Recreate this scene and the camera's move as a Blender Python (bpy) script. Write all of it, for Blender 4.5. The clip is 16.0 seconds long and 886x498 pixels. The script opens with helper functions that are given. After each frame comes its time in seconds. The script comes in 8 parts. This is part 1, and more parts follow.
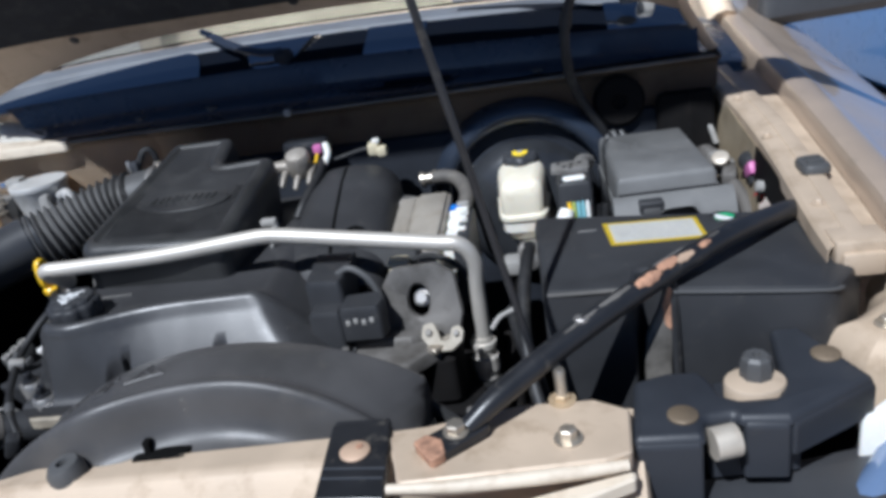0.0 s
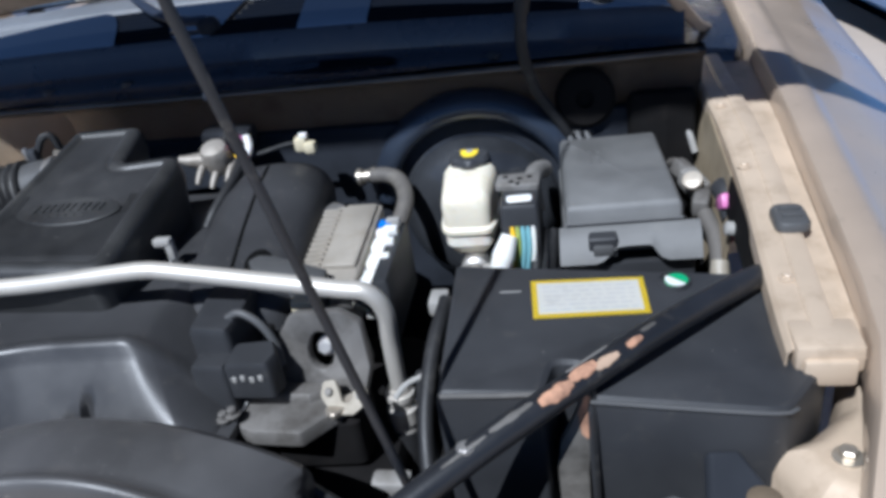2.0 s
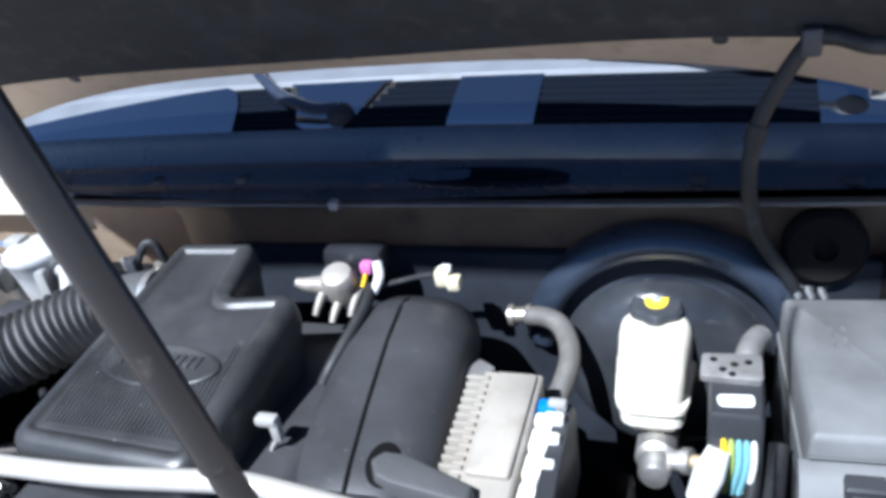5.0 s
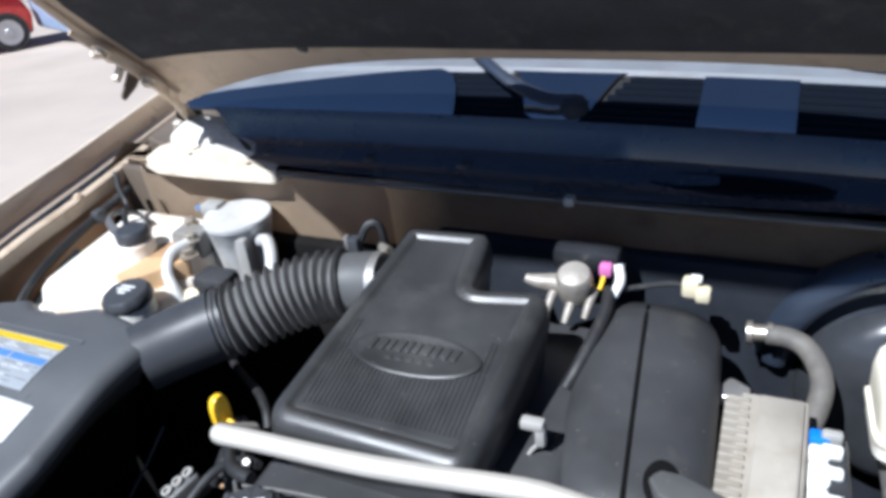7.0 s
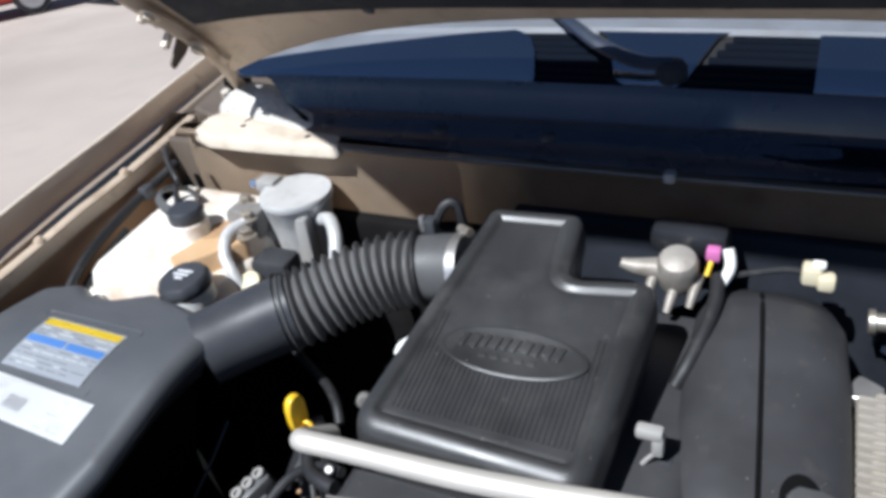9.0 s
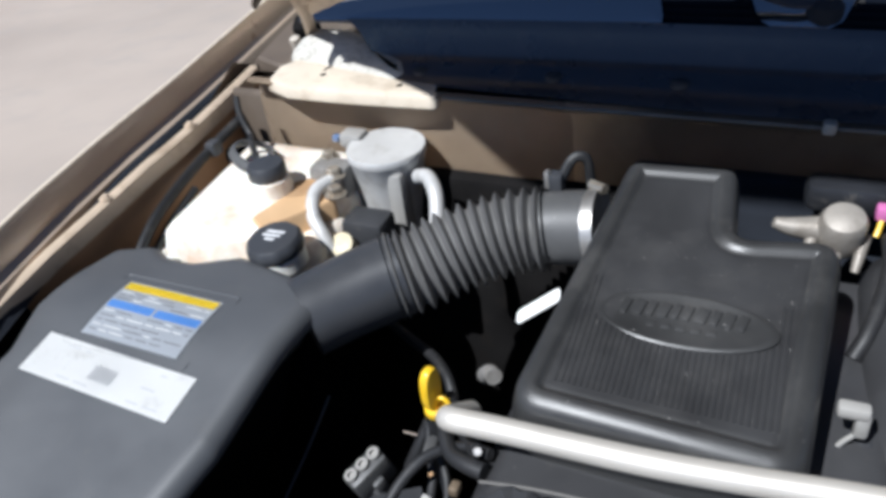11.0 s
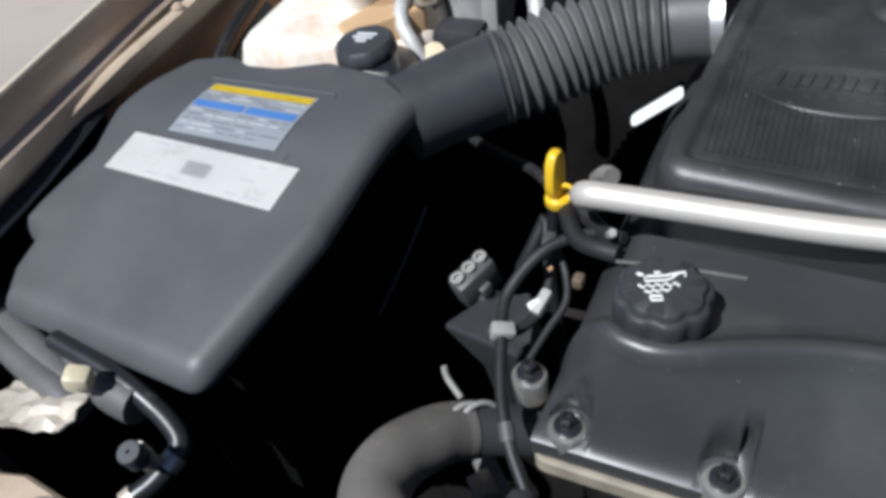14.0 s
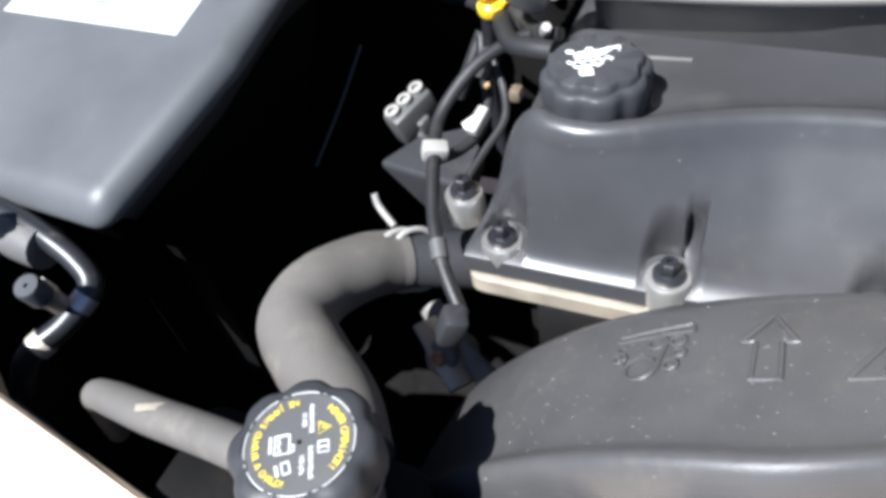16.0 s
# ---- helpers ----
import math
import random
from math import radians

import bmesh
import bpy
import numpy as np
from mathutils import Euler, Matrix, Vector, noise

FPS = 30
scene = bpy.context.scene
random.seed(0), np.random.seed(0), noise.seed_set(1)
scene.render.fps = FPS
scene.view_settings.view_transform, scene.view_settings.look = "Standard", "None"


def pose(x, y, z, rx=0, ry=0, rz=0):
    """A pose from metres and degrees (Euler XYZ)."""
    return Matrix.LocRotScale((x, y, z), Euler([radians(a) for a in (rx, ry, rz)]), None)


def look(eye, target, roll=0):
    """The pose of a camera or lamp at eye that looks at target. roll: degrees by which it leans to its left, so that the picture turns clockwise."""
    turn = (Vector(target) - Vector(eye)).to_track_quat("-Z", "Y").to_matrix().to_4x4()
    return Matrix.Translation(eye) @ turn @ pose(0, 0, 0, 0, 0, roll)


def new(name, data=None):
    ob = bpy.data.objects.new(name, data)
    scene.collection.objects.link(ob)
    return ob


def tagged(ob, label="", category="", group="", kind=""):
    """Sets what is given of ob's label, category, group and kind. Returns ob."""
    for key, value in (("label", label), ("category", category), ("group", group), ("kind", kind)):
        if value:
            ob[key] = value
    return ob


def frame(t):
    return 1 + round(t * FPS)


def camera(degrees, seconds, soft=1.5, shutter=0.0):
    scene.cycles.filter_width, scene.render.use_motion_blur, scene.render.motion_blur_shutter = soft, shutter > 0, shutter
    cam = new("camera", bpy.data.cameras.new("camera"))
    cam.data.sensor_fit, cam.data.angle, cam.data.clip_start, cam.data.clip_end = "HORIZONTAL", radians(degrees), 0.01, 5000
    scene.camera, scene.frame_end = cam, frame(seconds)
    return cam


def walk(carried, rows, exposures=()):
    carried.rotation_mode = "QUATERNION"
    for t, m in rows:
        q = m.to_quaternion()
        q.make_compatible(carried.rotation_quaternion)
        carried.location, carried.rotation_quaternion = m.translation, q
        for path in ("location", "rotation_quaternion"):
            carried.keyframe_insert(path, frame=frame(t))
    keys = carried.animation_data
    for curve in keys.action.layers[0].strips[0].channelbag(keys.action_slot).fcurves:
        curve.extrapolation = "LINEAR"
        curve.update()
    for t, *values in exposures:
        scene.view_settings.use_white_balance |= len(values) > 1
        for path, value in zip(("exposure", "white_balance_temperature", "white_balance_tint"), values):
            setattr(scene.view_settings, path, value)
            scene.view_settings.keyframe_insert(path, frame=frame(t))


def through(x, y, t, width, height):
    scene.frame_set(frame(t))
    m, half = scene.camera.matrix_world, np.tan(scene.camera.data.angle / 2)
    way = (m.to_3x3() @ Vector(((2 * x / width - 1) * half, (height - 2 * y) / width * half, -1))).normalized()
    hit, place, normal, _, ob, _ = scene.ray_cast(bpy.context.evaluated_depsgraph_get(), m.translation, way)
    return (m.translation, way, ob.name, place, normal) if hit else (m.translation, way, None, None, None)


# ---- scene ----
cam = camera(60.0, 16.0, soft=3.9)
PATH = [
    (0, (0.169, -0.158, 1.405), (-0.146, 1.65, 0.612), -9.7),
    (0.5, (0.2, -0.103, 1.421), (-0.139, 1.672, 0.566), -9.0),
    (1, (0.238, -0.045, 1.441), (-0.143, 1.681, 0.506), -9.2),
    (1.5, (0.253, -0.0017, 1.4525), (-0.12, 1.6958, 0.4624), -8.8),
    (2, (0.268, 0.042, 1.458), (-0.105, 1.739, 0.468), -8.8),
    (2.5, (0.281, 0.0931, 1.4714), (-0.1131, 1.7804, 0.4721), -10.1),
    (3, (0.2581, 0.1319, 1.4698), (-0.0999, 1.8371, 0.4883), -10.1),
    (3.5, (0.2177, 0.1910, 1.4729), (-0.1254, 1.9105, 0.5062), -9.45),
    (4, (0.1971, 0.2805, 1.4884), (-0.2526, 1.9768, 0.5288), -10.45),
    (4.5, (0.2041, 0.3134, 1.5033), (-0.3781, 1.9695, 0.5455), -10.7),
    (5, (0.1634, 0.3079, 1.5173), (-0.4907, 1.9366, 0.5587), -9.6),
    (5.2, (0.137, 0.313, 1.521), (-0.521, 1.936, 0.554), -9.0),
    (7.3, (-0.066, 0.266, 1.545), (-0.834, 1.822, 0.549), -6.4),
    (7.5, (-0.075, 0.273, 1.544), (-0.853, 1.818, 0.541), -6.6),
    (8, (-0.104, 0.285, 1.538), (-0.896, 1.818, 0.525), -7.0),
    (8.2, (-0.107, 0.298, 1.543), (-0.92, 1.806, 0.511), -7.9),
    (10.5, (-0.26, 0.318, 1.504), (-1.007, 1.809, 0.399), -7.3),
    (11, (-0.29, 0.312, 1.497), (-1.051, 1.773, 0.362), -7.5),
    (11.5, (-0.317, 0.303, 1.48), (-1.107, 1.737, 0.331), -7.9),
    (12, (-0.347, 0.291, 1.466), (-1.15, 1.702, 0.297), -7.7),
    (12.5, (-0.364, 0.284, 1.444), (-1.177, 1.674, 0.259), -8.0),
    (13, (-0.37, 0.27, 1.428), (-1.16, 1.646, 0.21), -7.6),
    (13.5, (-0.373, 0.254, 1.414), (-1.136, 1.612, 0.159), -7.3),
    (14, (-0.364, 0.249, 1.396), (-1.128, 1.561, 0.094), -8.4),
    (14.5, (-0.349, 0.241, 1.373), (-1.11, 1.516, 0.034), -9.5),
    (15, (-0.329, 0.236, 1.349), (-1.087, 1.472, -0.029), -10.7),
    (15.5, (-0.319, 0.236, 1.322), (-1.06, 1.448, -0.085), -11.3),
    (16, (-0.322, 0.239, 1.296), (-1.046, 1.456, -0.118), -11.4),
]
walk(cam, [(t, look(eye, target, roll)) for t, eye, target, roll in PATH], [(0.0, 0.1, 5350.0, 10.0), (0.5, 0.27, 5300.0, 10.0), (3.0, 0.3, 5250.0, 10.0), (3.5, 0.35, 5250.0, 10.0), (4.0, 0.2, 5200.0, 10.0), (4.5, 0.66, 5170.0, 10.0), (5.0, 1.2, 5150.0, 10.0), (7.5, 0.74, 5420.0, 10.0), (8.0, 0.64, 5450.0, 10.0), (11.0, 0.45, 5550.0, 10.0), (12.5, 0.08, 5600.0, 10.0), (14.5, 0.45, 5550.0, 10.0), (16.0, 1.42, 5600.0, 10.0)])

# ---- world, sun, exposure ----
SUN_WAY = Vector((0.295, 0.67, -1.0)).normalized()      # the way that sunlight travels
world = bpy.data.worlds.new("sky")
scene.world = world
world.use_nodes = True
wn, wl = world.node_tree.nodes, world.node_tree.links
sky = wn.new("ShaderNodeTexSky")
sky.sky_type = "NISHITA"
sky.sun_disc = False
sky.sun_elevation = math.asin(-SUN_WAY.z)
sky.sun_rotation = math.atan2(-SUN_WAY.x, -SUN_WAY.y)
sky.altitude, sky.air_density, sky.dust_density, sky.ozone_density = 3200, 0.8, 0.25, 1.6
wl.new(sky.outputs[0], wn["Background"].inputs[0])
wn["Background"].inputs[1].default_value = 0.05
sun = new("sun", bpy.data.lights.new("sun", "SUN"))
sun.data.energy, sun.data.angle, sun.data.color = 5.0, radians(0.53), (1.0, 0.935, 0.835)
sun.matrix_world = look((-1.5, -3.0, 5.0), Vector((-1.5, -3.0, 5.0)) + SUN_WAY)


# ---- helpers of this scene ----
def catmull(pts, sub):
    pts = [Vector(p) for p in pts]
    if len(pts) == 2:
        return [pts[0].lerp(pts[1], i / sub) for i in range(sub + 1)]
    ext = [2 * pts[0] - pts[1]] + pts + [2 * pts[-1] - pts[-2]]
    out = []
    for i in range(1, len(ext) - 2):
        a, b, c, d = ext[i - 1:i + 3]
        for k in range(sub):
            t = k / sub
            out.append(0.5 * (2 * b + (c - a) * t + (2 * a - 5 * b + 4 * c - d) * t * t + (3 * b - a - 3 * c + d) * t ** 3))
    return out + [pts[-1]]


def rings_bm(rings, closed=True, caps=True, bm=None):
    """Skin over rings of equal length."""
    bm = bm or bmesh.new()
    vs = [[bm.verts.new(p) for p in ring] for ring in rings]
    n = len(rings[0])
    for a, b in zip(vs, vs[1:]):
        for i in range(n if closed else n - 1):
            j = (i + 1) % n
            bm.faces.new((a[i], a[j], b[j], b[i])).smooth = True
    if caps and closed:
        bm.faces.new(list(reversed(vs[0])))
        bm.faces.new(vs[-1])
    bmesh.ops.recalc_face_normals(bm, faces=bm.faces)
    return bm


def tube(pts, r, n=12, sub=6, bm=None, squash=1.0):
    """A round bar or hose along smoothed points; r is one radius or one for each point."""
    line = catmull(pts, sub)
    rs = [r] * len(line) if isinstance(r, (int, float)) else [float(np.interp(i / (len(line) - 1) * (len(pts) - 1), range(len(pts)), r)) for i in range(len(line))]
    rings, up = [], None
    for i, p in enumerate(line):
        d = (line[min(i + 1, len(line) - 1)] - line[max(i - 1, 0)]).normalized()
        if up is None:
            up = d.orthogonal().normalized()
        up = (up - d * up.dot(d)).normalized()
        side = d.cross(up)
        rings.append([p + rs[i] * (math.cos(2 * math.pi * k / n) * up + squash * math.sin(2 * math.pi * k / n) * side) for k in range(n)])
    return rings_bm(rings, bm=bm)


def turned(profile, m=None, n=32, bm=None, flutes=0, depth=0.0):
    """A turned body about z from (radius, height) pairs, laid by m; flutes cut waves into it."""
    m = m or Matrix()
    rings = []
    for r, z in profile:
        ring = []
        for k in range(n):
            a = 2 * math.pi * k / n
            q = r * (1 - depth * (0.5 + 0.5 * math.cos(flutes * a)) ** 2) if flutes else r
            ring.append(m @ Vector((q * math.cos(a), q * math.sin(a), z)))
        rings.append(ring)
    return rings_bm(rings, bm=bm)


def box(x0, x1, y0, y1, z0, z1, bev=0.003, m=None, bm=None, seg=2):
    own = bmesh.new()
    bmesh.ops.create_cube(own, size=1, matrix=Matrix.LocRotScale(((x0 + x1) / 2, (y0 + y1) / 2, (z0 + z1) / 2), None, (x1 - x0, y1 - y0, z1 - z0)))
    if bev:
        bmesh.ops.bevel(own, geom=list(own.edges), offset=bev, segments=seg, profile=0.5, affect="EDGES")
    for f in own.faces:
        f.smooth = True
    if m:
        own.transform(m)
    return merge(bm, own) if bm else own


def merge(bm, other):
    vs = {v: bm.verts.new(v.co) for v in other.verts}
    for f in other.faces:
        bm.faces.new([vs[v] for v in f.verts]).smooth = f.smooth
    other.free()
    return bm


class Outline(list):
    """A rounded outline that remembers its corners, so that it can be moved inwards cleanly."""
    corners, radii, steps = (), (), 5


def fillet(poly, r, n=5):
    """The outline, counter-clockwise, with its corners rounded; r is one radius or one for each corner."""
    pts = [Vector(p) for p in poly]
    rs = [r] * len(pts) if isinstance(r, (int, float)) else list(r)
    if sum(a.x * b.y - b.x * a.y for a, b in zip(pts, pts[1:] + pts[:1])) < 0:
        pts.reverse()
        rs.reverse()
    out, count = Outline(), len(pts)
    for i in range(count):
        p, a, b = pts[i], pts[i - 1], pts[(i + 1) % count]
        u, w = (a - p), (b - p)
        half = u.angle(w) / 2
        d = min(rs[i] / max(math.tan(half), 1e-4), 0.48 * u.length, 0.48 * w.length)
        s, e = p + u.normalized() * d, p + w.normalized() * d
        for k in range(n + 1):
            t = k / n
            out.append((1 - t) ** 2 * s + 2 * t * (1 - t) * p + t * t * e)
    out.corners, out.radii, out.steps = pts, rs, n
    return out


def dense(poly, radii, ys):
    """The corners and radii of an outline, with more points where its long sides cross the given y."""
    pts, rs = [], []
    for i, p in enumerate(poly):
        q = poly[(i + 1) % len(poly)]
        pts.append(p)
        rs.append(radii[i])
        r = radii[(i + 1) % len(poly)]
        for y in sorted((y for y in ys if min(p[1], q[1]) + radii[i] * 0.6 < y < max(p[1], q[1]) - r * 0.6), reverse=p[1] > q[1]):
            pts.append((p[0] + (q[0] - p[0]) * (y - p[1]) / (q[1] - p[1]), y))
            rs.append(0.0002)
    return pts, rs


def inset(poly, d):
    """The outline moved inwards by d: round corners tighten, hollow ones widen."""
    if not isinstance(poly, Outline):
        mid = sum(poly, Vector((0, 0))) / len(poly)
        return [p + (mid - p).normalized() * d for p in poly]
    pts, rs, n = poly.corners, poly.radii, len(poly.corners)
    moved_, radii = [], []
    for i in range(n):
        p, a, b = pts[i], pts[i - 1], pts[(i + 1) % n]
        e1, e2 = (p - a).normalized(), (b - p).normalized()
        n1, n2 = Vector((-e1.y, e1.x)), Vector((-e2.y, e2.x))
        m = (n1 + n2).normalized()
        moved_.append(p + m * (d / max(0.3, m.dot(n1))))
        turn = e1.x * e2.y - e1.y * e2.x
        radii.append(rs[i] if abs(turn) < 0.002 else max(0.0012, rs[i] - d) if turn > 0 else max(0.0012, rs[i] + d))
    return fillet(moved_, radii, poly.steps)


def stack(poly, levels, zf=None, bm=None, m=None, cuts=()):
    """A body from an outline in plan and levels (inset, height[, flat]); heights count from zf(x, y) unless flat is given."""
    rings = []
    for level in levels:
        ring = inset(poly, level[0]) if level[0] else poly
        flat = len(level) > 2 or zf is None
        pts = [Vector((p.x, p.y, level[1] if flat else zf(p.x, p.y) + level[1])) for p in ring]
        rings.append([m @ p for p in pts] if m else pts)
    made = rings_bm(rings, bm=bm)
    bmesh.ops.remove_doubles(made, verts=made.verts, dist=2e-6)
    made.normal_update()
    for y in cuts:                                 # bend the top along lines of equal y
        tops = [f for f in made.faces if not f.smooth and f.normal.z > 0.5]
        edges = {e for f in tops for e in f.edges}
        bmesh.ops.bisect_plane(made, geom=tops + list(edges), plane_co=(0, y, 0), plane_no=(0, 1, 0))
    if cuts:
        for f in made.faces:
            if not f.smooth and f.normal.z > 0.5:
                f.smooth = True
                for v in f.verts:
                    v.co.z = zf(v.co.x, v.co.y) + levels[-1][1]
    return made


def part(name, bm, material, parent=None, label="", sharp=38):
    """Links a bmesh as one mesh object, under a thing or a part."""
    if not any(f.smooth for f in bm.faces):
        for f in bm.faces:
            f.smooth = True
    mesh = bpy.data.meshes.new(name)
    bm.to_mesh(mesh)
    bm.free()
    mesh.set_sharp_from_angle(angle=radians(sharp))
    mesh.materials.append(material)
    ob = new(name, mesh)
    ob.parent = parent
    if label:
        ob["label"] = label
    return ob


def thing(name, label, category, group=""):
    return tagged(new(name), label, category, group)


def moved(ob, m):
    """A second object on the same mesh, shifted by m, under the same parent."""
    o = ob.copy()
    scene.collection.objects.link(o)
    o.matrix_basis = m @ ob.matrix_basis
    return o


def lettering(name, text, size, m, material, parent, depth=0.0004, align="CENTER", bold=0.0):
    cu = bpy.data.curves.new(name, "FONT")
    cu.offset = size * bold
    cu.body, cu.size, cu.extrude, cu.align_x, cu.align_y = text, size, depth, align, "CENTER"
    tmp = bpy.data.objects.new(name, cu)
    mesh = bpy.data.meshes.new_from_object(tmp)
    bpy.data.objects.remove(tmp)
    mesh.transform(m)
    mesh.materials.append(material)
    ob = new(name, mesh)
    ob.parent = parent
    return ob


def facing(p, normal, up=(0, 1, 0)):
    """A pose at p whose z points along normal and whose y leans to up."""
    z = Vector(normal).normalized()
    y = Vector(up)
    y = (y - z * y.dot(z)).normalized()
    x = y.cross(z)
    m = Matrix((x, y, z)).transposed().to_4x4()
    m.translation = p
    return m


def bolt(name, p, r, material, parent=None, h=0.006, normal=(0, 0, 1), washer=1.6, label=""):
    m = facing(p, normal, (0.3, 1, 0.1))
    bm = turned([(r * washer, 0), (r * washer, 0.0015), (r * 1.15, 0.002), (r * 1.15, 0.0025)], m, 20)
    turned([(r, 0.0025), (r, h), (r * 0.8, h + 0.001)], m, 6, bm)
    return part(name, bm, material, parent, label, sharp=25)


# ---- materials ----
def material(name, color, rough=0.5, metal=0.0, grain=600.0, bump=0.15, blotch=12.0, vary=0.25, dirt=None, dirt_share=0.3, dirt_scale=30.0, dirt_most=0.8,
             speck=0.0, coat=0.0, spec=0.5, through=0.0, depth=0.0006):
    mt = bpy.data.materials.new(name)
    mt.use_nodes = True
    n, l = mt.node_tree.nodes, mt.node_tree.links
    bsdf = n["Principled BSDF"]
    tc = n.new("ShaderNodeTexCoord")

    def noisy(scale, detail=4.0, rough_=0.55):
        t = n.new("ShaderNodeTexNoise")
        t.inputs["Scale"].default_value, t.inputs["Detail"].default_value, t.inputs["Roughness"].default_value = scale, detail, rough_
        l.new(tc.outputs["Object"], t.inputs["Vector"])
        return t

    def ramp(src, lo, hi, a=0.0, b=1.0):
        r = n.new("ShaderNodeMapRange")
        r.inputs[1].default_value, r.inputs[2].default_value, r.inputs[3].default_value, r.inputs[4].default_value = lo, hi, a, b
        l.new(src, r.inputs[0])
        return r.outputs[0]

    def mix(f, a, b):
        x = n.new("ShaderNodeMix")
        x.data_type = "RGBA"
        for sock, v in ((x.inputs[0], f), (x.inputs[6], a), (x.inputs[7], b)):
            if isinstance(v, (tuple, list)):
                sock.default_value = (*v, 1)
            elif isinstance(v, (int, float)):
                sock.default_value = v
            else:
                l.new(v, sock)
        return x.outputs[2]

    big = noisy(blotch, 5)
    lo = tuple(c * (1 - vary) for c in color)
    hi = tuple(min(1, c * (1 + vary)) for c in color)
    col = mix(ramp(big.outputs[0], 0.3, 0.7), lo, hi)
    if dirt:
        d = noisy(dirt_scale, 7, 0.65)
        mask = ramp(d.outputs[0], 0.62 - 0.35 * dirt_share, 0.86 - 0.25 * dirt_share, 0, dirt_most)
        col = mix(mask, col, dirt)
    if speck:
        s = n.new("ShaderNodeTexVoronoi")
        s.inputs["Scale"].default_value = 140
        l.new(tc.outputs["Object"], s.inputs["Vector"])
        pick = noisy(60, 2)
        near = ramp(s.outputs["Distance"], 0.10, 0.04)
        few = ramp(pick.outputs[0], 0.60, 0.64)
        both = n.new("ShaderNodeMath")
        both.operation = "MULTIPLY"
        l.new(near, both.inputs[0])
        l.new(few, both.inputs[1])
        some = ramp(both.outputs[0], 0, 1, 0, speck)
        col = mix(some, col, (0.45, 0.43, 0.40))
    l.new(col, bsdf.inputs["Base Color"])
    fine = noisy(grain, 3)
    rg = ramp(big.outputs[0], 0.25, 0.75, max(0.03, rough - 0.1), min(1, rough + 0.12))
    l.new(rg, bsdf.inputs["Roughness"])
    bsdf.inputs["Metallic"].default_value = metal
    bsdf.inputs["Specular IOR Level"].default_value = spec
    bsdf.inputs["Coat Weight"].default_value = coat
    bsdf.inputs["Coat Roughness"].default_value = 0.06
    if through:
        bsdf.inputs["Subsurface Weight"].default_value = through
        bsdf.inputs["Subsurface Radius"].default_value = (0.02, 0.014, 0.008)
        bsdf.inputs["Subsurface Scale"].default_value = 0.5
    b = n.new("ShaderNodeBump")
    b.inputs["Strength"].default_value, b.inputs["Distance"].default_value = bump, depth
    l.new(fine.outputs[0], b.inputs["Height"])
    l.new(b.outputs[0], bsdf.inputs["Normal"])
    return mt


DUST = (0.16, 0.145, 0.12)
M_PLASTIC = material("black_plastic", (0.036, 0.037, 0.040), 0.46, grain=1400, bump=0.22, vary=0.18, dirt=DUST, dirt_share=0.10, dirt_most=0.28, speck=0.6, depth=0.0003, spec=0.3)
M_PLASTIC_SMOOTH = material("smooth_black_plastic", (0.046, 0.048, 0.053), 0.42, grain=1800, bump=0.12, vary=0.15, dirt=(0.08, 0.075, 0.07), dirt_share=0.10, dirt_most=0.28, depth=0.0003)
M_AIRBOX = material("satin_black_plastic", (0.082, 0.085, 0.090), 0.46, grain=2200, bump=0.10, vary=0.07, dirt=(0.13, 0.125, 0.115), dirt_share=0.10, dirt_most=0.3, depth=0.0003)
M_SHROUD = material("grainy_black_plastic", (0.068, 0.066, 0.066), 0.38, grain=1100, bump=0.75, vary=0.2, dirt=DUST, dirt_share=0.15, dirt_most=0.35, speck=0.9, depth=0.0003)
M_VCOVER = material("satin_cover_plastic", (0.046, 0.046, 0.048), 0.36, grain=1400, bump=0.15, vary=0.15, dirt=DUST, dirt_share=0.08, dirt_most=0.25, speck=0.5, depth=0.0003, spec=0.5)
M_FIELD = material("ribbed_black_plastic", (0.027, 0.027, 0.028), 0.50, grain=1100, bump=0.4, vary=0.25, dirt=(0.085, 0.082, 0.078), dirt_share=0.30, dirt_scale=16, dirt_most=0.35, speck=0.9, depth=0.0003)
M_VALVE = material("dirty_grey_metal", (0.36, 0.33, 0.29), 0.55, metal=0.3, grain=350, bump=0.5, vary=0.25, dirt=(0.15, 0.125, 0.095), dirt_share=0.45)
M_BELLOWS = material("dusty_grey_rubber", (0.105, 0.103, 0.101), 0.55, grain=900, bump=0.3, vary=0.2, dirt=(0.20, 0.19, 0.17), dirt_share=0.2, dirt_most=0.5, depth=0.0003)
M_PUMP = material("pale_grey_metal", (0.54, 0.535, 0.52), 0.45, metal=0.15, grain=500, bump=0.15, vary=0.12, dirt=(0.26, 0.24, 0.20), dirt_share=0.3)
M_PLASTIC_DUSTY = material("dusty_black_plastic", (0.034, 0.034, 0.034), 0.36, grain=1100, bump=0.4, vary=0.25, dirt=(0.10, 0.096, 0.09), dirt_share=0.34, dirt_scale=20, dirt_most=0.40, speck=0.9, depth=0.0003)
M_PLASTIC_GREY = material("grey_black_plastic", (0.080, 0.080, 0.080), 0.52, grain=1200, bump=0.4, vary=0.15, dirt=DUST, dirt_share=0.10, dirt_most=0.28, speck=0.5, depth=0.0003)
M_RUBBER = material("rubber", (0.016, 0.016, 0.017), 0.55, grain=700, bump=0.3, vary=0.3, dirt=(0.10, 0.095, 0.085), dirt_share=0.2)
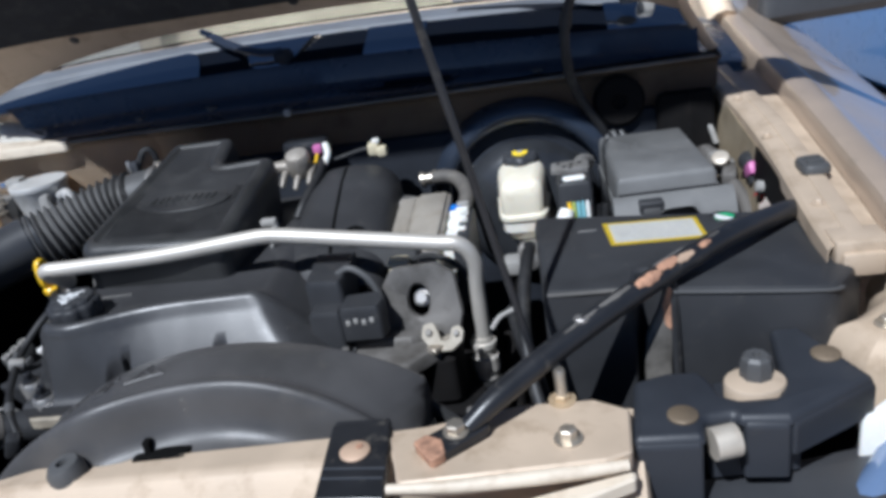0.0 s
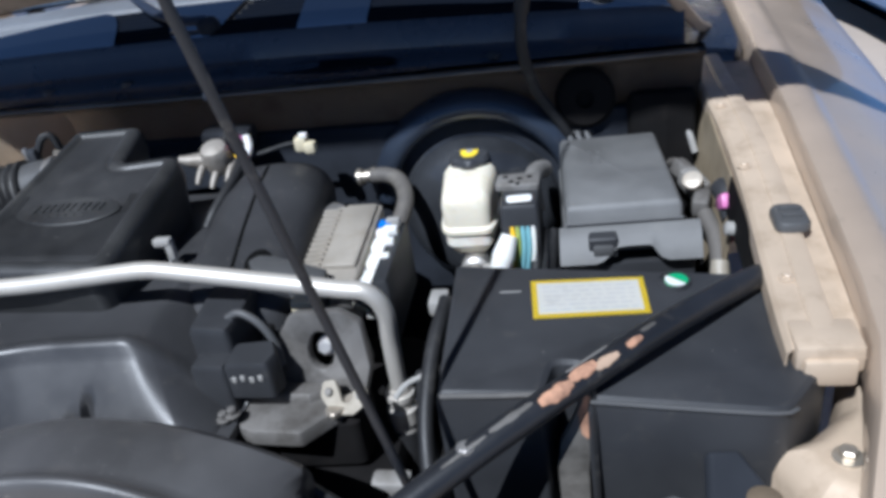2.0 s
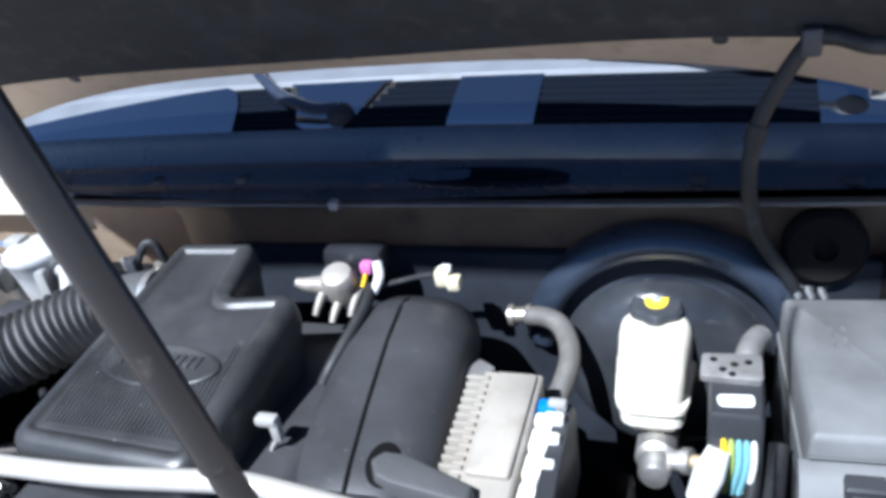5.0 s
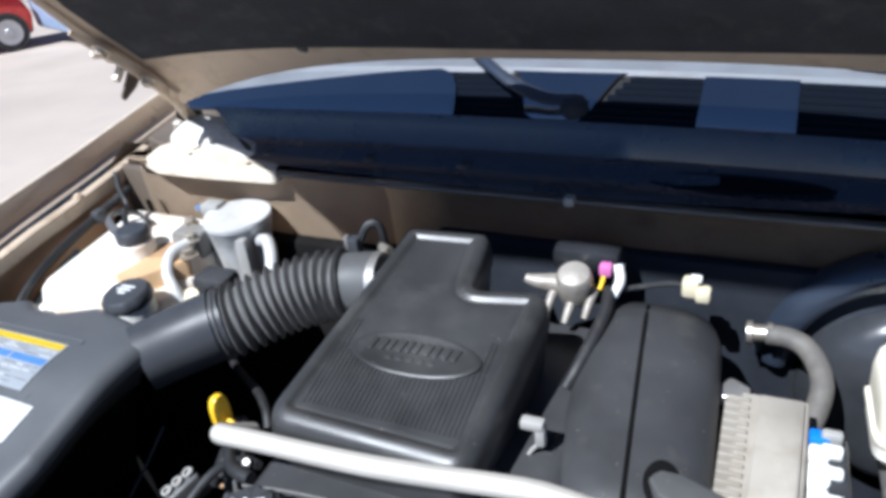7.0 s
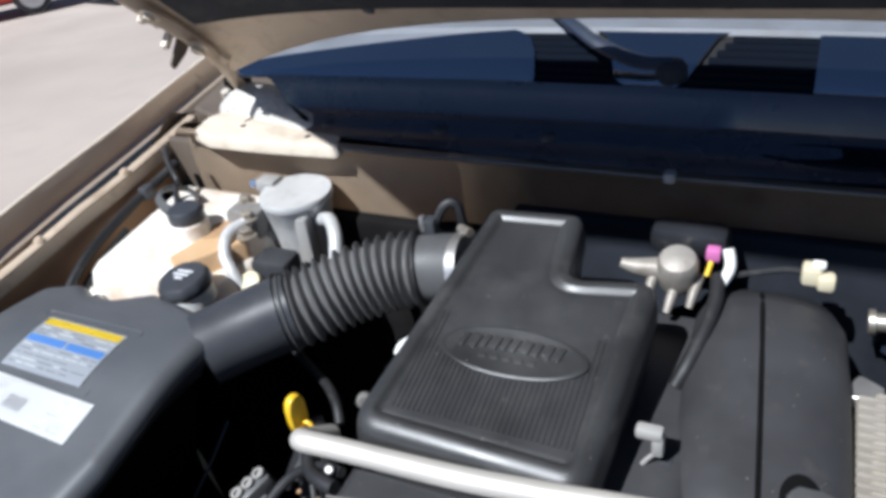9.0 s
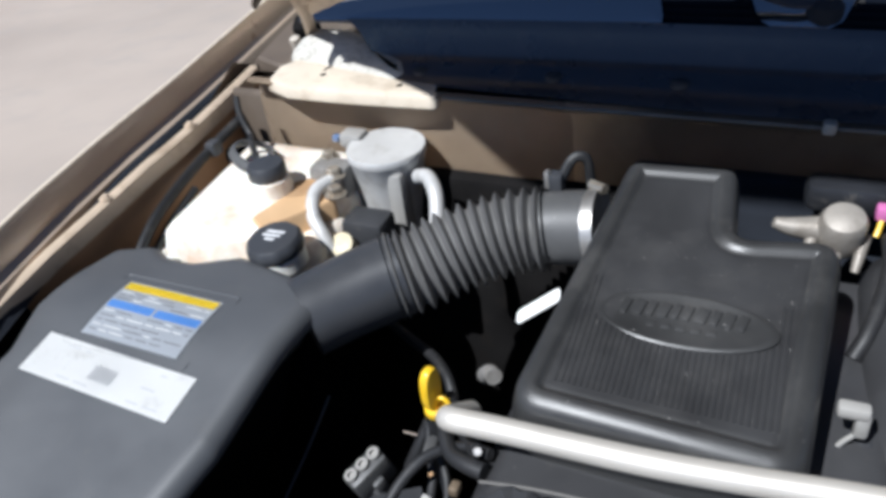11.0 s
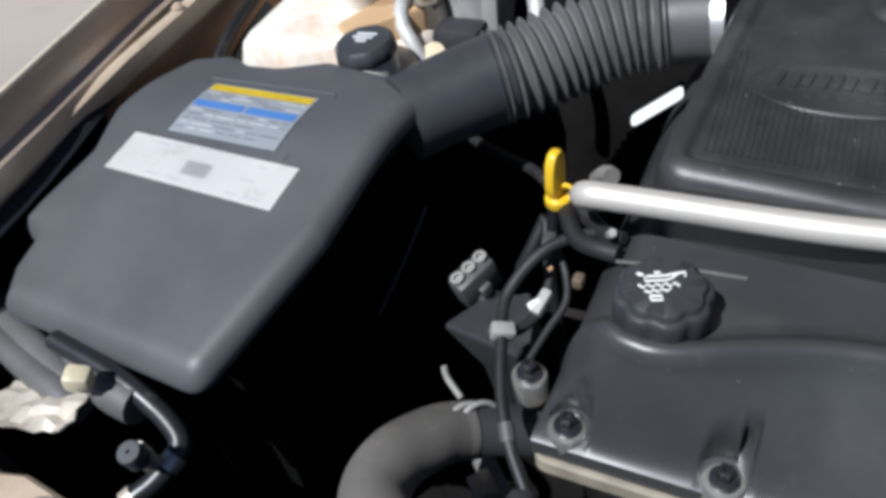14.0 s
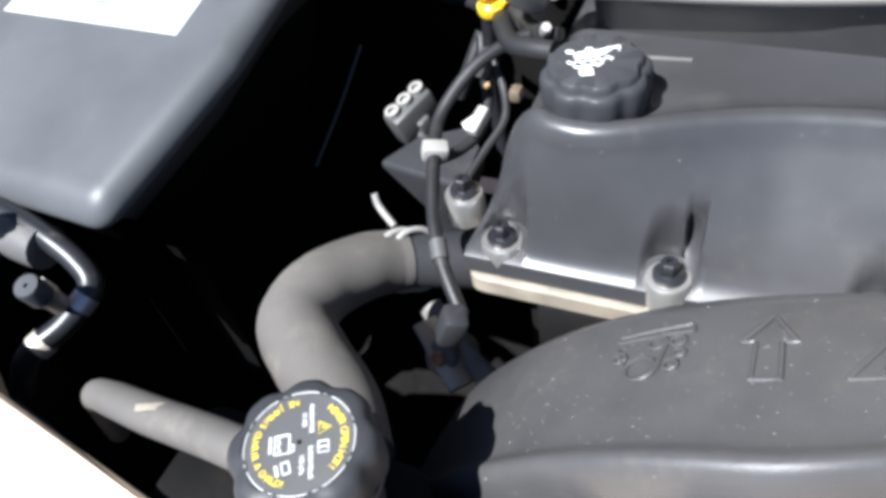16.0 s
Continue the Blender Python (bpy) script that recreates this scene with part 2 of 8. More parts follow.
M_HOSE = material("grey_rubber_hose", (0.105, 0.097, 0.088), 0.7, grain=500, bump=0.3, vary=0.2, dirt=(0.18, 0.165, 0.14), dirt_share=0.3)
M_BLACK_METAL = material("black_painted_steel", (0.017, 0.018, 0.021), 0.36, grain=300, bump=0.15, vary=0.3, dirt=DUST, dirt_share=0.1, dirt_scale=60)
M_BRACKET = material("matt_black_steel", (0.026, 0.029, 0.036), 0.5, grain=500, bump=0.2, vary=0.12, dirt=(0.07, 0.065, 0.06), dirt_share=0.1, dirt_most=0.4)
M_BOOSTER = material("black_enamelled_steel", (0.030, 0.032, 0.036), 0.16, grain=300, bump=0.06, vary=0.3, spec=0.6)
M_RESERVOIR = material("translucent_cream_plastic", (0.74, 0.69, 0.56), 0.4, grain=300, bump=0.06, vary=0.07, through=0.2, dirt=(0.50, 0.42, 0.28), dirt_share=0.22)
# orange-brown bounce light in the left wing is put into this colour
M_APRON = material("bounce_toned_brown_paint", (0.29, 0.165, 0.085), 0.55, grain=300, bump=0.2, vary=0.2, dirt=(0.22, 0.12, 0.06), dirt_share=0.4, dirt_scale=14)
M_APRON_TAN = material("dusty_tan_paint", (0.30, 0.245, 0.165), 0.6, grain=300, bump=0.25, vary=0.2, dirt=(0.15, 0.115, 0.07), dirt_share=0.4, dirt_scale=18)
M_CAST_DIRTY = material("greasy_cast_aluminium", (0.15, 0.142, 0.132), 0.6, metal=0.25, grain=350, bump=0.6, vary=0.35, dirt=(0.045, 0.038, 0.03), dirt_share=0.5)
M_ECU = material("dusty_cast_case", (0.33, 0.30, 0.255), 0.6, metal=0.2, grain=500, bump=0.3, vary=0.15, dirt=(0.26, 0.225, 0.17), dirt_share=0.35)
M_SEAM = material("pale_edge_highlight", (0.12, 0.115, 0.108), 0.5, grain=300, bump=0.2, vary=0.3)
# brown with random grime; the shade under the fender crest is put into it
M_CHANNEL = material("grimy_shaded_brown_paint", (0.115, 0.09, 0.068), 0.6, grain=300, bump=0.2, vary=0.2, dirt=(0.07, 0.05, 0.035), dirt_share=0.35, dirt_scale=16)
M_MANIFOLD = material("matt_manifold_plastic", (0.037, 0.037, 0.039), 0.48, grain=1200, bump=0.25, vary=0.2, dirt=DUST, dirt_share=0.16, dirt_most=0.25, speck=0.8, depth=0.0003, spec=0.4)
# nearly no colour: deep shade, gaps and grooves are painted with it
M_DEEP = material("shade_black_plastic", (0.004, 0.004, 0.004), 0.8, grain=300, bump=0.3, vary=0.3, spec=0.1)
M_LOUVRE = material("louvre_plastic", (0.003, 0.0048, 0.0095), 0.9, grain=600, bump=0.2, vary=0.2, spec=0.1)
# near-black with random grime; the shade of the deep bay is put into it
M_DARK = material("grimy_shade_black_metal", (0.008, 0.0075, 0.0075), 0.85, grain=200, bump=0.4, vary=0.5, dirt=(0.014, 0.011, 0.009), dirt_share=0.3, spec=0.12)
M_PAINT = material("beige_metallic_paint", (0.47, 0.372, 0.282), 0.34, metal=0.25, grain=2500, bump=0.05, vary=0.05, coat=0.5, dirt=(0.30, 0.25, 0.19), dirt_share=0.1, depth=0.0002)
# bulkhead paint in a lit and a shaded copy, the latter with random grime
M_BULK_LIT = material("lit_beige_paint", (0.42, 0.325, 0.23), 0.55, metal=0.1, grain=300, bump=0.15, vary=0.12)
M_BULK = material("grimy_shaded_beige_paint", (0.165, 0.133, 0.102), 0.55, metal=0.1, grain=300, bump=0.2, vary=0.15, dirt=(0.06, 0.045, 0.032), dirt_share=0.25, dirt_scale=14)
M_PAINT_BAY = material("dusty_beige_paint", (0.52, 0.415, 0.305), 0.5, metal=0.1, grain=300, bump=0.2, vary=0.10, dirt=(0.29, 0.21, 0.135), dirt_share=0.30, dirt_scale=26)
# the bulkhead: lighter paint near the wing, painted shade nearer the engine, with a ragged edge between them
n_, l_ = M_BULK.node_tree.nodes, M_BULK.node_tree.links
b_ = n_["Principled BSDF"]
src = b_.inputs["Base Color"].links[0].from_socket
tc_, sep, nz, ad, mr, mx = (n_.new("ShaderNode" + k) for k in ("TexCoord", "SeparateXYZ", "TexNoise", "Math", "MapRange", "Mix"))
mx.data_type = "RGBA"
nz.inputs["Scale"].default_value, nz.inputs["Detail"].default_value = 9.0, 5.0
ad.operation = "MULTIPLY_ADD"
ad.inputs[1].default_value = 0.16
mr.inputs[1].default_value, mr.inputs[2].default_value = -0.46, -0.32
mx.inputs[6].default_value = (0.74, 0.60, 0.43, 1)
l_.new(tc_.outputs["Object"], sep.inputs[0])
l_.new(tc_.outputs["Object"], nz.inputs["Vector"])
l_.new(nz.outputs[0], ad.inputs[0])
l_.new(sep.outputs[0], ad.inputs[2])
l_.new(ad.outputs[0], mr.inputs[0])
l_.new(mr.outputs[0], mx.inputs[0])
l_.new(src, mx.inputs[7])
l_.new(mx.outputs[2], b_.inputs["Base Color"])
M_ALU = material("dull_aluminium", (0.60, 0.58, 0.55), 0.42, metal=0.85, grain=500, bump=0.25, vary=0.14, dirt=(0.36, 0.33, 0.28), dirt_share=0.25)
M_PIPE = material("brushed_aluminium_pipe", (0.60, 0.565, 0.505), 0.42, metal=0.4, grain=900, bump=0.12, vary=0.06, dirt=(0.55, 0.50, 0.42), dirt_share=0.12)
M_CAST = material("cast_aluminium", (0.27, 0.26, 0.245), 0.6, metal=0.3, grain=350, bump=0.6, vary=0.3, dirt=(0.10, 0.085, 0.065), dirt_share=0.45)
M_STEEL = material("zinc_steel", (0.55, 0.50, 0.42), 0.4, metal=0.8, grain=400, bump=0.2, vary=0.25, dirt=(0.28, 0.18, 0.09), dirt_share=0.3)
M_BRASS = material("gold_zinc_steel", (0.50, 0.38, 0.24), 0.5, metal=0.35, grain=400, bump=0.2, vary=0.3, dirt=(0.30, 0.22, 0.13), dirt_share=0.35)
M_RIVET = material("dull_bronze_steel", (0.20, 0.155, 0.105), 0.5, metal=0.4, grain=400, bump=0.25, vary=0.25, dirt=(0.12, 0.09, 0.06), dirt_share=0.3)
M_PALE_STEEL = material("dusty_galvanised_steel", (0.15, 0.14, 0.125), 0.6, metal=0.25, grain=350, bump=0.35, vary=0.45, blotch=40, dirt=(0.06, 0.05, 0.04))
M_STRAP_RIVET = material("pinkish_zinc", (0.56, 0.40, 0.28), 0.55, metal=0.2, grain=400, bump=0.2, vary=0.15)
M_FLANGE = material("dirty_cream_metal", (0.28, 0.245, 0.19), 0.65, grain=300, bump=0.3, vary=0.3, blotch=60, dirt=(0.07, 0.05, 0.035))
M_STRAP = material("orange_tan_plastic", (0.56, 0.37, 0.20), 0.5, grain=300, bump=0.12, vary=0.15)
M_PALEMETAL = material("pale_zinc", (0.62, 0.56, 0.47), 0.5, metal=0.4, grain=400, bump=0.2, vary=0.2, dirt=(0.35, 0.28, 0.20), dirt_share=0.3)
M_RUST = material("rust", (0.52, 0.29, 0.18), 0.85, grain=250, bump=0.7, vary=0.4, dirt=(0.10, 0.055, 0.04), dirt_share=0.5, dirt_scale=75, dirt_most=0.9)
M_TANK = material("yellowed_white_plastic", (0.79, 0.76, 0.68), 0.42, grain=300, bump=0.06, vary=0.07, through=0.25, dirt=(0.48, 0.24, 0.09), dirt_share=0.42, dirt_scale=11, dirt_most=0.9)
M_WHITE = material("white_plastic", (0.80, 0.79, 0.74), 0.4, grain=300, bump=0.06, vary=0.05, through=0.2, dirt=(0.50, 0.47, 0.38), dirt_share=0.15)
M_CREAM = material("cream_plastic", (0.62, 0.55, 0.38), 0.45, grain=300, bump=0.08, vary=0.12, dirt=(0.3, 0.24, 0.14), dirt_share=0.2)
M_YELLOW = material("yellow_plastic", (0.83, 0.52, 0.015), 0.36, grain=300, bump=0.05, vary=0.08, dirt=(0.4, 0.27, 0.05), dirt_share=0.15)
M_YELLOW_PRINT = material("yellow_print", (0.90, 0.67, 0.03), 0.5, vary=0.04, bump=0.03)
M_PAPER = material("white_sticker", (0.87, 0.87, 0.85), 0.5, vary=0.03, bump=0.03, dirt=(0.55, 0.54, 0.5), dirt_share=0.15)
M_PAPER_GREY = material("grey_sticker_print", (0.50, 0.53, 0.57), 0.5, vary=0.05, bump=0.03)
M_INK = material("dark_ink", (0.29, 0.30, 0.33), 0.6, vary=0.05, bump=0.02)
M_INK_GREY = material("grey_ink", (0.66, 0.665, 0.67), 0.6, vary=0.05, bump=0.02)
M_INK_PALE = material("faded_ink", (0.74, 0.745, 0.75), 0.6, vary=0.05, bump=0.02)
M_BLUE = material("blue_plastic", (0.02, 0.17, 0.60), 0.4, vary=0.08, bump=0.05)
M_BLUE_PRINT = material("blue_print", (0.15, 0.35, 0.78), 0.5, vary=0.03, bump=0.02)
M_GREEN = material("green_plastic", (0.03, 0.36, 0.15), 0.4, vary=0.1, bump=0.05)
M_RED = material("red_plastic", (0.62, 0.055, 0.035), 0.4, vary=0.08, bump=0.05)
M_PINK = material("purple_pink_plastic", (0.55, 0.16, 0.38), 0.45, vary=0.1, bump=0.05)
M_TEAL = material("teal_print", (0.05, 0.36, 0.36), 0.5, vary=0.1, bump=0.03)
M_WIRE_GREEN = material("green_wire", (0.35, 0.42, 0.10), 0.5, vary=0.1, bump=0.03)
M_WIRE_BLUE = material("light_blue_wire", (0.22, 0.45, 0.50), 0.5, vary=0.1, bump=0.03)
M_GREYPL = material("light_grey_plastic", (0.33, 0.32, 0.30), 0.5, grain=300, bump=0.1, vary=0.15, dirt=(0.2, 0.18, 0.15), dirt_share=0.25)
M_COWL = material("cowl_plastic", (0.017, 0.023, 0.038), 0.28, grain=900, bump=0.15, vary=0.2, dirt=(0.17, 0.155, 0.13), dirt_share=0.25, dirt_scale=45, dirt_most=0.13, depth=0.0003, spec=0.8)
M_COWL_GLOSS = material("smooth_cowl_plastic", (0.006, 0.007, 0.009), 0.10, grain=900, bump=0.02, vary=0.1, dirt=(0.03, 0.03, 0.03), dirt_share=0.05, dirt_most=0.2, spec=1.0, coat=1.0, depth=0.0003)
M_COWL_GLOSS.node_tree.nodes["Principled BSDF"].inputs["Coat IOR"].default_value = 4.8
# pale tone and mottling stand for sky reflected at the windscreen base
M_LEDGE = material("pale_reflection_ledge", (0.145, 0.155, 0.172), 0.6, grain=120, bump=0.3, vary=0.15, dirt=(0.13, 0.125, 0.12), dirt_share=0.3)
M_INSUL = material("hood_insulation", (0.027, 0.028, 0.031), 0.95, grain=350, bump=0.9, vary=0.35, blotch=22.0, dirt=(0.065, 0.062, 0.058), dirt_share=0.3)
M_GROUND = material("pale_concrete", (0.405, 0.343, 0.290), 0.85, grain=60, bump=0.5, blotch=0.5, vary=0.10, dirt=(0.35, 0.31, 0.275), dirt_share=0.3, dirt_scale=2.2, depth=0.004)
M_RED_PAINT = material("red_car_paint", (0.55, 0.02, 0.012), 0.3, vary=0.05, coat=0.8, bump=0.02)
M_SILVER_PAINT = material("blue_grey_car_paint", (0.34, 0.44, 0.62), 0.3, vary=0.05, coat=0.8, bump=0.02)
M_BLUE_PAINT = material("blue_car_paint", (0.10, 0.22, 0.46), 0.3, vary=0.05, coat=0.8, bump=0.02)
M_FUSE = material("dusty_grey_plastic", (0.145, 0.145, 0.142), 0.55, grain=900, bump=0.55, vary=0.24, dirt=(0.2, 0.19, 0.17), dirt_share=0.12, dirt_most=0.35, speck=0.5, depth=0.0003)
M_TYRE = material("tyre", (0.02, 0.02, 0.021), 0.8, vary=0.2, bump=0.2)
M_RIM = material("wheel_rim", (0.42, 0.42, 0.43), 0.4, metal=0.6, vary=0.1)
M_MAT = material("black_bulkhead_mat", (0.017, 0.020, 0.027), 0.75, grain=200, bump=0.5, vary=0.3, spec=0.25)
M_ARCH = material("glossy_dark_blue_black_plastic", (0.022, 0.029, 0.044), 0.30, grain=300, bump=0.15, vary=0.2, spec=0.8)
M_PALE = material("pale_speckled_plastic", (0.52, 0.50, 0.45), 0.8, grain=120, bump=0.8, vary=0.2, dirt=(0.22, 0.20, 0.16), dirt_share=0.45, dirt_scale=120)
# paler beige: brightness of sunlit lips and edge glints is put into it
M_LIP = material("pale_lit_beige_paint", (0.66, 0.575, 0.455), 0.55, grain=300, bump=0.25, vary=0.10, dirt=(0.40, 0.31, 0.21), dirt_share=0.30, dirt_scale=35)
M_BROWN = material("brown_stained_plastic", (0.36, 0.22, 0.11), 0.6, grain=300, bump=0.15, vary=0.25, dirt=(0.5, 0.36, 0.22), dirt_share=0.3)
M_TAN = material("tan_dusty_plastic", (0.34, 0.305, 0.245), 0.55, grain=300, bump=0.2, vary=0.2, dirt=(0.22, 0.19, 0.14), dirt_share=0.35)
M_LENS = material("clear_lamp_lens", (0.13, 0.19, 0.32), 0.08, vary=0.05, bump=0.02, coat=1.0)
M_INTERIOR = material("dark_interior", (0.008, 0.008, 0.009), 0.8, vary=0.2, bump=0.2)

M_GLASS = bpy.data.materials.new("windscreen_glass")
M_GLASS.use_nodes = True
gb = M_GLASS.node_tree.nodes["Principled BSDF"]
gb.inputs["Base Color"].default_value = (0.75, 0.83, 0.80, 1)
gb.inputs["Roughness"].default_value = 0.02
gb.inputs["Transmission Weight"].default_value = 1.0
gb.inputs["IOR"].default_value = 1.45


# ---- ground ----
bm = bmesh.new()
bmesh.ops.create_grid(bm, x_segments=60, y_segments=60, size=90)
for v in bm.verts:
    v.co.z = -0.093 * max(0.0, (-0.78 * (v.co.x + 1.3) + 0.62 * (v.co.y - 1.0)))    # sloped down on this side to fit the parked cars to the camera's view
    if v.co.z < -1.8:
        v.co.z = -1.8
tagged(part("ground", bm, M_GROUND), "pale sunlit concrete ground of the parking lot", "ground", kind="structure")

# ---- the vehicle that stands with its hood up ----
CX = -0.29                                    # middle of the vehicle


def rail_z(y):
    return 1.056 + 0.08 * (y - 0.545)


vehicle = thing("sport_utility_vehicle", "beige metallic sport utility vehicle parked with its hood open", "car")


def side_strip(name, profile, ys, mat, side, label="", sharp=40):
    """A pressing that runs along y: profile(y) gives (half width from the middle, height) pairs."""
    bm = bmesh.new()
    rows = [[bm.verts.new((CX + side * a, y, z)) for a, z in profile(y)] for y in ys]
    for a, b in zip(rows, rows[1:]):
        for i in range(len(a) - 1):
            bm.faces.new((a[i], a[i + 1], b[i + 1], b[i]))
    bmesh.ops.recalc_face_normals(bm, faces=bm.faces)
    bmesh.ops.solidify(bm, geom=bm.faces, thickness=0.0016)
    return part(name, bm, mat, vehicle, label, sharp)


def crest(y):
    return float(np.interp(y, (0.30, 0.45, 0.56, 0.66, 0.96, 1.33, 1.8), (0.70, 0.765, 0.795, 0.802, 0.815, 0.82, 0.82)))


def wheel_cut(y):
    return 0.52 + 0.24 * math.sqrt(max(0.0, 1 - ((y - 0.60) / 0.42) ** 2)) if 0.18 < y < 1.02 else 0.52


def fender_profile(y):
    z, c = rail_z(y) + 0.018 + (0.0 if y > 0.5 else -0.6 * (0.5 - y) ** 1.2), crest(y)
    w = float(np.interp(y, (0.30, 0.45, 0.60, 0.90, 1.20, 1.8), (0.06, 0.09, 0.13, 0.168, 0.182, 0.188)))      # from the crest to the shoulder
    pts = [(c - 0.026, z - 0.05), (c - 0.024, z - 0.010), (c - 0.020, z - 0.003), (c - 0.010, z), (c + 0.006, z - 0.001), (c + 0.014, z - 0.004), (c + 0.020, z - 0.009), (c + 0.030, z - 0.015), (c + 0.30 * w, z - 0.020 - 0.02 * w),
           (c + 0.60 * w, z - 0.035 - 0.12 * w), (c + 0.85 * w, z - 0.048 - 0.20 * w), (c + 0.96 * w, z - 0.054 - 0.24 * w), (c + w, z - 0.062 - 0.25 * w), (c + 1.02 * w, z - 0.080 - 0.25 * w), (c + 1.06 * w, z - 0.17 - 0.25 * w), (c + 1.08 * w, z - 0.30)]
    return pts + [(c + 1.05 * w, max(wheel_cut(y), z - 0.62))]


def rail_profile(y):
    z = rail_z(y)
    i = 0.715 + (0.006 * math.sin(y * 9))
    return [(i - 0.003, z - 0.020), (i - 0.002, z - 0.004), (i + 0.002, z), (i + 0.020, z + 0.001), (i + 0.022, z + 0.003), (i + 0.036, z + 0.003), (i + 0.040, z + 0.001),
            (i + 0.042, z - 0.008), (crest(y) - 0.026, z - 0.010)]


def left_crest(y):
    return float(np.interp(y, (0.30, 0.606, 0.687, 0.788, 0.898, 1.05, 1.3, 1.8), (0.683, 0.718, 0.731, 0.747, 0.757, 0.764, 0.785, 0.830)))


def left_rail(y):
    return 0.657 + 0.10 * (y - 0.80) + float(np.interp(y, (0.40, 0.55, 0.65, 0.75, 0.85, 0.97, 1.1), (0.057, 0.056, 0.054, 0.045, 0.024, 0.003, 0.0)))


def left_z(y):
    return rail_z(y) + 0.012 - float(np.interp(y, (0.40, 0.60, 0.75, 0.92), (0.032, 0.028, 0.016, 0.0)))


def sharp_fender(y):
    z, c = rail_z(y) + 0.034 + (0.0 if y > 0.5 else -0.6 * (0.5 - y) ** 1.2), left_crest(y)
    return [(c - 0.026, z - 0.055), (c - 0.022, z - 0.036), (c - 0.010, z - 0.030), (c - 0.006, z + 0.000), (c - 0.003, z + 0.0035), (c + 0.001, z + 0.003), (c + 0.012, z - 0.006), (c + 0.030, z - 0.026), (c + 0.055, z - 0.065),
            (c + 0.085, z - 0.125), (c + 0.105, z - 0.185), (c + 0.118, z - 0.25), (c + 0.122, z - 0.36), (c + 0.118, max(wheel_cut(y), z - 0.62))]


def narrow_rail(y):
    z, i = left_z(y), left_rail(y)
    return [(i + 0.0045, z - 0.022), (i + 0.0045, z - 0.008), (i + 0.005, z - 0.002), (i + 0.0075, z), (i + 0.016, z + 0.001), (i + 0.019, z - 0.002), (i + 0.020, z - 0.024)]


def channel_profile(y):
    z, i, c = left_z(y), left_rail(y) + 0.020, left_crest(y)
    return [(i, z - 0.026), (i + 0.010, z - 0.029), (i + 0.014, z - 0.020), (i + 0.024, z - 0.018), (i + 0.028, z - 0.026), (c - 0.034, z - 0.024), (c - 0.028, z - 0.016), (c - 0.020, z - 0.014)]


# a raised black strip that paints the shadow gap beside the rail
def gutter_shade(y):
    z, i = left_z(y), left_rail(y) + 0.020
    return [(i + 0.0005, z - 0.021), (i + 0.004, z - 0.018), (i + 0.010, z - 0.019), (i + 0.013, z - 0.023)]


def channel_seam(y):
    z, c = left_z(y), left_crest(y)
    return [(c - 0.036, z - 0.0215), (c - 0.033, z - 0.0185), (c - 0.029, z - 0.0125), (c - 0.026, z - 0.0115)]


def apron_profile(y):
    z = rail_z(y)
    return [(0.700, 0.93), (0.708, z - 0.08), (0.712, z - 0.05), (0.716, z - 0.012)]


def left_apron(y):
    z, i = left_z(y), left_rail(y)
    return [(i + 0.004, 0.90), (i + 0.005, z - 0.08), (i + 0.008, z - 0.05), (i + 0.008, z - 0.022)]


def apron_top(y):
    z = rail_z(y)
    return [(0.711, z - 0.052), (0.713, z - 0.035), (0.716, z - 0.012)]


def tall_arch(y):
    return [(0.62, 0.44), (0.68, 0.60), (0.700, 0.78), (0.704, 0.93), (left_rail(y) + 0.022, left_z(y) - 0.040), (left_rail(y) + 0.014, left_z(y) - 0.020)]


def arch_profile(y):
    return [(0.60, 0.44), (0.64, 0.60), (0.67, 0.78), (0.700, 0.93)]


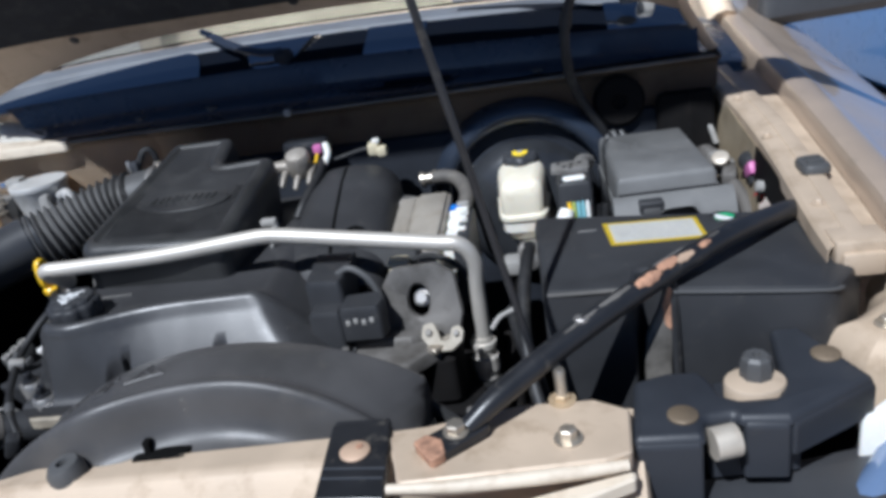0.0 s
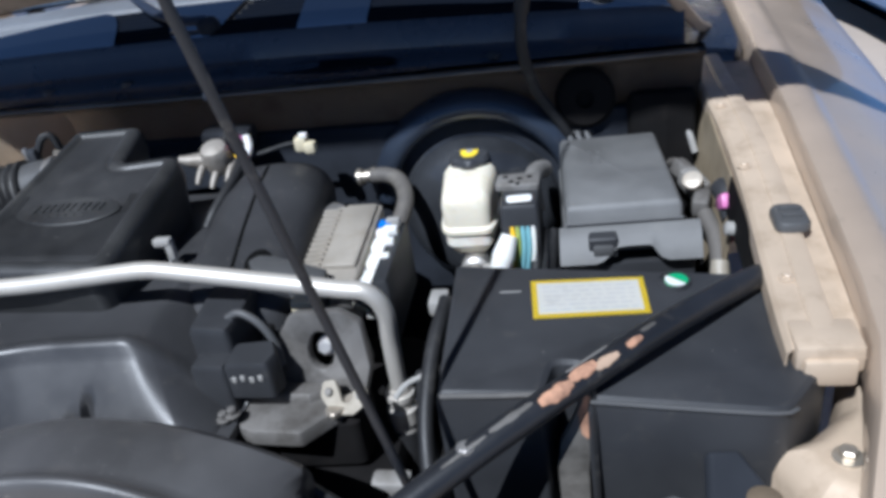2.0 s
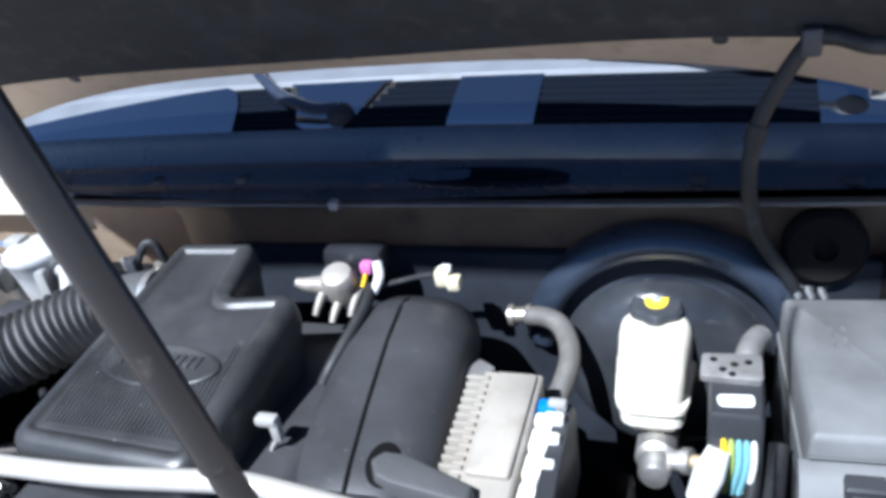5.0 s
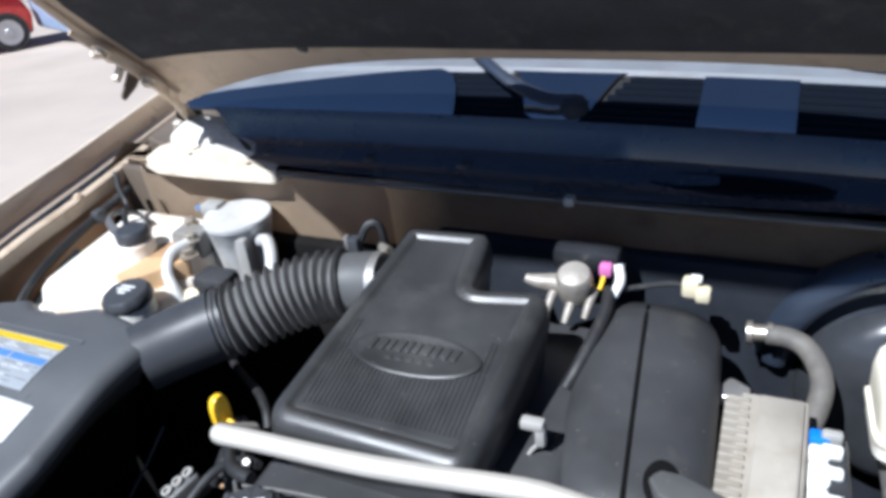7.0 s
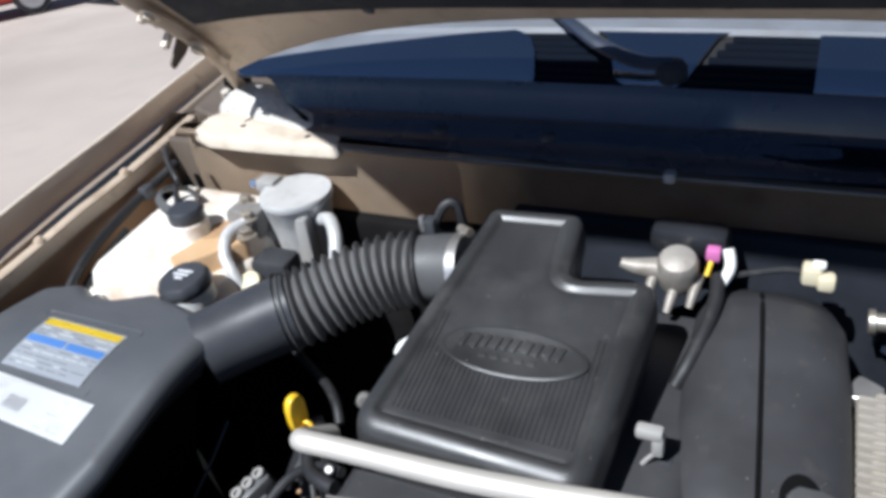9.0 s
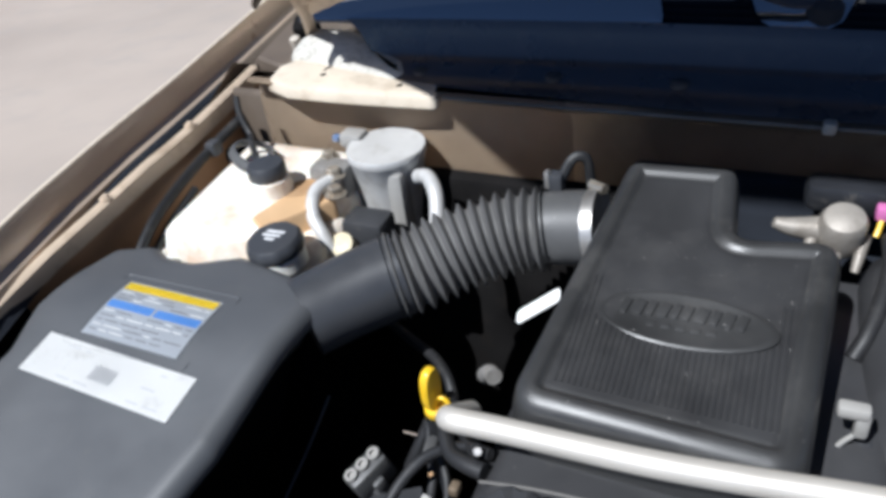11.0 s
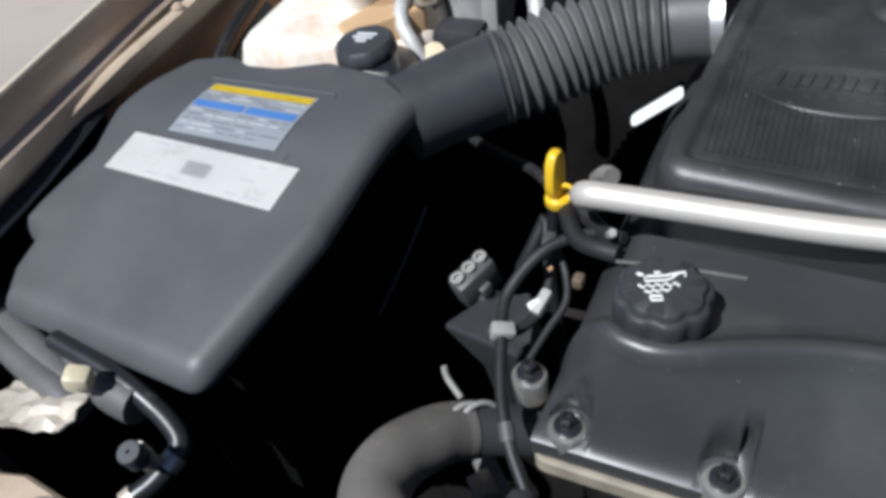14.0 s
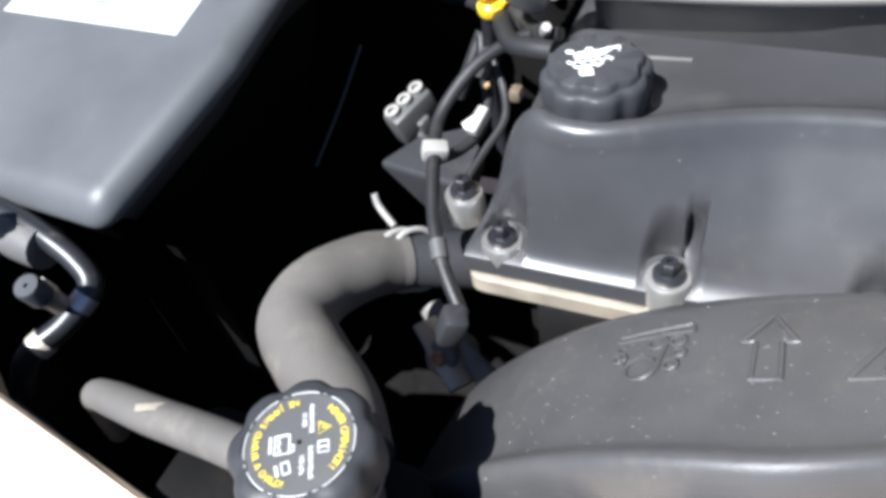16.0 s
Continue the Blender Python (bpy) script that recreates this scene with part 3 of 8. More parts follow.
YS = [0.30, 0.36, 0.42, 0.48, 0.545, 0.62, 0.70, 0.80, 0.90, 1.0, 1.1, 1.2, 1.3, 1.45, 1.6, 1.8]
for side in (1, -1):
    side_strip("fender", fender_profile if side > 0 else sharp_fender, YS, M_PAINT, side, "beige metallic fender with a rounded edge")
    side_strip("gutter_rail", rail_profile if side > 0 else narrow_rail, [y for y in np.linspace(0.55 if side > 0 else 0.40, 1.155, 16)], M_PAINT_BAY, side, "dusty beige gutter rail")
    if side < 0:
        side_strip("gutter_channel", channel_profile, [y for y in np.linspace(0.50, 1.40, 14)], M_CHANNEL, side, "brown channel between rail and fender, darkened for shade")
        side_strip("gutter_shade", gutter_shade, [y for y in np.linspace(0.50, 1.15, 14)], M_MAT, side, "black strip painted as the shadow beside the rail")
        side_strip("channel_seam", channel_seam, [y for y in np.linspace(0.50, 1.15, 14)], M_MAT, side, "black strip along the channel seam")
        # a pale bead stands for the sky reflected along the fender crest
        part("fender_edge", tube([(CX - left_crest(y) + 0.002, y, rail_z(y) + 0.0365) for y in np.linspace(0.50, 1.35, 16)], 0.0032, 8, 3), M_LIP, vehicle, "pale bead painted as the sky glint on the fender edge")
    # near-black wing panels paint the shadow between rail and bay
    if side > 0:
        side_strip("apron_edge", apron_top, [0.62, 0.70, 0.78, 0.84], M_DARK, side, "near-black upper edge of the inner wing, toned for shade")
    side_strip("wheel_housing", tall_arch if side < 0 else arch_profile, [0.36, 0.5, 0.6, 0.7, 0.80, 0.84], M_DARK if side > 0 else M_DEEP, side, "near-black wheel housing, toned for shade")
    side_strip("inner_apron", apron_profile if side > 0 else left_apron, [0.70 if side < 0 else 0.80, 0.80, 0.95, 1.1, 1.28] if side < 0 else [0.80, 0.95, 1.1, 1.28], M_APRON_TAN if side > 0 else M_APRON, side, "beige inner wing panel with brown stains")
    side_strip("wheel_housing", arch_profile, [0.84, 0.95, 1.1, 1.28], M_DARK, side, "near-black wheel housing, toned for shade")
    # the stepped end of the rail and the small lugs on it
    if side > 0:
        bm = box(CX + 0.713, CX + 0.765, 0.545, 0.585, 1.035, 1.061, 0.004)
        box(CX + 0.719, CX + 0.759, 0.540, 0.552, 1.026, 1.05, 0.003, bm=bm)
        part("rail_end", bm, M_PAINT_BAY, vehicle)
    else:
        part("rail_lug", stack(fillet([(-1.010, 0.590), (-0.992, 0.594), (-0.986, 0.614), (-0.994, 0.638), (-1.012, 0.652)], 0.010, 4), [(0, 1.016), (0, 1.0235), (0.0015, 1.025)]), M_PAINT_BAY, vehicle, "rounded beige lug beside the rail")
    for y in (0.64, 0.838, 0.99):
        bolt("rail_bolt", (CX + 0.727 if side > 0 else CX - left_rail(y) - 0.013, y, rail_z(y) + 0.0005 if side > 0 else left_z(y) + 0.0005), 0.0045, M_PAINT_BAY, vehicle, 0.004)
    # the black rubber hood stop on the rail
    sm = pose(CX + 0.732, 0.704, rail_z(0.72) + 0.002) if side > 0 else pose(-1.045, 0.696, left_z(0.70) + 0.002)
    bm = stack(fillet([(0, 0), (0.032, 0), (0.032, 0.044), (0, 0.044)], 0.012), [(0, 0), (0, 0.006), (0.002, 0.009), (0.007, 0.010)], m=sm)
    box(0.007, 0.025, 0.012, 0.016, 0.008, 0.014, 0.001, sm, bm)
    box(0.007, 0.025, 0.026, 0.030, 0.008, 0.014, 0.001, sm, bm)
    stop = part("hood_stop", bm, M_PLASTIC_GREY if side > 0 else M_RUBBER, vehicle, "black rubber hood stop")
    # front wheel under the fender
    for wy in (0.60, 3.45):
        m = pose(CX + side * 0.83, wy, 0.37, 0, 90, 0)
        tyre = part("tyre", turned([(0.21, -0.10), (0.33, -0.115), (0.365, -0.09), (0.37, 0), (0.365, 0.09), (0.33, 0.115), (0.21, 0.10)], m, 40), M_TYRE, vehicle)
        part("rim", turned([(0.0, -0.05), (0.07, -0.05), (0.10, -0.03), (0.19, -0.02), (0.215, -0.08), (0.215, 0.08), (0.19, 0.02), (0.10, 0.03), (0.07, 0.05), (0.0, 0.05)], m, 40), M_RIM, tyre)
    # body side and sill behind the fender, pillar of the windscreen
    x0, x1 = sorted((CX + side * 0.80, CX + side * 0.965))
    part("door_side", box(x0, x1, 1.81, 4.3, 0.35, 1.10, 0.05, seg=4), M_PAINT, vehicle)
    part("windscreen_pillar", tube([(CX + side * 0.80, 1.42, 1.13), (CX + side * 0.76, 1.75, 1.36), (CX + side * 0.68, 2.15, 1.62)], 0.03, 10), M_PAINT, vehicle)

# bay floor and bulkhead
part("bay_floor", box(CX - 0.66, CX + 0.66, 0.30, 1.12, 0.40, 0.44, 0.005), M_DARK, vehicle, "near-black floor of the engine bay")
prof = [(1.16, 0.44), (1.15, 0.70), (1.075, 0.90), (1.062, 1.02), (1.058, 1.115), (1.050, 1.136), (1.030, 1.144), (1.026, 1.149), (1.034, 1.153), (1.052, 1.153)]
bm = bmesh.new()
for x0, x1, mat, words in ((-0.912, -0.50, M_BULK_LIT, "beige bulkhead panel beside the tanks"), (-0.50, CX + 0.715, M_BULK, "grimy beige bulkhead panel darkened for shade, with a folded seam lip")):
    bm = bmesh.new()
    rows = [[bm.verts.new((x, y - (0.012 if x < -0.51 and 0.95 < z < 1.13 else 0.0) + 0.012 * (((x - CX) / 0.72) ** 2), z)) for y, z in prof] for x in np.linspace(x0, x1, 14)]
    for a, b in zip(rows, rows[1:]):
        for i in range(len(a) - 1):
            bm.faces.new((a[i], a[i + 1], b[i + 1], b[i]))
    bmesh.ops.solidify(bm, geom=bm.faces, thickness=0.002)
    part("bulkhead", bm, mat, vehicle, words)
part("corner_panel", box(CX - 0.70, -0.880, 1.082, 1.10, 0.88, 1.112, 0.008), M_CHANNEL, vehicle, "brown corner of the inner wing, darkened for shade")
part("cowl_side", stack(fillet([(-0.985, 1.155), (-0.930, 1.130), (-0.893, 1.118), (-0.893, 1.30), (-1.02, 1.30)], 0.008, 3), [(0, 1.06), (0, 1.128), (0.004, 1.132)]), M_CHANNEL, vehicle, "dark brown side panel under the hood hinge")
bolt("hinge_mount", (-0.911, 1.160, 1.133), 0.0075, M_PALEMETAL, vehicle, 0.030, (0, -0.25, 1))
# pressed arch round the brake booster and the grommet beside it
bm = box(-0.43, 0.335, 1.040, 1.060, 0.55, 1.082, 0.006)
part("bulkhead_mat", bm, M_MAT, vehicle, "black sound mat on the bulkhead")
arch = [(0.118 + 0.142 * math.cos(a), 1.040, 0.962 + 0.142 * math.sin(a)) for a in np.linspace(0.05, math.pi - 0.05, 14)]
part("booster_arch", tube(arch, 0.022, 14, 3, squash=0.7), M_ARCH, vehicle, "dark pressed arch over the brake booster")
part("grommet", turned([(0.040, 0), (0.040, 0.012), (0.034, 0.018), (0.012, 0.020), (0.010, 0.012), (0.0, 0.012)], facing((0.272, 1.048, 1.098), (0, -1, 0.15)), 28), M_DARK, vehicle, "round black rubber grommet in the bulkhead")
part("side_recess", stack(fillet([(0.322, 1.052), (0.330, 1.030), (0.375, 1.018), (0.412, 1.026), (0.420, 1.055)], 0.010, 4), [(0.004, 0.90), (0, 0.93), (0, 1.085), (0.006, 1.100), (0.014, 1.104)]), M_DARK, vehicle, "dark rubber pad in the bay corner")
bm = box(-0.256, -0.244, 1.018, 1.032, 1.146, 1.158, 0.003)
part("seal_clip", bm, M_GREYPL, vehicle)
# a pale bead paints the highlight along the lip of the bulkhead
lip_line = [(x, 1.0262 + 0.012 * (((x - CX) / 0.72) ** 2), 1.1500) for x in np.linspace(CX - 0.35, CX + 0.705, 24)]
part("seam_edge", tube(lip_line, 0.0021, 8, 2), M_SEAM, vehicle, "pale bead painted as the highlight on the bulkhead seam")
part("lower_bulkhead", box(CX - 0.70, -0.431, 1.032, 1.062, 0.55, 1.046, 0.008), M_DARK, vehicle, "near-black lower bulkhead")

# ---- cowl ----
def cowl_line(profile, x):
    k = ((x - CX) / 0.72) ** 2
    return [(x, y + 0.045 * k, z - 0.035 * k) for y, z in profile]


def cowl_sheet(x0, x1, profile, n=12, thick=0.003, lean0=0.0, lean1=0.0):
    """A pressing across the cowl; lean0 and lean1 move the ends of its upper edge sideways."""
    bm = bmesh.new()
    rows = []
    for f in np.linspace(0, 1, n):
        x = x0 + (x1 - x0) * f
        line = cowl_line(profile, x)
        rows.append([bm.verts.new((px + (lean0 + (lean1 - lean0) * f) * k / max(1, len(line) - 1), py, pz)) for k, (px, py, pz) in enumerate(line)])
    for a, b in zip(rows, rows[1:]):
        for i in range(len(a) - 1):
            bm.faces.new((a[i], a[i + 1], b[i + 1], b[i]))
    bmesh.ops.recalc_face_normals(bm, faces=bm.faces)
    bmesh.ops.solidify(bm, geom=bm.faces, thickness=thick)
    return bm


cowl = thing("cowl_cover", "black plastic cowl cover with louvres, under the windscreen", "cowl")
FRONT = [(1.036, 1.150), (1.044, 1.160), (1.060, 1.166), (1.084, 1.170), (1.093, 1.178), (1.098, 1.204), (1.104, 1.215)]
part("front_strip", cowl_sheet(-0.695, CX + 0.70, FRONT, 40, lean0=-0.105), M_COWL, cowl, "black plastic strip dulled with dust")
UP = [(1.104, 1.215), (1.110, 1.2205), (1.148, 1.2345), (1.180, 1.2455), (1.188, 1.2475)]
UP_LOW = [(1.105, 1.211), (1.188, 1.242)]
WEDGE = (((-0.885, 0.22), (-0.80, 0.42), (-0.65, 0.70), (-0.52, 0.92), (-0.462, 1.0), (-0.440, 0.80), (-0.424, 0.40), (-0.418, 0.06)))
bm = bmesh.new()
rows = []
for x in np.linspace(-0.885, -0.418, 40):          # a wedge that rises towards the middle and ends in a cut corner
    top_ = float(np.interp(x, [p[0] for p in WEDGE], [p[1] for p in WEDGE]))
    k = ((x - CX) / 0.72) ** 2
    rows.append([bm.verts.new((x, float(np.interp(t * top_, (0, 0.07, 0.52, 0.90, 1), [p[0] for p in UP])) + 0.045 * k, float(np.interp(t * top_, (0, 0.07, 0.52, 0.90, 1), [p[1] for p in UP])) - 0.035 * k + 0.0015)) for t in np.linspace(0, 1, 6)])
for a, b in zip(rows, rows[1:]):
    for i in range(5):
        bm.faces.new((a[i], a[i + 1], b[i + 1], b[i]))
bmesh.ops.recalc_face_normals(bm, faces=bm.faces)
bmesh.ops.solidify(bm, geom=bm.faces, thickness=0.003)
part("smooth_panel", bm, M_COWL_GLOSS, cowl, "smooth glossy black plastic wedge")
part("pale_shoulder", cowl_sheet(-0.885, -0.478, [(1.107, 1.215), (1.150, 1.2335), (1.188, 1.2455)], 14), M_LEDGE, cowl, "pale shoulder under the windscreen, toned as sky reflection")
part("smooth_panel", cowl_sheet(-0.313, -0.263, UP, 6, lean0=-0.052, lean1=0.046), M_COWL_GLOSS, cowl, "smooth glossy black plastic panel")
part("smooth_panel", cowl_sheet(-0.128, -0.026, UP, 6), M_COWL_GLOSS, cowl, "smooth glossy black plastic panel")
part("smooth_panel", cowl_sheet(0.27, CX + 0.70, UP, 8), M_COWL_GLOSS, cowl, "smooth glossy black plastic panel")
part("louvre_base", cowl_sheet(-0.477, CX + 0.69, UP_LOW, 30), M_INTERIOR, cowl)
for x0, x1 in ((-0.420, -0.318), (-0.258, -0.128), (-0.026, 0.27)):
    for k in range(7):
        t = (k + 0.5) / 7
        y, z = 1.108 + 0.078 * t, 1.2175 + 0.029 * t
        e0, e1 = (0.048 * t if x0 == -0.258 else -0.045 * t if x0 == -0.420 else 0.0), (-0.052 * t if x1 == -0.318 else 0.0)
        part("louvre", cowl_sheet(x0 + e0, x1 + e1, [(y - 0.003, z - 0.004), (y + 0.0, z + 0.001), (y + 0.004, z + 0.001)], 8, 0.0015), M_LOUVRE, cowl)
part("rear_ledge", cowl_sheet(CX - 0.60, CX + 0.69, [(1.186, 1.245), (1.190, 1.251), (1.205, 1.254), (1.232, 1.259)], 30), M_LEDGE, cowl, "pale rear edge toned as sky reflection")
# the oval pressing in the middle of the front strip
part("oval_pressing", turned([(1.0, 0.0), (0.96, 0.25), (0.85, 0.30), (0.80, 0.12), (0.0, 0.08)], pose(-0.085, 1.068, 1.1660, 8, 0, 0) @ Matrix.Diagonal((0.105, 0.018, 0.008, 1)), 48), M_LOUVRE, cowl)
for x in (-0.685, -0.522, -0.39, 0.152, 0.30):
    y, z = 1.062 + 0.045 * ((x - CX) / 0.72) ** 2, 1.167 - 0.035 * ((x - CX) / 0.72) ** 2
    part("push_pin", turned([(0.010, 0), (0.010, 0.004), (0.007, 0.006), (0.0, 0.006)], pose(x, y, z), 16), M_PLASTIC_SMOOTH, cowl)
# wiper arms lie over the louvres
for pts in (((-0.268, 1.122, 1.236), (-0.300, 1.116, 1.238), (-0.345, 1.130, 1.250), (-0.392, 1.165, 1.266), (-0.440, 1.215, 1.278)), ((0.31, 1.165, 1.245), (0.24, 1.180, 1.256), (0.12, 1.198, 1.264), (0.02, 1.210, 1.268))):
    w = thing("wiper_arm", "black wiper arm lying across the cowl louvres", "wiper", "wipers")
    part("arm", tube(pts, [0.0075, 0.0085, 0.008, 0.007, 0.006], 8, 5, squash=0.6) if len(pts) == 5 else tube(pts, [0.010, 0.010, 0.008, 0.007], 8, 5, squash=0.6), M_COWL, w)
    part("pivot", turned([(0.017, 0), (0.017, 0.014), (0.012, 0.020), (0.0, 0.021)], Matrix.Translation(Vector(pts[0]) - Vector((0, 0, 0.018))), 18), M_MAT, w)
# an added black block stands for the hood's shadow on rail and fender
part("end_shade_block", stack(fillet([(0.418, 1.150), (0.488, 1.150), (0.500, 1.20), (0.502, 1.42), (0.47, 1.45), (0.42, 1.42), (0.405, 1.25)], 0.012, 4), [(0.004, 1.04), (0, 1.05), (0, 1.098), (0.006, 1.106), (0.012, 1.107)], lambda x, y: 0.12 * (y - 1.15)), M_COWL, cowl, "black block added for the hood shadow at the cowl end")
nozzle = thing("washer_nozzle", "small grey washer nozzle on the cowl", "nozzle")
part("nozzle_body", box(0.327, 0.352, 1.18, 1.21, 1.205, 1.235, 0.006), M_GREYPL, nozzle)

corner_ = thing("cowl_corner", "pale cowl end piece over a beige lip", "trim")
part("end_cover", stack(fillet([(-0.888, 1.135), (-0.887, 1.100), (-0.830, 1.090), (-0.715, 1.052), (-0.684, 1.064), (-0.712, 1.100), (-0.762, 1.134), (-0.822, 1.160), (-0.868, 1.162)], 0.012, 5), [(0, 1.120), (0, 1.144), (0.003, 1.150), (0.014, 1.156), (0.026, 1.158)], lambda x, y: 0.25 * (y - 1.06)), M_PALE, corner_)
part("lip", stack(fillet([(-0.884, 1.040), (-0.845, 1.022), (-0.765, 1.020), (-0.645, 1.024), (-0.652, 1.062), (-0.717, 1.069), (-0.780, 1.092), (-0.832, 1.110), (-0.874, 1.116), (-0.890, 1.082)], 0.010, 5), [(0.002, 1.136), (0, 1.138), (0, 1.148), (0.002, 1.152), (0.008, 1.154)]), M_LIP, corner_, "pale beige lip")
for x, y in ((-0.812, 1.060), (-0.700, 1.045)):
    part("lip_hole", turned([(0.004, 0), (0.004, 0.0006), (0.0, 0.0006)], pose(x, y, 1.1538), 12), M_DARK, corner_)

# ---- windscreen, dashboard and cabin ----
bm = bmesh.new()
rows = []
for t in np.linspace(0, 1, 8):
    rows.append([bm.verts.new((CX + u * (0.80 - 0.12 * t), 1.262 + 0.90 * t + 0.10 * u * u * (1 - 0.4 * t), 1.262 + 0.42 * t - 0.045 * u * u)) for u in np.linspace(-1, 1, 17)])
for a, b in zip(rows, rows[1:]):
    for i in range(len(a) - 1):
        bm.faces.new((a[i], a[i + 1], b[i + 1], b[i]))
bmesh.ops.recalc_face_normals(bm, faces=bm.faces)
bmesh.ops.solidify(bm, geom=bm.faces, thickness=0.004)
screen = part("windscreen", bm, M_GLASS, vehicle, "sloping windscreen glass that mirrors the sky")
screen.visible_shadow = False
part("dashboard", box(CX - 0.70, CX + 0.70, 1.36, 1.95, 1.00, 1.15, 0.04, seg=4), M_INTERIOR, vehicle)
part("cabin", box(CX - 0.78, CX + 0.78, 2.10, 4.3, 0.5, 1.78, 0.08, seg=4), M_PAINT, vehicle)
mirror = part("side_mirror", stack(fillet([(0.60, 1.50), (0.88, 1.54), (0.88, 1.66), (0.60, 1.62)], 0.03), [(0.02, 1.09), (0, 1.11), (0, 1.22), (0.02, 1.25), (0.05, 1.255)]), M_PLASTIC_SMOOTH, vehicle, "dark plastic side mirror")

# ---- hood, propped open ----
hood = thing("hood", "open beige hood with a dark insulation pad, propped on a rod", "hood")
HINGE = Vector((CX + 0.06, 1.134, 1.201))
hood_pose = Matrix.Translation(HINGE) @ pose(0, 0, 0, -49.0, 0, 0)     # local: y runs from the front edge (-) to the rear, z away from the engine


def hood_half(y):
    return float(np.interp(-y, (0.0, 0.10, 0.26, 0.45, 0.80, 1.10, 1.27), (0.590, 0.608, 0.645, 0.610, 0.600, 0.612, 0.600)))


def hood_sheet(share, y0, y1, z0, n=26, crown=0.036, thick=0.002, back=0.065, front=0.02):
    bm = bmesh.new()
    rows = []
    for t in np.linspace(0, 1, 18):
        row = []
        for u in np.linspace(-1, 1, n):
            y = y0 + (y1 - y0) * t + (front * u * u * (1 - 2 * t) if t < 0.5 else back * abs(u) ** 2.6 * (2 * t - 1))
            row.append(bm.verts.new(hood_pose @ Vector((u * share * hood_half(y0 + (y1 - y0) * t), y, z0 + crown * (1 - u ** 4) * (0.4 + 0.6 * t)))))
        rows.append(row)
    for a, b in zip(rows, rows[1:]):
        for i in range(len(a) - 1):
            bm.faces.new((a[i], a[i + 1], b[i + 1], b[i]))
    bmesh.ops.recalc_face_normals(bm, faces=bm.faces)
    bmesh.ops.solidify(bm, geom=bm.faces, thickness=thick)
    return bm


part("outer_skin", hood_sheet(1.01, -1.26, -0.111, -0.002, back=0.080), M_PAINT, hood)
part("inner_frame", hood_sheet(1.0, -1.25, -0.110, -0.014, back=0.080), M_PAINT_BAY, hood, "beige pressed inner panel")
part("insulation_pad", hood_sheet(0.90, -1.14, -0.152, -0.024, thick=0.008, back=-0.020, front=0.05), M_INSUL, hood, "dark quilted insulation pad")
for side in (-1, 1):
    edge = [hood_pose @ Vector((side * hood_half(y), y, -0.012)) for y in np.linspace(-1.23, -0.06, 10)]
    part("side_flange", tube(edge, 0.010, 8, 3), M_PAINT_BAY, hood)
    arm = part("hinge_arm", tube([(CX + 0.05 + side * 0.70, 1.255, 1.115), (CX + 0.055 + side * 0.66, 1.175, 1.155), hood_pose @ Vector((side * 0.600, -0.09, -0.022)), hood_pose @ Vector((side * 0.635, -0.22, -0.020))], 0.009, 8, 5, squash=0.5), M_PAINT_BAY, hood, "beige hinge arm")
    for y in (-0.12, -0.19):
        bolt("hinge_bolt", hood_pose @ Vector((side * (hood_half(y) - 0.02), y, -0.030)), 0.008, M_STEEL, hood, 0.008, hood_pose.to_3x3() @ Vector((0, 0, -1)))
    if side > 0:
        part("hinge_tab", box(-0.006, 0.006, -0.02, 0.02, -0.03, 0.004, 0.003, hood_pose @ pose(hood_half(-0.16) + 0.006, -0.16, -0.020)), M_PAINT_BAY, hood)
    else:
        for y, half, low in ((-0.178, 0.005, -0.014), (-0.160, 0.006, -0.008), (-0.141, 0.005, -0.026)):
            part("hinge_lug", box(-0.005, 0.005, -half, half, low, 0.004, 0.003, hood_pose @ pose(-hood_half(y) - 0.006, y, -0.020)), M_LIP, hood, "pale worn lug")
        part("hinge_hook", stack(fillet([(-0.136, 0.006), (-0.112, 0.006), (-0.112, -0.016), (-0.121, -0.044), (-0.129, -0.040), (-0.132, -0.012)], 0.003, 3), [(0, 0), (0, 0.003)], m=hood_pose @ Matrix(((0, 0, 1, -hood_half(-0.125) - 0.006), (1, 0, 0, 0), (0, 1, 0, -0.020), (0, 0, 0, 1)))), M_CHANNEL, hood, "grimy brown hook plate")
        part("hinge_joint", box(-0.016, 0.016, -0.014, 0.014, -0.016, 0.016, 0.006, pose(-0.905, 1.178, 1.166, 30, 0, 10)), M_DARK, hood, "dark hinge joint")
for u in (-0.36, 0.02, 0.40):
    part("pad_pin", turned([(0.008, 0), (0.008, 0.002), (0.004, 0.004), (0.0, 0.004)], hood_pose @ pose(u, -0.138 + 0.06 * u * u, 0.019 - 0.15 * u ** 4, 180, 0, 0), 16), M_PLASTIC_SMOOTH, hood)

washer = thing("washer_hose", "thin black washer hose from the hood to the cowl side", "hose")
part("hose", tube([(0.36, 0.99, 1.318), (0.291, 0.98, 1.316), (0.255, 0.995, 1.322), (0.235, 1.0, 1.312), (0.204, 1.0, 1.249), (0.197, 1.0, 1.185), (0.211, 1.018, 1.12), (0.245, 1.035, 1.055), (0.25, 1.045, 1.0)], 0.0075, 10, 6), M_RUBBER, washer)
part("joint", tube([(0.199, 1.0, 1.228), (0.203, 1.0, 1.246)], 0.0095, 10, 2), M_RUBBER, washer)
part("clip", box(0.232, 0.248, 0.99, 1.01, 1.306, 1.330, 0.003), M_PLASTIC_SMOOTH, washer)

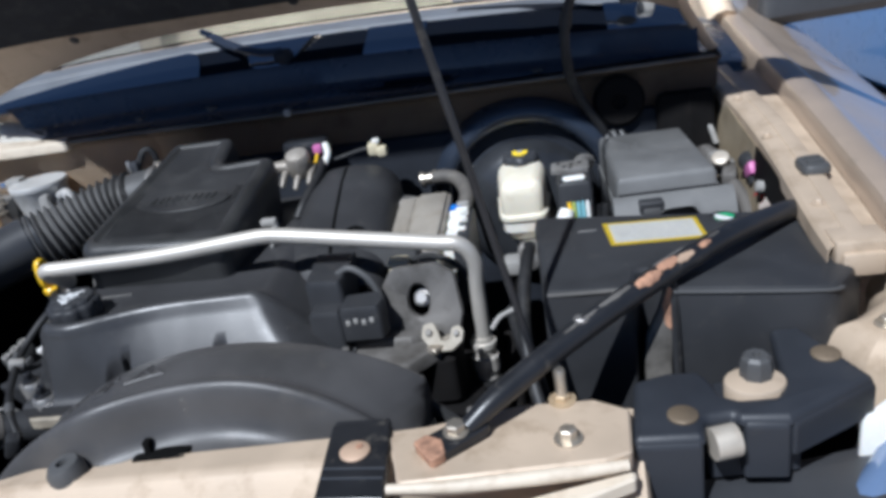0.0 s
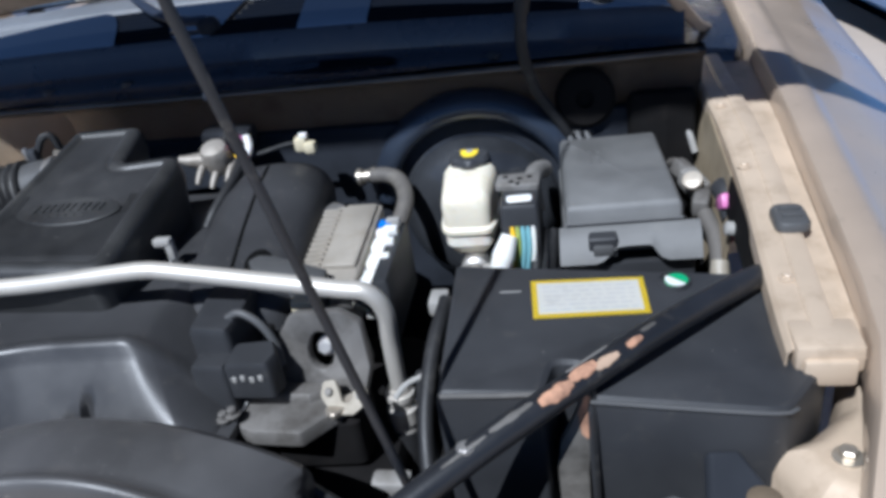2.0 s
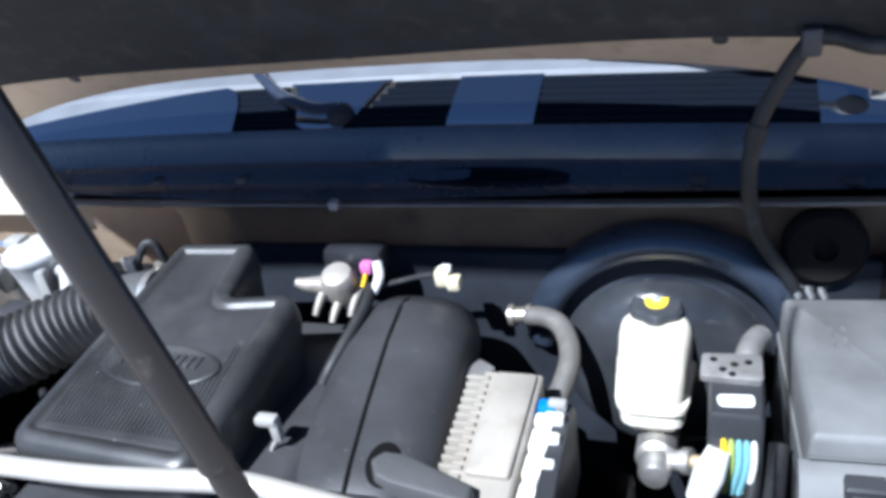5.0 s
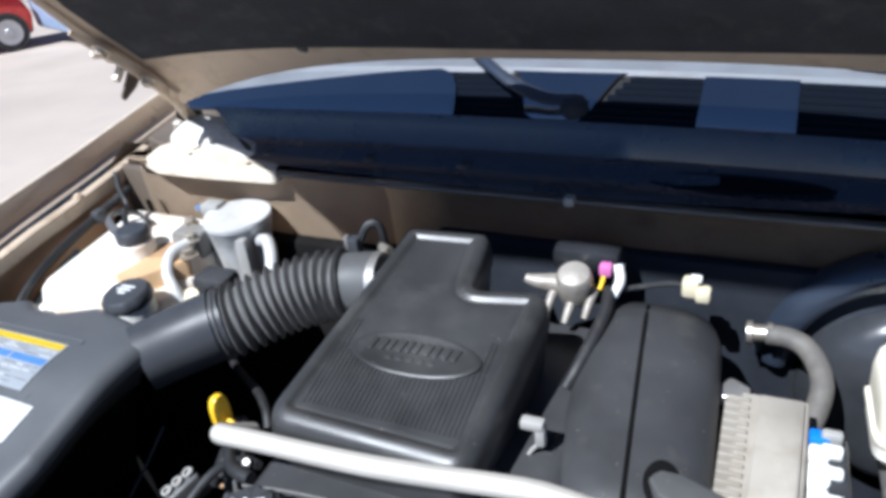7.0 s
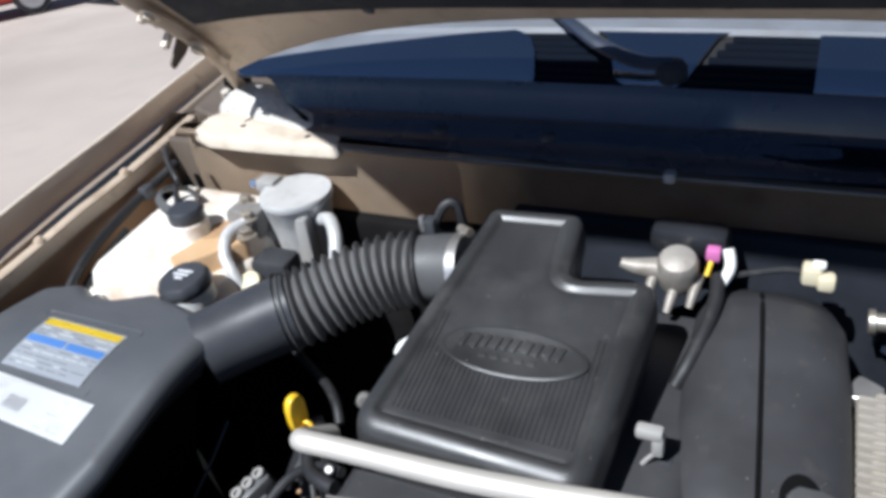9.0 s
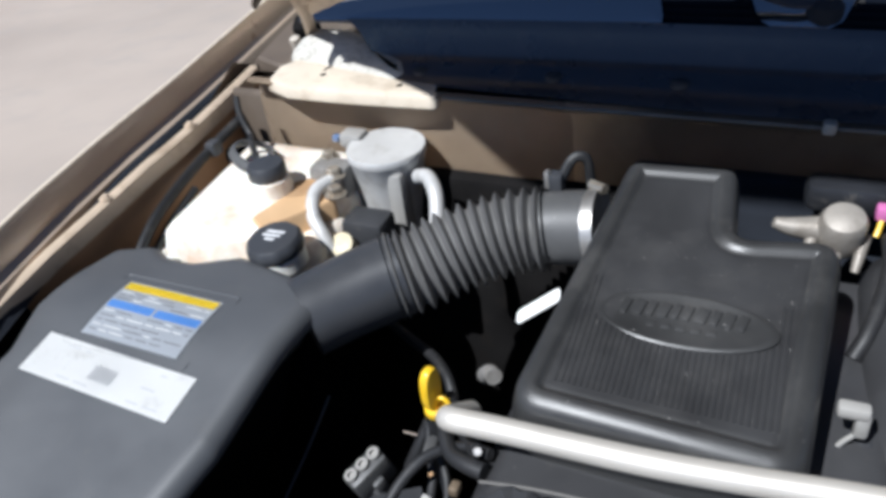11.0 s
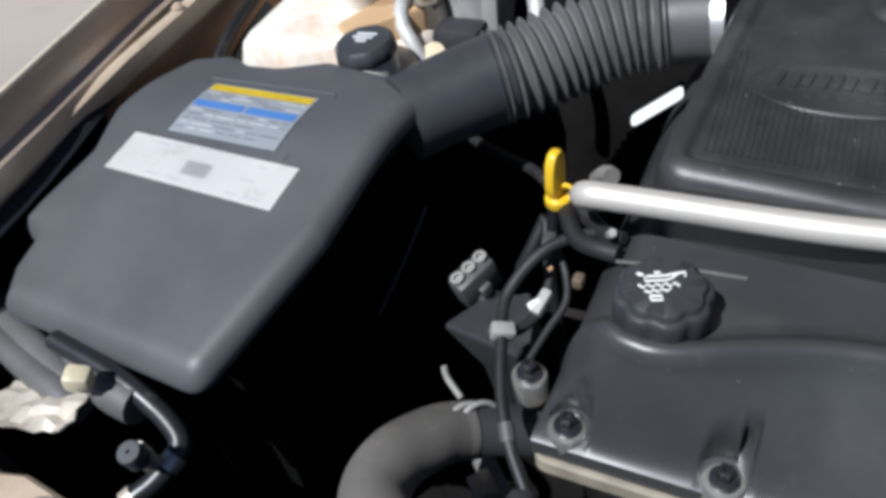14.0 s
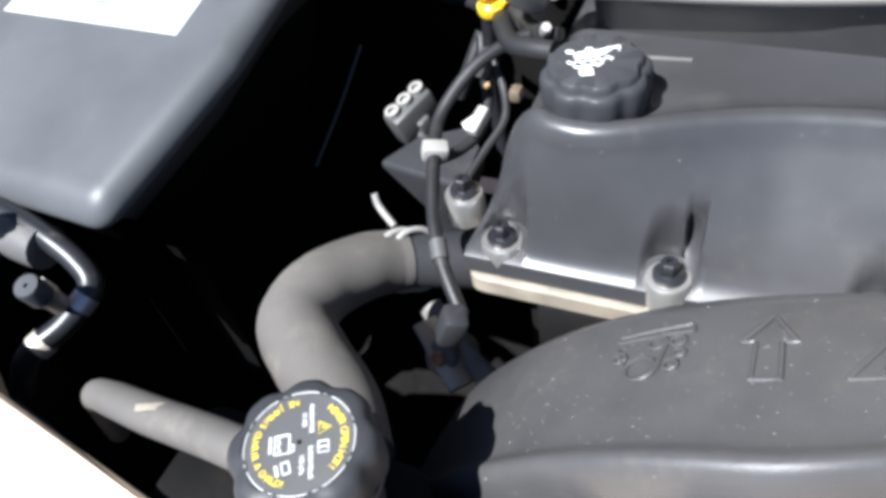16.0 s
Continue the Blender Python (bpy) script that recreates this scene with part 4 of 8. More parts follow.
# ---- prop rod ----
rod = thing("hood_prop_rod", "black steel prop rod that holds the hood open", "prop rod")
top = Vector((-0.034, 0.368, 2.00))
base = Vector((0.148, 0.428, 0.945))
part("rod", tube([base, base.lerp(top, 0.35), base.lerp(top, 0.7), top], 0.0034, 14, 6), M_BLACK_METAL, rod)
part("hook", tube([base + Vector((0, 0, 0.006)), base + Vector((0.004, 0.0, -0.014)), base + Vector((0.004, -0.03, -0.018))], 0.0052, 12, 5), M_BLACK_METAL, rod)
part("sleeve", tube([base.lerp(top, 0.44), base.lerp(top, 0.80)], 0.0038, 14, 4), M_BLACK_METAL, rod, "black sleeve")


# ---- radiator support and what is bolted to it ----
support = thing("radiator_support", "beige pressed radiator support bar across the front of the bay", "support bar")
bar = fillet([(-0.86, 0.29), (0.215, 0.30), (0.218, 0.398), (0.115, 0.400), (0.0, 0.396), (-0.07, 0.400), (-0.30, 0.399), (-0.36, 0.391), (-0.405, 0.368), (-0.425, 0.30), (-0.525, 0.30), (-0.56, 0.325), (-0.70, 0.352), (-0.735, 0.372), (-0.79, 0.378), (-0.86, 0.36)], 0.008, 3)


def bar_z(x, y):
    return 0.993 - 0.018 * min(1.0, max(0.0, (0.05 - x) / 0.3)) - (0.7 * max(0.0, 0.361 - y) if x > -0.42 else 0.25 * max(0.0, 0.335 - y)) + 0.004 * math.sin(9 * x)


part("bar", stack(bar, [(0.002, -0.035), (0, -0.03), (0, -0.003), (0.003, 0.0)], bar_z, cuts=(0.335, 0.355, 0.361, 0.367)), M_PAINT_BAY, support, "dusty beige pressed bar")
plate = fillet([(0.005, 0.365), (0.021, 0.303), (0.184, 0.318), (0.204, 0.326), (0.208, 0.380), (0.180, 0.397), (0.118, 0.396), (0.043, 0.376)], 0.006, 3)
part("plate", stack(plate, [(0, 0.990), (0, 1.006), (0.002, 1.008)]), M_PAINT_BAY, support, "beige bolted plate")
# the lit front edge is painted with the paler beige
part("front_lip", tube([(0.012, 0.303, 1.003), (0.07, 0.304, 1.002), (0.14, 0.311, 1.001), (0.200, 0.320, 1.000)], [0.004, 0.0055, 0.006, 0.0045], 12, 6), M_LIP, support, "rolled lip painted pale for the light on it")
part("lower_tab", stack(fillet([(0.100, 0.284), (0.150, 0.292), (0.204, 0.312), (0.206, 0.322), (0.14, 0.310), (0.096, 0.300)], 0.005, 3), [(0, 0.976), (0, 0.986), (0.002, 0.988)], lambda x, y: 0.10 * (x - 0.15)), M_LIP, support, "folded tab painted pale for the light on it")
bolt("bolt", (0.153, 0.398, 1.008), 0.0075, M_BRASS, support, 0.006)
part("stud", turned([(0.005, 0), (0.005, 0.026), (0.004, 0.028)], pose(0.153, 0.398, 1.012), 12), M_STEEL, support)
bolt("bolt", (0.156, 0.345, 1.008), 0.0075, M_STEEL, support, 0.010)
part("hole_rim", turned([(0.012, 0), (0.012, 0.0016), (0.0095, 0.0016), (0.0095, -0.003), (0.0, -0.003)], pose(-0.256, 0.3715, 0.9735, 0, 0, 20) @ Matrix.Diagonal((1.55, 0.85, 1, 1)), 24), M_DEEP, support, "dark oval hole")
# a pale crescent paints the sunlight on the far wall of the hole
part("hole_glint", stack(fillet([(-0.262, 0.380), (-0.238, 0.376), (-0.236, 0.383), (-0.250, 0.388)], 0.003, 3), [(0, 0.972), (0, 0.9762), (0.0015, 0.9772)]), M_LIP, support, "pale patch painted as the lit far wall of the hole")
part("rubber_stop", turned([(0.018, 0), (0.018, 0.016), (0.014, 0.023), (0.006, 0.024), (0.005, 0.018), (0.0, 0.018)], pose(-0.313, 0.374, 0.970, 4, -6, 0), 20), M_PLASTIC_GREY, support, "grey rubber stop")
bolt("bolt", (-0.755, 0.353, 0.973), 0.0085, M_STEEL, support, 0.010, washer=2.0)

strap = thing("latch_strap", "black steel strap bolted over the radiator support", "bracket")
part("strap", stack(fillet([(-0.057, 0.401), (-0.003, 0.403), (0.009, 0.300), (-0.050, 0.304)], 0.002, 2), [(0, 0.984), (0, 0.9945), (0.0015, 0.996)]), M_BLACK_METAL, strap)
for y in (0.328, 0.340):
    part("bend", tube([(-0.050, y, 0.9958), (0.004, y - 0.003, 0.9958)], 0.0014, 8, 3), M_BRACKET, strap)
part("rear_leg", box(-0.056, -0.004, 0.4035, 0.409, 0.90, 0.994, 0.002), M_BLACK_METAL, strap)
part("front_leg", box(-0.050, 0.009, 0.294, 0.2995, 0.80, 0.994, 0.002), M_BLACK_METAL, strap)
part("rivet", turned([(0.0135, 0), (0.0135, 0.0015), (0.0115, 0.003), (0.0, 0.0035)], pose(-0.027, 0.360, 0.996), 28), M_STRAP_RIVET, strap, "round pinkish tan rivet head")
part("rust_spot", turned([(0.0034, 0), (0.0034, 0.0008), (0.0, 0.0010)], pose(-0.023, 0.363, 0.9992), 8), M_RUST, strap)

brace = thing("support_brace", "black tubular brace across the battery, chipped to rust", "brace")
BR = [Vector(p) for p in ((0.052, 0.338, 1.014), (0.075, 0.352, 1.020), (0.105, 0.374, 1.036), (0.176, 0.433, 1.056), (0.262, 0.506, 1.069), (0.335, 0.577, 1.068), (0.410, 0.657, 1.052), (0.440, 0.690, 1.040))]
part("tube", tube(BR[1:], [0.008, 0.0105, 0.0115, 0.0115, 0.0115, 0.0115, 0.009], 16, 6), M_BLACK_METAL, brace)
d = (BR[1] - BR[0]).normalized()
part("flat_end", stack(fillet([(-0.024, -0.015), (0.036, -0.013), (0.036, 0.013), (-0.024, 0.015)], 0.010, 4), [(0, 0), (0, 0.007), (0.001, 0.008)], m=pose(0.060, 0.345, 1.010, 0, -4, 36)), M_BLACK_METAL, brace)
part("worn_tip", stack(fillet([(-0.026, -0.0155), (-0.012, -0.0155), (-0.006, 0.0), (-0.012, 0.0155), (-0.026, 0.0155)], 0.004, 3), [(0, 0), (0, 0.0078), (0.001, 0.0088)], m=pose(0.060, 0.345, 1.010, 0, -4, 36)), M_RUST, brace, "rusty worn tip")
bolt("bolt", (0.066, 0.349, 1.019), 0.0085, M_STEEL, brace, 0.008, washer=1.3)
rng = random.Random(5)
BRL = catmull(BR[1:], 30)


def brace_patch(x0, x1, a0, a1, lift_):
    """A ragged scab that lies on the brace between two stations and two angles round it."""
    line = [(p, (q - p).normalized()) for p, q in zip(BRL, BRL[1:]) if x0 < p.x < x1]
    bm = bmesh.new()
    rows = []
    n = 9
    for k, (p, d) in enumerate(line):
        side_v = Vector((d.y, -d.x, 0)).normalized()
        up_v = side_v.cross(d).normalized()
        up_v = up_v if up_v.z > 0 else -up_v
        end = math.sin(math.pi * (k + 0.5) / len(line)) ** 0.45
        mid, half = (a0 + a1) / 2, (a1 - a0) / 2 * end
        lo, hi = mid - half * rng.uniform(0.65, 1.0), mid + half * rng.uniform(0.65, 1.0)
        r = 0.0115
        rows.append([bm.verts.new(p + (r + (lift_ if 0 < i < n else 0.0) * rng.uniform(0.5, 1.0)) * (math.cos(lo + (hi - lo) * i / n) * up_v + math.sin(lo + (hi - lo) * i / n) * side_v)) for i in range(n + 1)])
    for a, b in zip(rows, rows[1:]):
        for i in range(n):
            bm.faces.new((a[i], a[i + 1], b[i + 1], b[i]))
    return bm


part("rust_patch", brace_patch(0.224, 0.250, -0.1, 1.15, 0.0010), M_RUST, brace, "brown rust patch")
part("rust_patch", brace_patch(0.247, 0.268, -0.35, 0.85, 0.0011), M_RUST, brace, "brown rust patch")
part("bare_patch", brace_patch(0.262, 0.284, 0.15, 1.05, 0.0009), M_STRAP_RIVET, brace, "pinkish bare patch")
part("rust_patch", brace_patch(0.288, 0.302, 0.2, 0.9, 0.0010), M_RUST, brace, "small rust patch")
part("scuff", brace_patch(0.160, 0.190, 0.05, 0.45, 0.0006), M_CAST_DIRTY, brace, "dull grey scuff")
part("scuff", brace_patch(0.192, 0.224, -0.15, 0.5, 0.0006), M_CAST_DIRTY, brace, "dull grey scuff")
part("scuff", brace_patch(0.250, 0.284, -0.75, -0.25, 0.0006), M_CAST, brace, "bare grey scuff")
part("scuff", brace_patch(0.302, 0.318, -0.1, 0.4, 0.0006), M_CAST_DIRTY, brace, "dull grey scuff")
bolt("rivet", (0.176, 0.433, 1.0645), 0.006, M_ALU, brace, 0.002, washer=1.1)

# corner bracket of black steel with the rubber stop
corner = thing("headlamp_bracket", "black steel headlamp bracket with round bolts", "bracket")


def bent_plate(poly, z, drop, r=0.006, thick=0.004):
    return stack(fillet(poly, r, 4), [(0.0, z - drop), (0.0, z - 0.0085), (0.0006, z - 0.0055), (0.0020, z - 0.0028), (0.0042, z - 0.0008), (0.0068, z)])


PL = [(0.205, 0.344), (0.262, 0.343), (0.266, 0.366), (0.288, 0.370), (0.293, 0.364), (0.331, 0.361), (0.411, 0.409), (0.376, 0.498), (0.349, 0.497), (0.339, 0.415), (0.328, 0.392), (0.298, 0.391), (0.286, 0.398),
      (0.281, 0.420), (0.274, 0.436), (0.246, 0.437), (0.216, 0.427)]
part("top_plate", bent_plate(PL, 1.004, 0.008, 0.007), M_BRACKET, corner)
part("front_leg", bent_plate([(0.207, 0.3425), (0.260, 0.3415), (0.260, 0.358), (0.207, 0.358)], 1.0005, 0.085, 0.004), M_BRACKET, corner)
part("tab", bent_plate([(0.295, 0.3615), (0.331, 0.3595), (0.331, 0.374), (0.295, 0.376)], 1.0005, 0.055, 0.004), M_BRACKET, corner)
part("side_flange", bent_plate([(0.333, 0.3605), (0.412, 0.4075), (0.404, 0.422), (0.326, 0.375)], 1.0003, 0.034, 0.004), M_BRACKET, corner)
part("inner_web", bent_plate([(0.268, 0.375), (0.345, 0.380), (0.352, 0.420), (0.340, 0.455), (0.285, 0.445)], 0.985, 0.05), M_BRACKET, corner)
part("bushing", tube([(0.268, 0.353, 0.988), (0.288, 0.358, 0.988)], 0.0135, 20, 2), M_PALEMETAL, corner, "pale metal bushing")
for p in ((0.249, 0.371, 1.0042), (0.383, 0.445, 1.0042)):
    part("rivet", turned([(0.0125, 0), (0.0125, 0.0015), (0.0105, 0.003), (0.0, 0.0035)], Matrix.Translation(p), 28), M_RIVET, corner, "round dull bronze rivet head")
knob = thing("hood_bumper", "grey faceted rubber bumper on a tan washer", "bumper")
part("plate", turned([(0.0255, -0.012), (0.0255, 0.002), (0.0245, 0.0035), (0.016, 0.005), (0.0, 0.005)], pose(0.3155, 0.412, 1.002) @ Matrix.Diagonal((1, 0.82, 1, 1)), 28), M_PAINT_BAY, knob)
part("rubber", turned([(0.0140, 0.003), (0.0140, 0.016), (0.0125, 0.022), (0.0095, 0.025), (0.004, 0.025), (0.003, 0.021), (0.0, 0.021)], pose(0.318, 0.418, 1.002), 8), M_PLASTIC_GREY, knob, sharp=25)
cone = thing("wing_reinforcement", "beige pressed reinforcement behind the headlamp", "reinforcement")
part("pressing", stack(fillet([(0.396, 0.506), (0.420, 0.455), (0.455, 0.425), (0.512, 0.45), (0.520, 0.60), (0.478, 0.612), (0.462, 0.552), (0.430, 0.522)], 0.010, 4), [(0, 0.90), (0, 0.978), (0.005, 0.990), (0.014, 0.999), (0.020, 1.003), (0.026, 1.003)]), M_PAINT_BAY, cone)
bolt("bolt", (0.450, 0.488, 1.003), 0.007, M_STEEL, cone, 0.008)

# headlamps and the top of the grille
for side in (1, -1):
    lamp = thing("headlamp", "clear headlamp set below the fender edge", "headlamp", "headlamps")
    x0, x1 = sorted((CX + side * 0.40, CX + side * 0.75))
    lamp_right = lamp if side > 0 else lamp_right
    part("housing", stack(fillet([(x0, 0.27), (x1, 0.33), (x1, 0.44), (x0, 0.36)] if side > 0 else [(x0, 0.33), (x1, 0.27), (x1, 0.36), (x0, 0.44)], 0.03, 4), [(0, 0.70), (0, 0.90), (0.012, 0.925), (0.03, 0.93)]), M_PLASTIC_SMOOTH, lamp)
    part("lens", stack(fillet([(x0, 0.255), (x1, 0.315), (x1, 0.40), (x0, 0.30)] if side > 0 else [(x0, 0.315), (x1, 0.255), (x1, 0.30), (x0, 0.40)], 0.02, 4), [(0, 0.72), (0, 0.905), (0.01, 0.922), (0.02, 0.926)]), M_GLASS, lamp)
part("lens_edge", tube([(0.27, 0.256, 0.882), (0.33, 0.306, 0.892), (0.39, 0.352, 0.910), (0.44, 0.404, 0.930), (0.475, 0.460, 0.950)], [0.022, 0.024, 0.024, 0.022, 0.014], 16, 6, squash=0.8), M_LENS, lamp_right)
# a white plate paints the glint on the corner of the lamp
part("corner_glint", stack(fillet([(0.392, 0.398), (0.436, 0.402), (0.452, 0.424), (0.432, 0.430)], 0.004, 3), [(0, 0.92), (0, 0.966), (0.003, 0.970)]), M_WHITE, lamp_right, "white plate painted as the glint on the lamp corner")
fascia = thing("front_bumper", "beige front bumper and grille under the radiator support", "bumper")
part("grille", box(CX - 0.38, CX + 0.38, 0.18, 0.27, 0.62, 0.93, 0.03, seg=4), M_PLASTIC_SMOOTH, fascia)
part("bumper_bar", box(CX - 0.84, CX + 0.84, 0.10, 0.28, 0.38, 0.62, 0.05, seg=4), M_PAINT, fascia)
part("skirt", box(CX - 0.80, CX + 0.80, 0.16, 0.28, 0.02, 0.40, 0.03, seg=3), M_PLASTIC, fascia)

# ---- radiator, fan shroud ----
radiator = thing("radiator", "black radiator behind the support bar", "radiator")
part("core", box(-0.56, 0.10, 0.335, 0.375, 0.46, 0.945, 0.004), M_DARK, radiator)
part("side_tank", box(-0.575, -0.44, 0.325, 0.39, 0.46, 0.965, 0.012), M_DARK, radiator)
part("filler_neck", turned([(0.024, 0), (0.024, 0.03), (0.030, 0.032), (0.030, 0.036)], pose(-0.474, 0.353, 0.968), 28), M_PLASTIC_SMOOTH, radiator)
part("hose_neck", tube([(-0.505, 0.365, 0.94), (-0.490, 0.385, 0.948)], 0.0175, 16, 3), M_PLASTIC_SMOOTH, radiator)

shroud = thing("fan_shroud", "black plastic fan shroud with an arched top and moulded symbols", "fan shroud")
SX, SZ = -0.175, 0.725
prof = [(0.5090, 0.2945), (0.5000, 0.3080), (0.4880, 0.3150), (0.4580, 0.3190), (0.4180, 0.3215), (0.4100, 0.3220), (0.4065, 0.3232), (0.4035, 0.3252), (0.4005, 0.3260), (0.3975, 0.3252), (0.3950, 0.3225), (0.3930, 0.3175), (0.3912, 0.3080), (0.3892, 0.2960), (0.3865, 0.2860), (0.3825, 0.2785), (0.3775, 0.2740), (0.3710, 0.2710), (0.3640, 0.2680), (0.3580, 0.1860)]


def shroud_shift(x, y):
    """Bends the crest of the arch back in the middle to fit the camera's view: shift of y and z there."""
    u = min(1.0, max(0.0, (x + 0.31) / 0.11))
    u = u * u * (3 - 2 * u) * min(1.0, max(0.0, (0.509 - y) / 0.10))
    return 0.030 * u, -0.016 * u


def shroud_wide(y):
    return 0.78 + 0.27 * min(1.0, max(0.0, (y - 0.405) / 0.085))


rings = []
for y, r in prof:
    ring = []
    for a in np.linspace(math.radians(18), math.radians(162), 60):
        x = min(0.014, SX + r * (shroud_wide(y) if a < math.pi / 2 else 1.06) * math.cos(a))
        dy, dz = shroud_shift(x, y)
        ring.append(Vector((x, y + dy, SZ + r * math.sin(a) + dz)))
    rings.append(ring)
bm = rings_bm(rings, closed=False, caps=False)
bmesh.ops.solidify(bm, geom=bm.faces, thickness=0.003)
part("arch", bm, M_SHROUD, shroud)
# a black block paints the darkness of the gap above the bar
bm = box(-0.256, -0.201, 0.385, 0.405, 0.955, 0.9815, 0.002)
box(-0.247, -0.239, 0.395, 0.405, 0.97, 0.993, 0.002, bm=bm)
part("notch", bm, M_DEEP, shroud, "black block painted as the dark gap at the lower edge")
for x in (-0.150, -0.140, -0.130, -0.120, -0.108):
    part("moulded_mark", box(x, x + 0.005, 0.386, 0.392, 0.958, 0.972, 0.001), M_PLASTIC_SMOOTH, shroud)
part("back_ring", tube([(SX + 0.28 * math.cos(a), 0.508, SZ + 0.28 * math.sin(a)) for a in np.linspace(0.2, math.pi - 0.2, 16)], 0.008, 8, 2), M_PLASTIC_DUSTY, shroud)
part("lower_box", box(-0.46, 0.10, 0.385, 0.50, 0.47, 0.80, 0.02), M_PLASTIC_SMOOTH, shroud)
part("fan_hub", turned([(0.07, 0), (0.07, 0.05), (0.05, 0.06), (0.0, 0.062)], facing((SX, 0.50, SZ), (0, -1, 0)), 24), M_ALU, shroud)


def on_shroud(x, y):
    r = float(np.interp(y, [p[0] for p in reversed(prof)], [p[1] for p in reversed(prof)]))
    dy, dz = shroud_shift(x, y)
    return Vector((x, y + dy, SZ + math.sqrt(r * r - ((x - SX) / (1.06 if x < SX else shroud_wide(y))) ** 2) + dz + 0.0007))


def emboss(name, lines, r=0.0013, parent=shroud, put=on_shroud, mat=M_SHROUD):
    bm = bmesh.new()
    for line in lines:
        pts = []
        for a, b in zip(line, line[1:]):
            for k in range(4):
                pts.append(put(a[0] + (b[0] - a[0]) * k / 4, a[1] + (b[1] - a[1]) * k / 4))
        pts.append(put(*line[-1]))
        tube(pts, r, 6, 1, bm)
    return part(name, bm, mat, parent)


def ringline(x, y, r, n=14):
    return [(x + r * math.cos(2 * math.pi * k / n), y + r * math.sin(2 * math.pi * k / n)) for k in range(n + 1)]


AX, AY = -0.306, 0.458
emboss("arrow_symbol", [[(AX - 0.005, AY - 0.017), (AX + 0.006, AY - 0.017), (AX + 0.005, AY + 0.004), (AX + 0.0115, AY + 0.003), (AX + 0.001, AY + 0.021), (AX - 0.011, AY + 0.004), (AX - 0.005, AY + 0.004), (AX - 0.005, AY - 0.017)]])
BX, BY = -0.354, 0.460
emboss("belt_symbol", [ringline(BX - 0.003, BY - 0.010, 0.0068), ringline(BX + 0.002, BY + 0.006, 0.0042), ringline(BX + 0.011, BY + 0.006, 0.0033), ringline(BX + 0.010, BY - 0.009, 0.0030), ringline(BX + 0.0125, BY - 0.002, 0.0025),
                       ringline(BX - 0.014, BY - 0.002, 0.0030), [(BX - 0.018, BY + 0.008), (BX - 0.016, BY + 0.013), (BX + 0.016, BY + 0.017), (BX + 0.017, BY + 0.012), (BX - 0.016, BY + 0.009)],
                       [(BX - 0.016, BY + 0.004), (BX - 0.009, BY - 0.012)], [(BX + 0.006, BY + 0.004), (BX + 0.004, BY - 0.012)]])
TX, TY = -0.258, 0.450
emboss("warning_symbol", [[(TX - 0.019, TY - 0.010), (TX + 0.019, TY - 0.010), (TX, TY + 0.019), (TX - 0.019, TY - 0.010)], [(TX - 0.006, TY - 0.006), (TX + 0.004, TY + 0.006)], [(TX + 0.006, TY - 0.006), (TX - 0.004, TY + 0.006)]])

rng = random.Random(21)


def grit(count, spots, parent):
    """Tiny pale grains lying on a surface: spots(rng) gives a point on it."""
    verts, faces = [], []
    for k in range(count):
        p, r, n = spots(rng), rng.uniform(0.00012, 0.00034), len(verts)
        e = rng.uniform(0.6, 1.8)
        verts += [p + Vector(v) for v in ((r * e, 0, 0), (0, r, 0), (-r * e, 0, 0), (0, -r, 0), (0, 0, r * 0.7))]
        faces += [(n, n + 1, n + 4), (n + 1, n + 2, n + 4), (n + 2, n + 3, n + 4), (n + 3, n, n + 4)]
    me = bpy.data.meshes.new("grit")
    me.from_pydata(verts, [], faces)
    me.materials.append(M_GREYPL)
    ob = new("grit", me)
    ob.parent = parent
    tagged(ob, kind="stuff")


grit(420, lambda g: on_shroud(g.uniform(-0.42, -0.10), g.uniform(0.408, 0.492)) - Vector((0, 0, 0.0006)), shroud)

# radiator cap
cap = thing("radiator_filler_cap", "black fluted radiator cap with yellow and white warning print", "radiator cap")
CM = pose(-0.4735, 0.3525, 1.004, 2, 0, 0)
part("cap_body", turned([(0.0290, 0.0), (0.0325, 0.003), (0.0330, 0.018), (0.0315, 0.023), (0.0285, 0.0255), (0.0245, 0.0262), (0.0240, 0.0252), (0.0, 0.0250)], CM, 112, flutes=8, depth=0.085), M_PLASTIC, cap, sharp=50)
disc = part("print_disc", turned([(0.0238, 0.0), (0.0238, 0.0006), (0.0, 0.0006)], CM @ pose(0, 0, 0.0252), 48), M_PLASTIC_GREY, cap)
part("white_ring", tube([CM @ Vector((0.0233 * math.cos(a), 0.0233 * math.sin(a), 0.0259)) for a in np.linspace(0, 2 * math.pi, 65)], 0.00019, 6, 1), M_PAPER, disc)
TURN_CAP = -62.0                                    # the print is turned on the neck


def round_text(text, start, end, r, size, mat):
    n = len(text)
    for i, ch in enumerate(text):
        if ch != " ":
            a = radians(start + (end - start) * (i + 0.5) / n)
            m = CM @ pose(0, 0, 0.0259, 0, 0, TURN_CAP) @ pose(r * math.sin(a), r * math.cos(a), 0, 0, 0, -math.degrees(a))
            lettering("letter", ch, size, m, mat, disc, 0.0001)


round_text("NEVER OPEN HOT!", -48, 48, 0.0188, 0.0043, M_YELLOW_PRINT)
for i, ch in enumerate("NE JAMAIS OUVRIR A CHAUD!"):
    if ch != " ":
        a = radians(267 - 160 * (i + 0.5) / 25)
        m = CM @ pose(0, 0, 0.0259, 0, 0, TURN_CAP) @ pose(0.0188 * math.sin(a), 0.0188 * math.cos(a), 0, 0, 0, 180 - math.degrees(a))
        lettering("letter", ch, 0.0040, m, M_YELLOW_PRINT, disc, 0.0001)
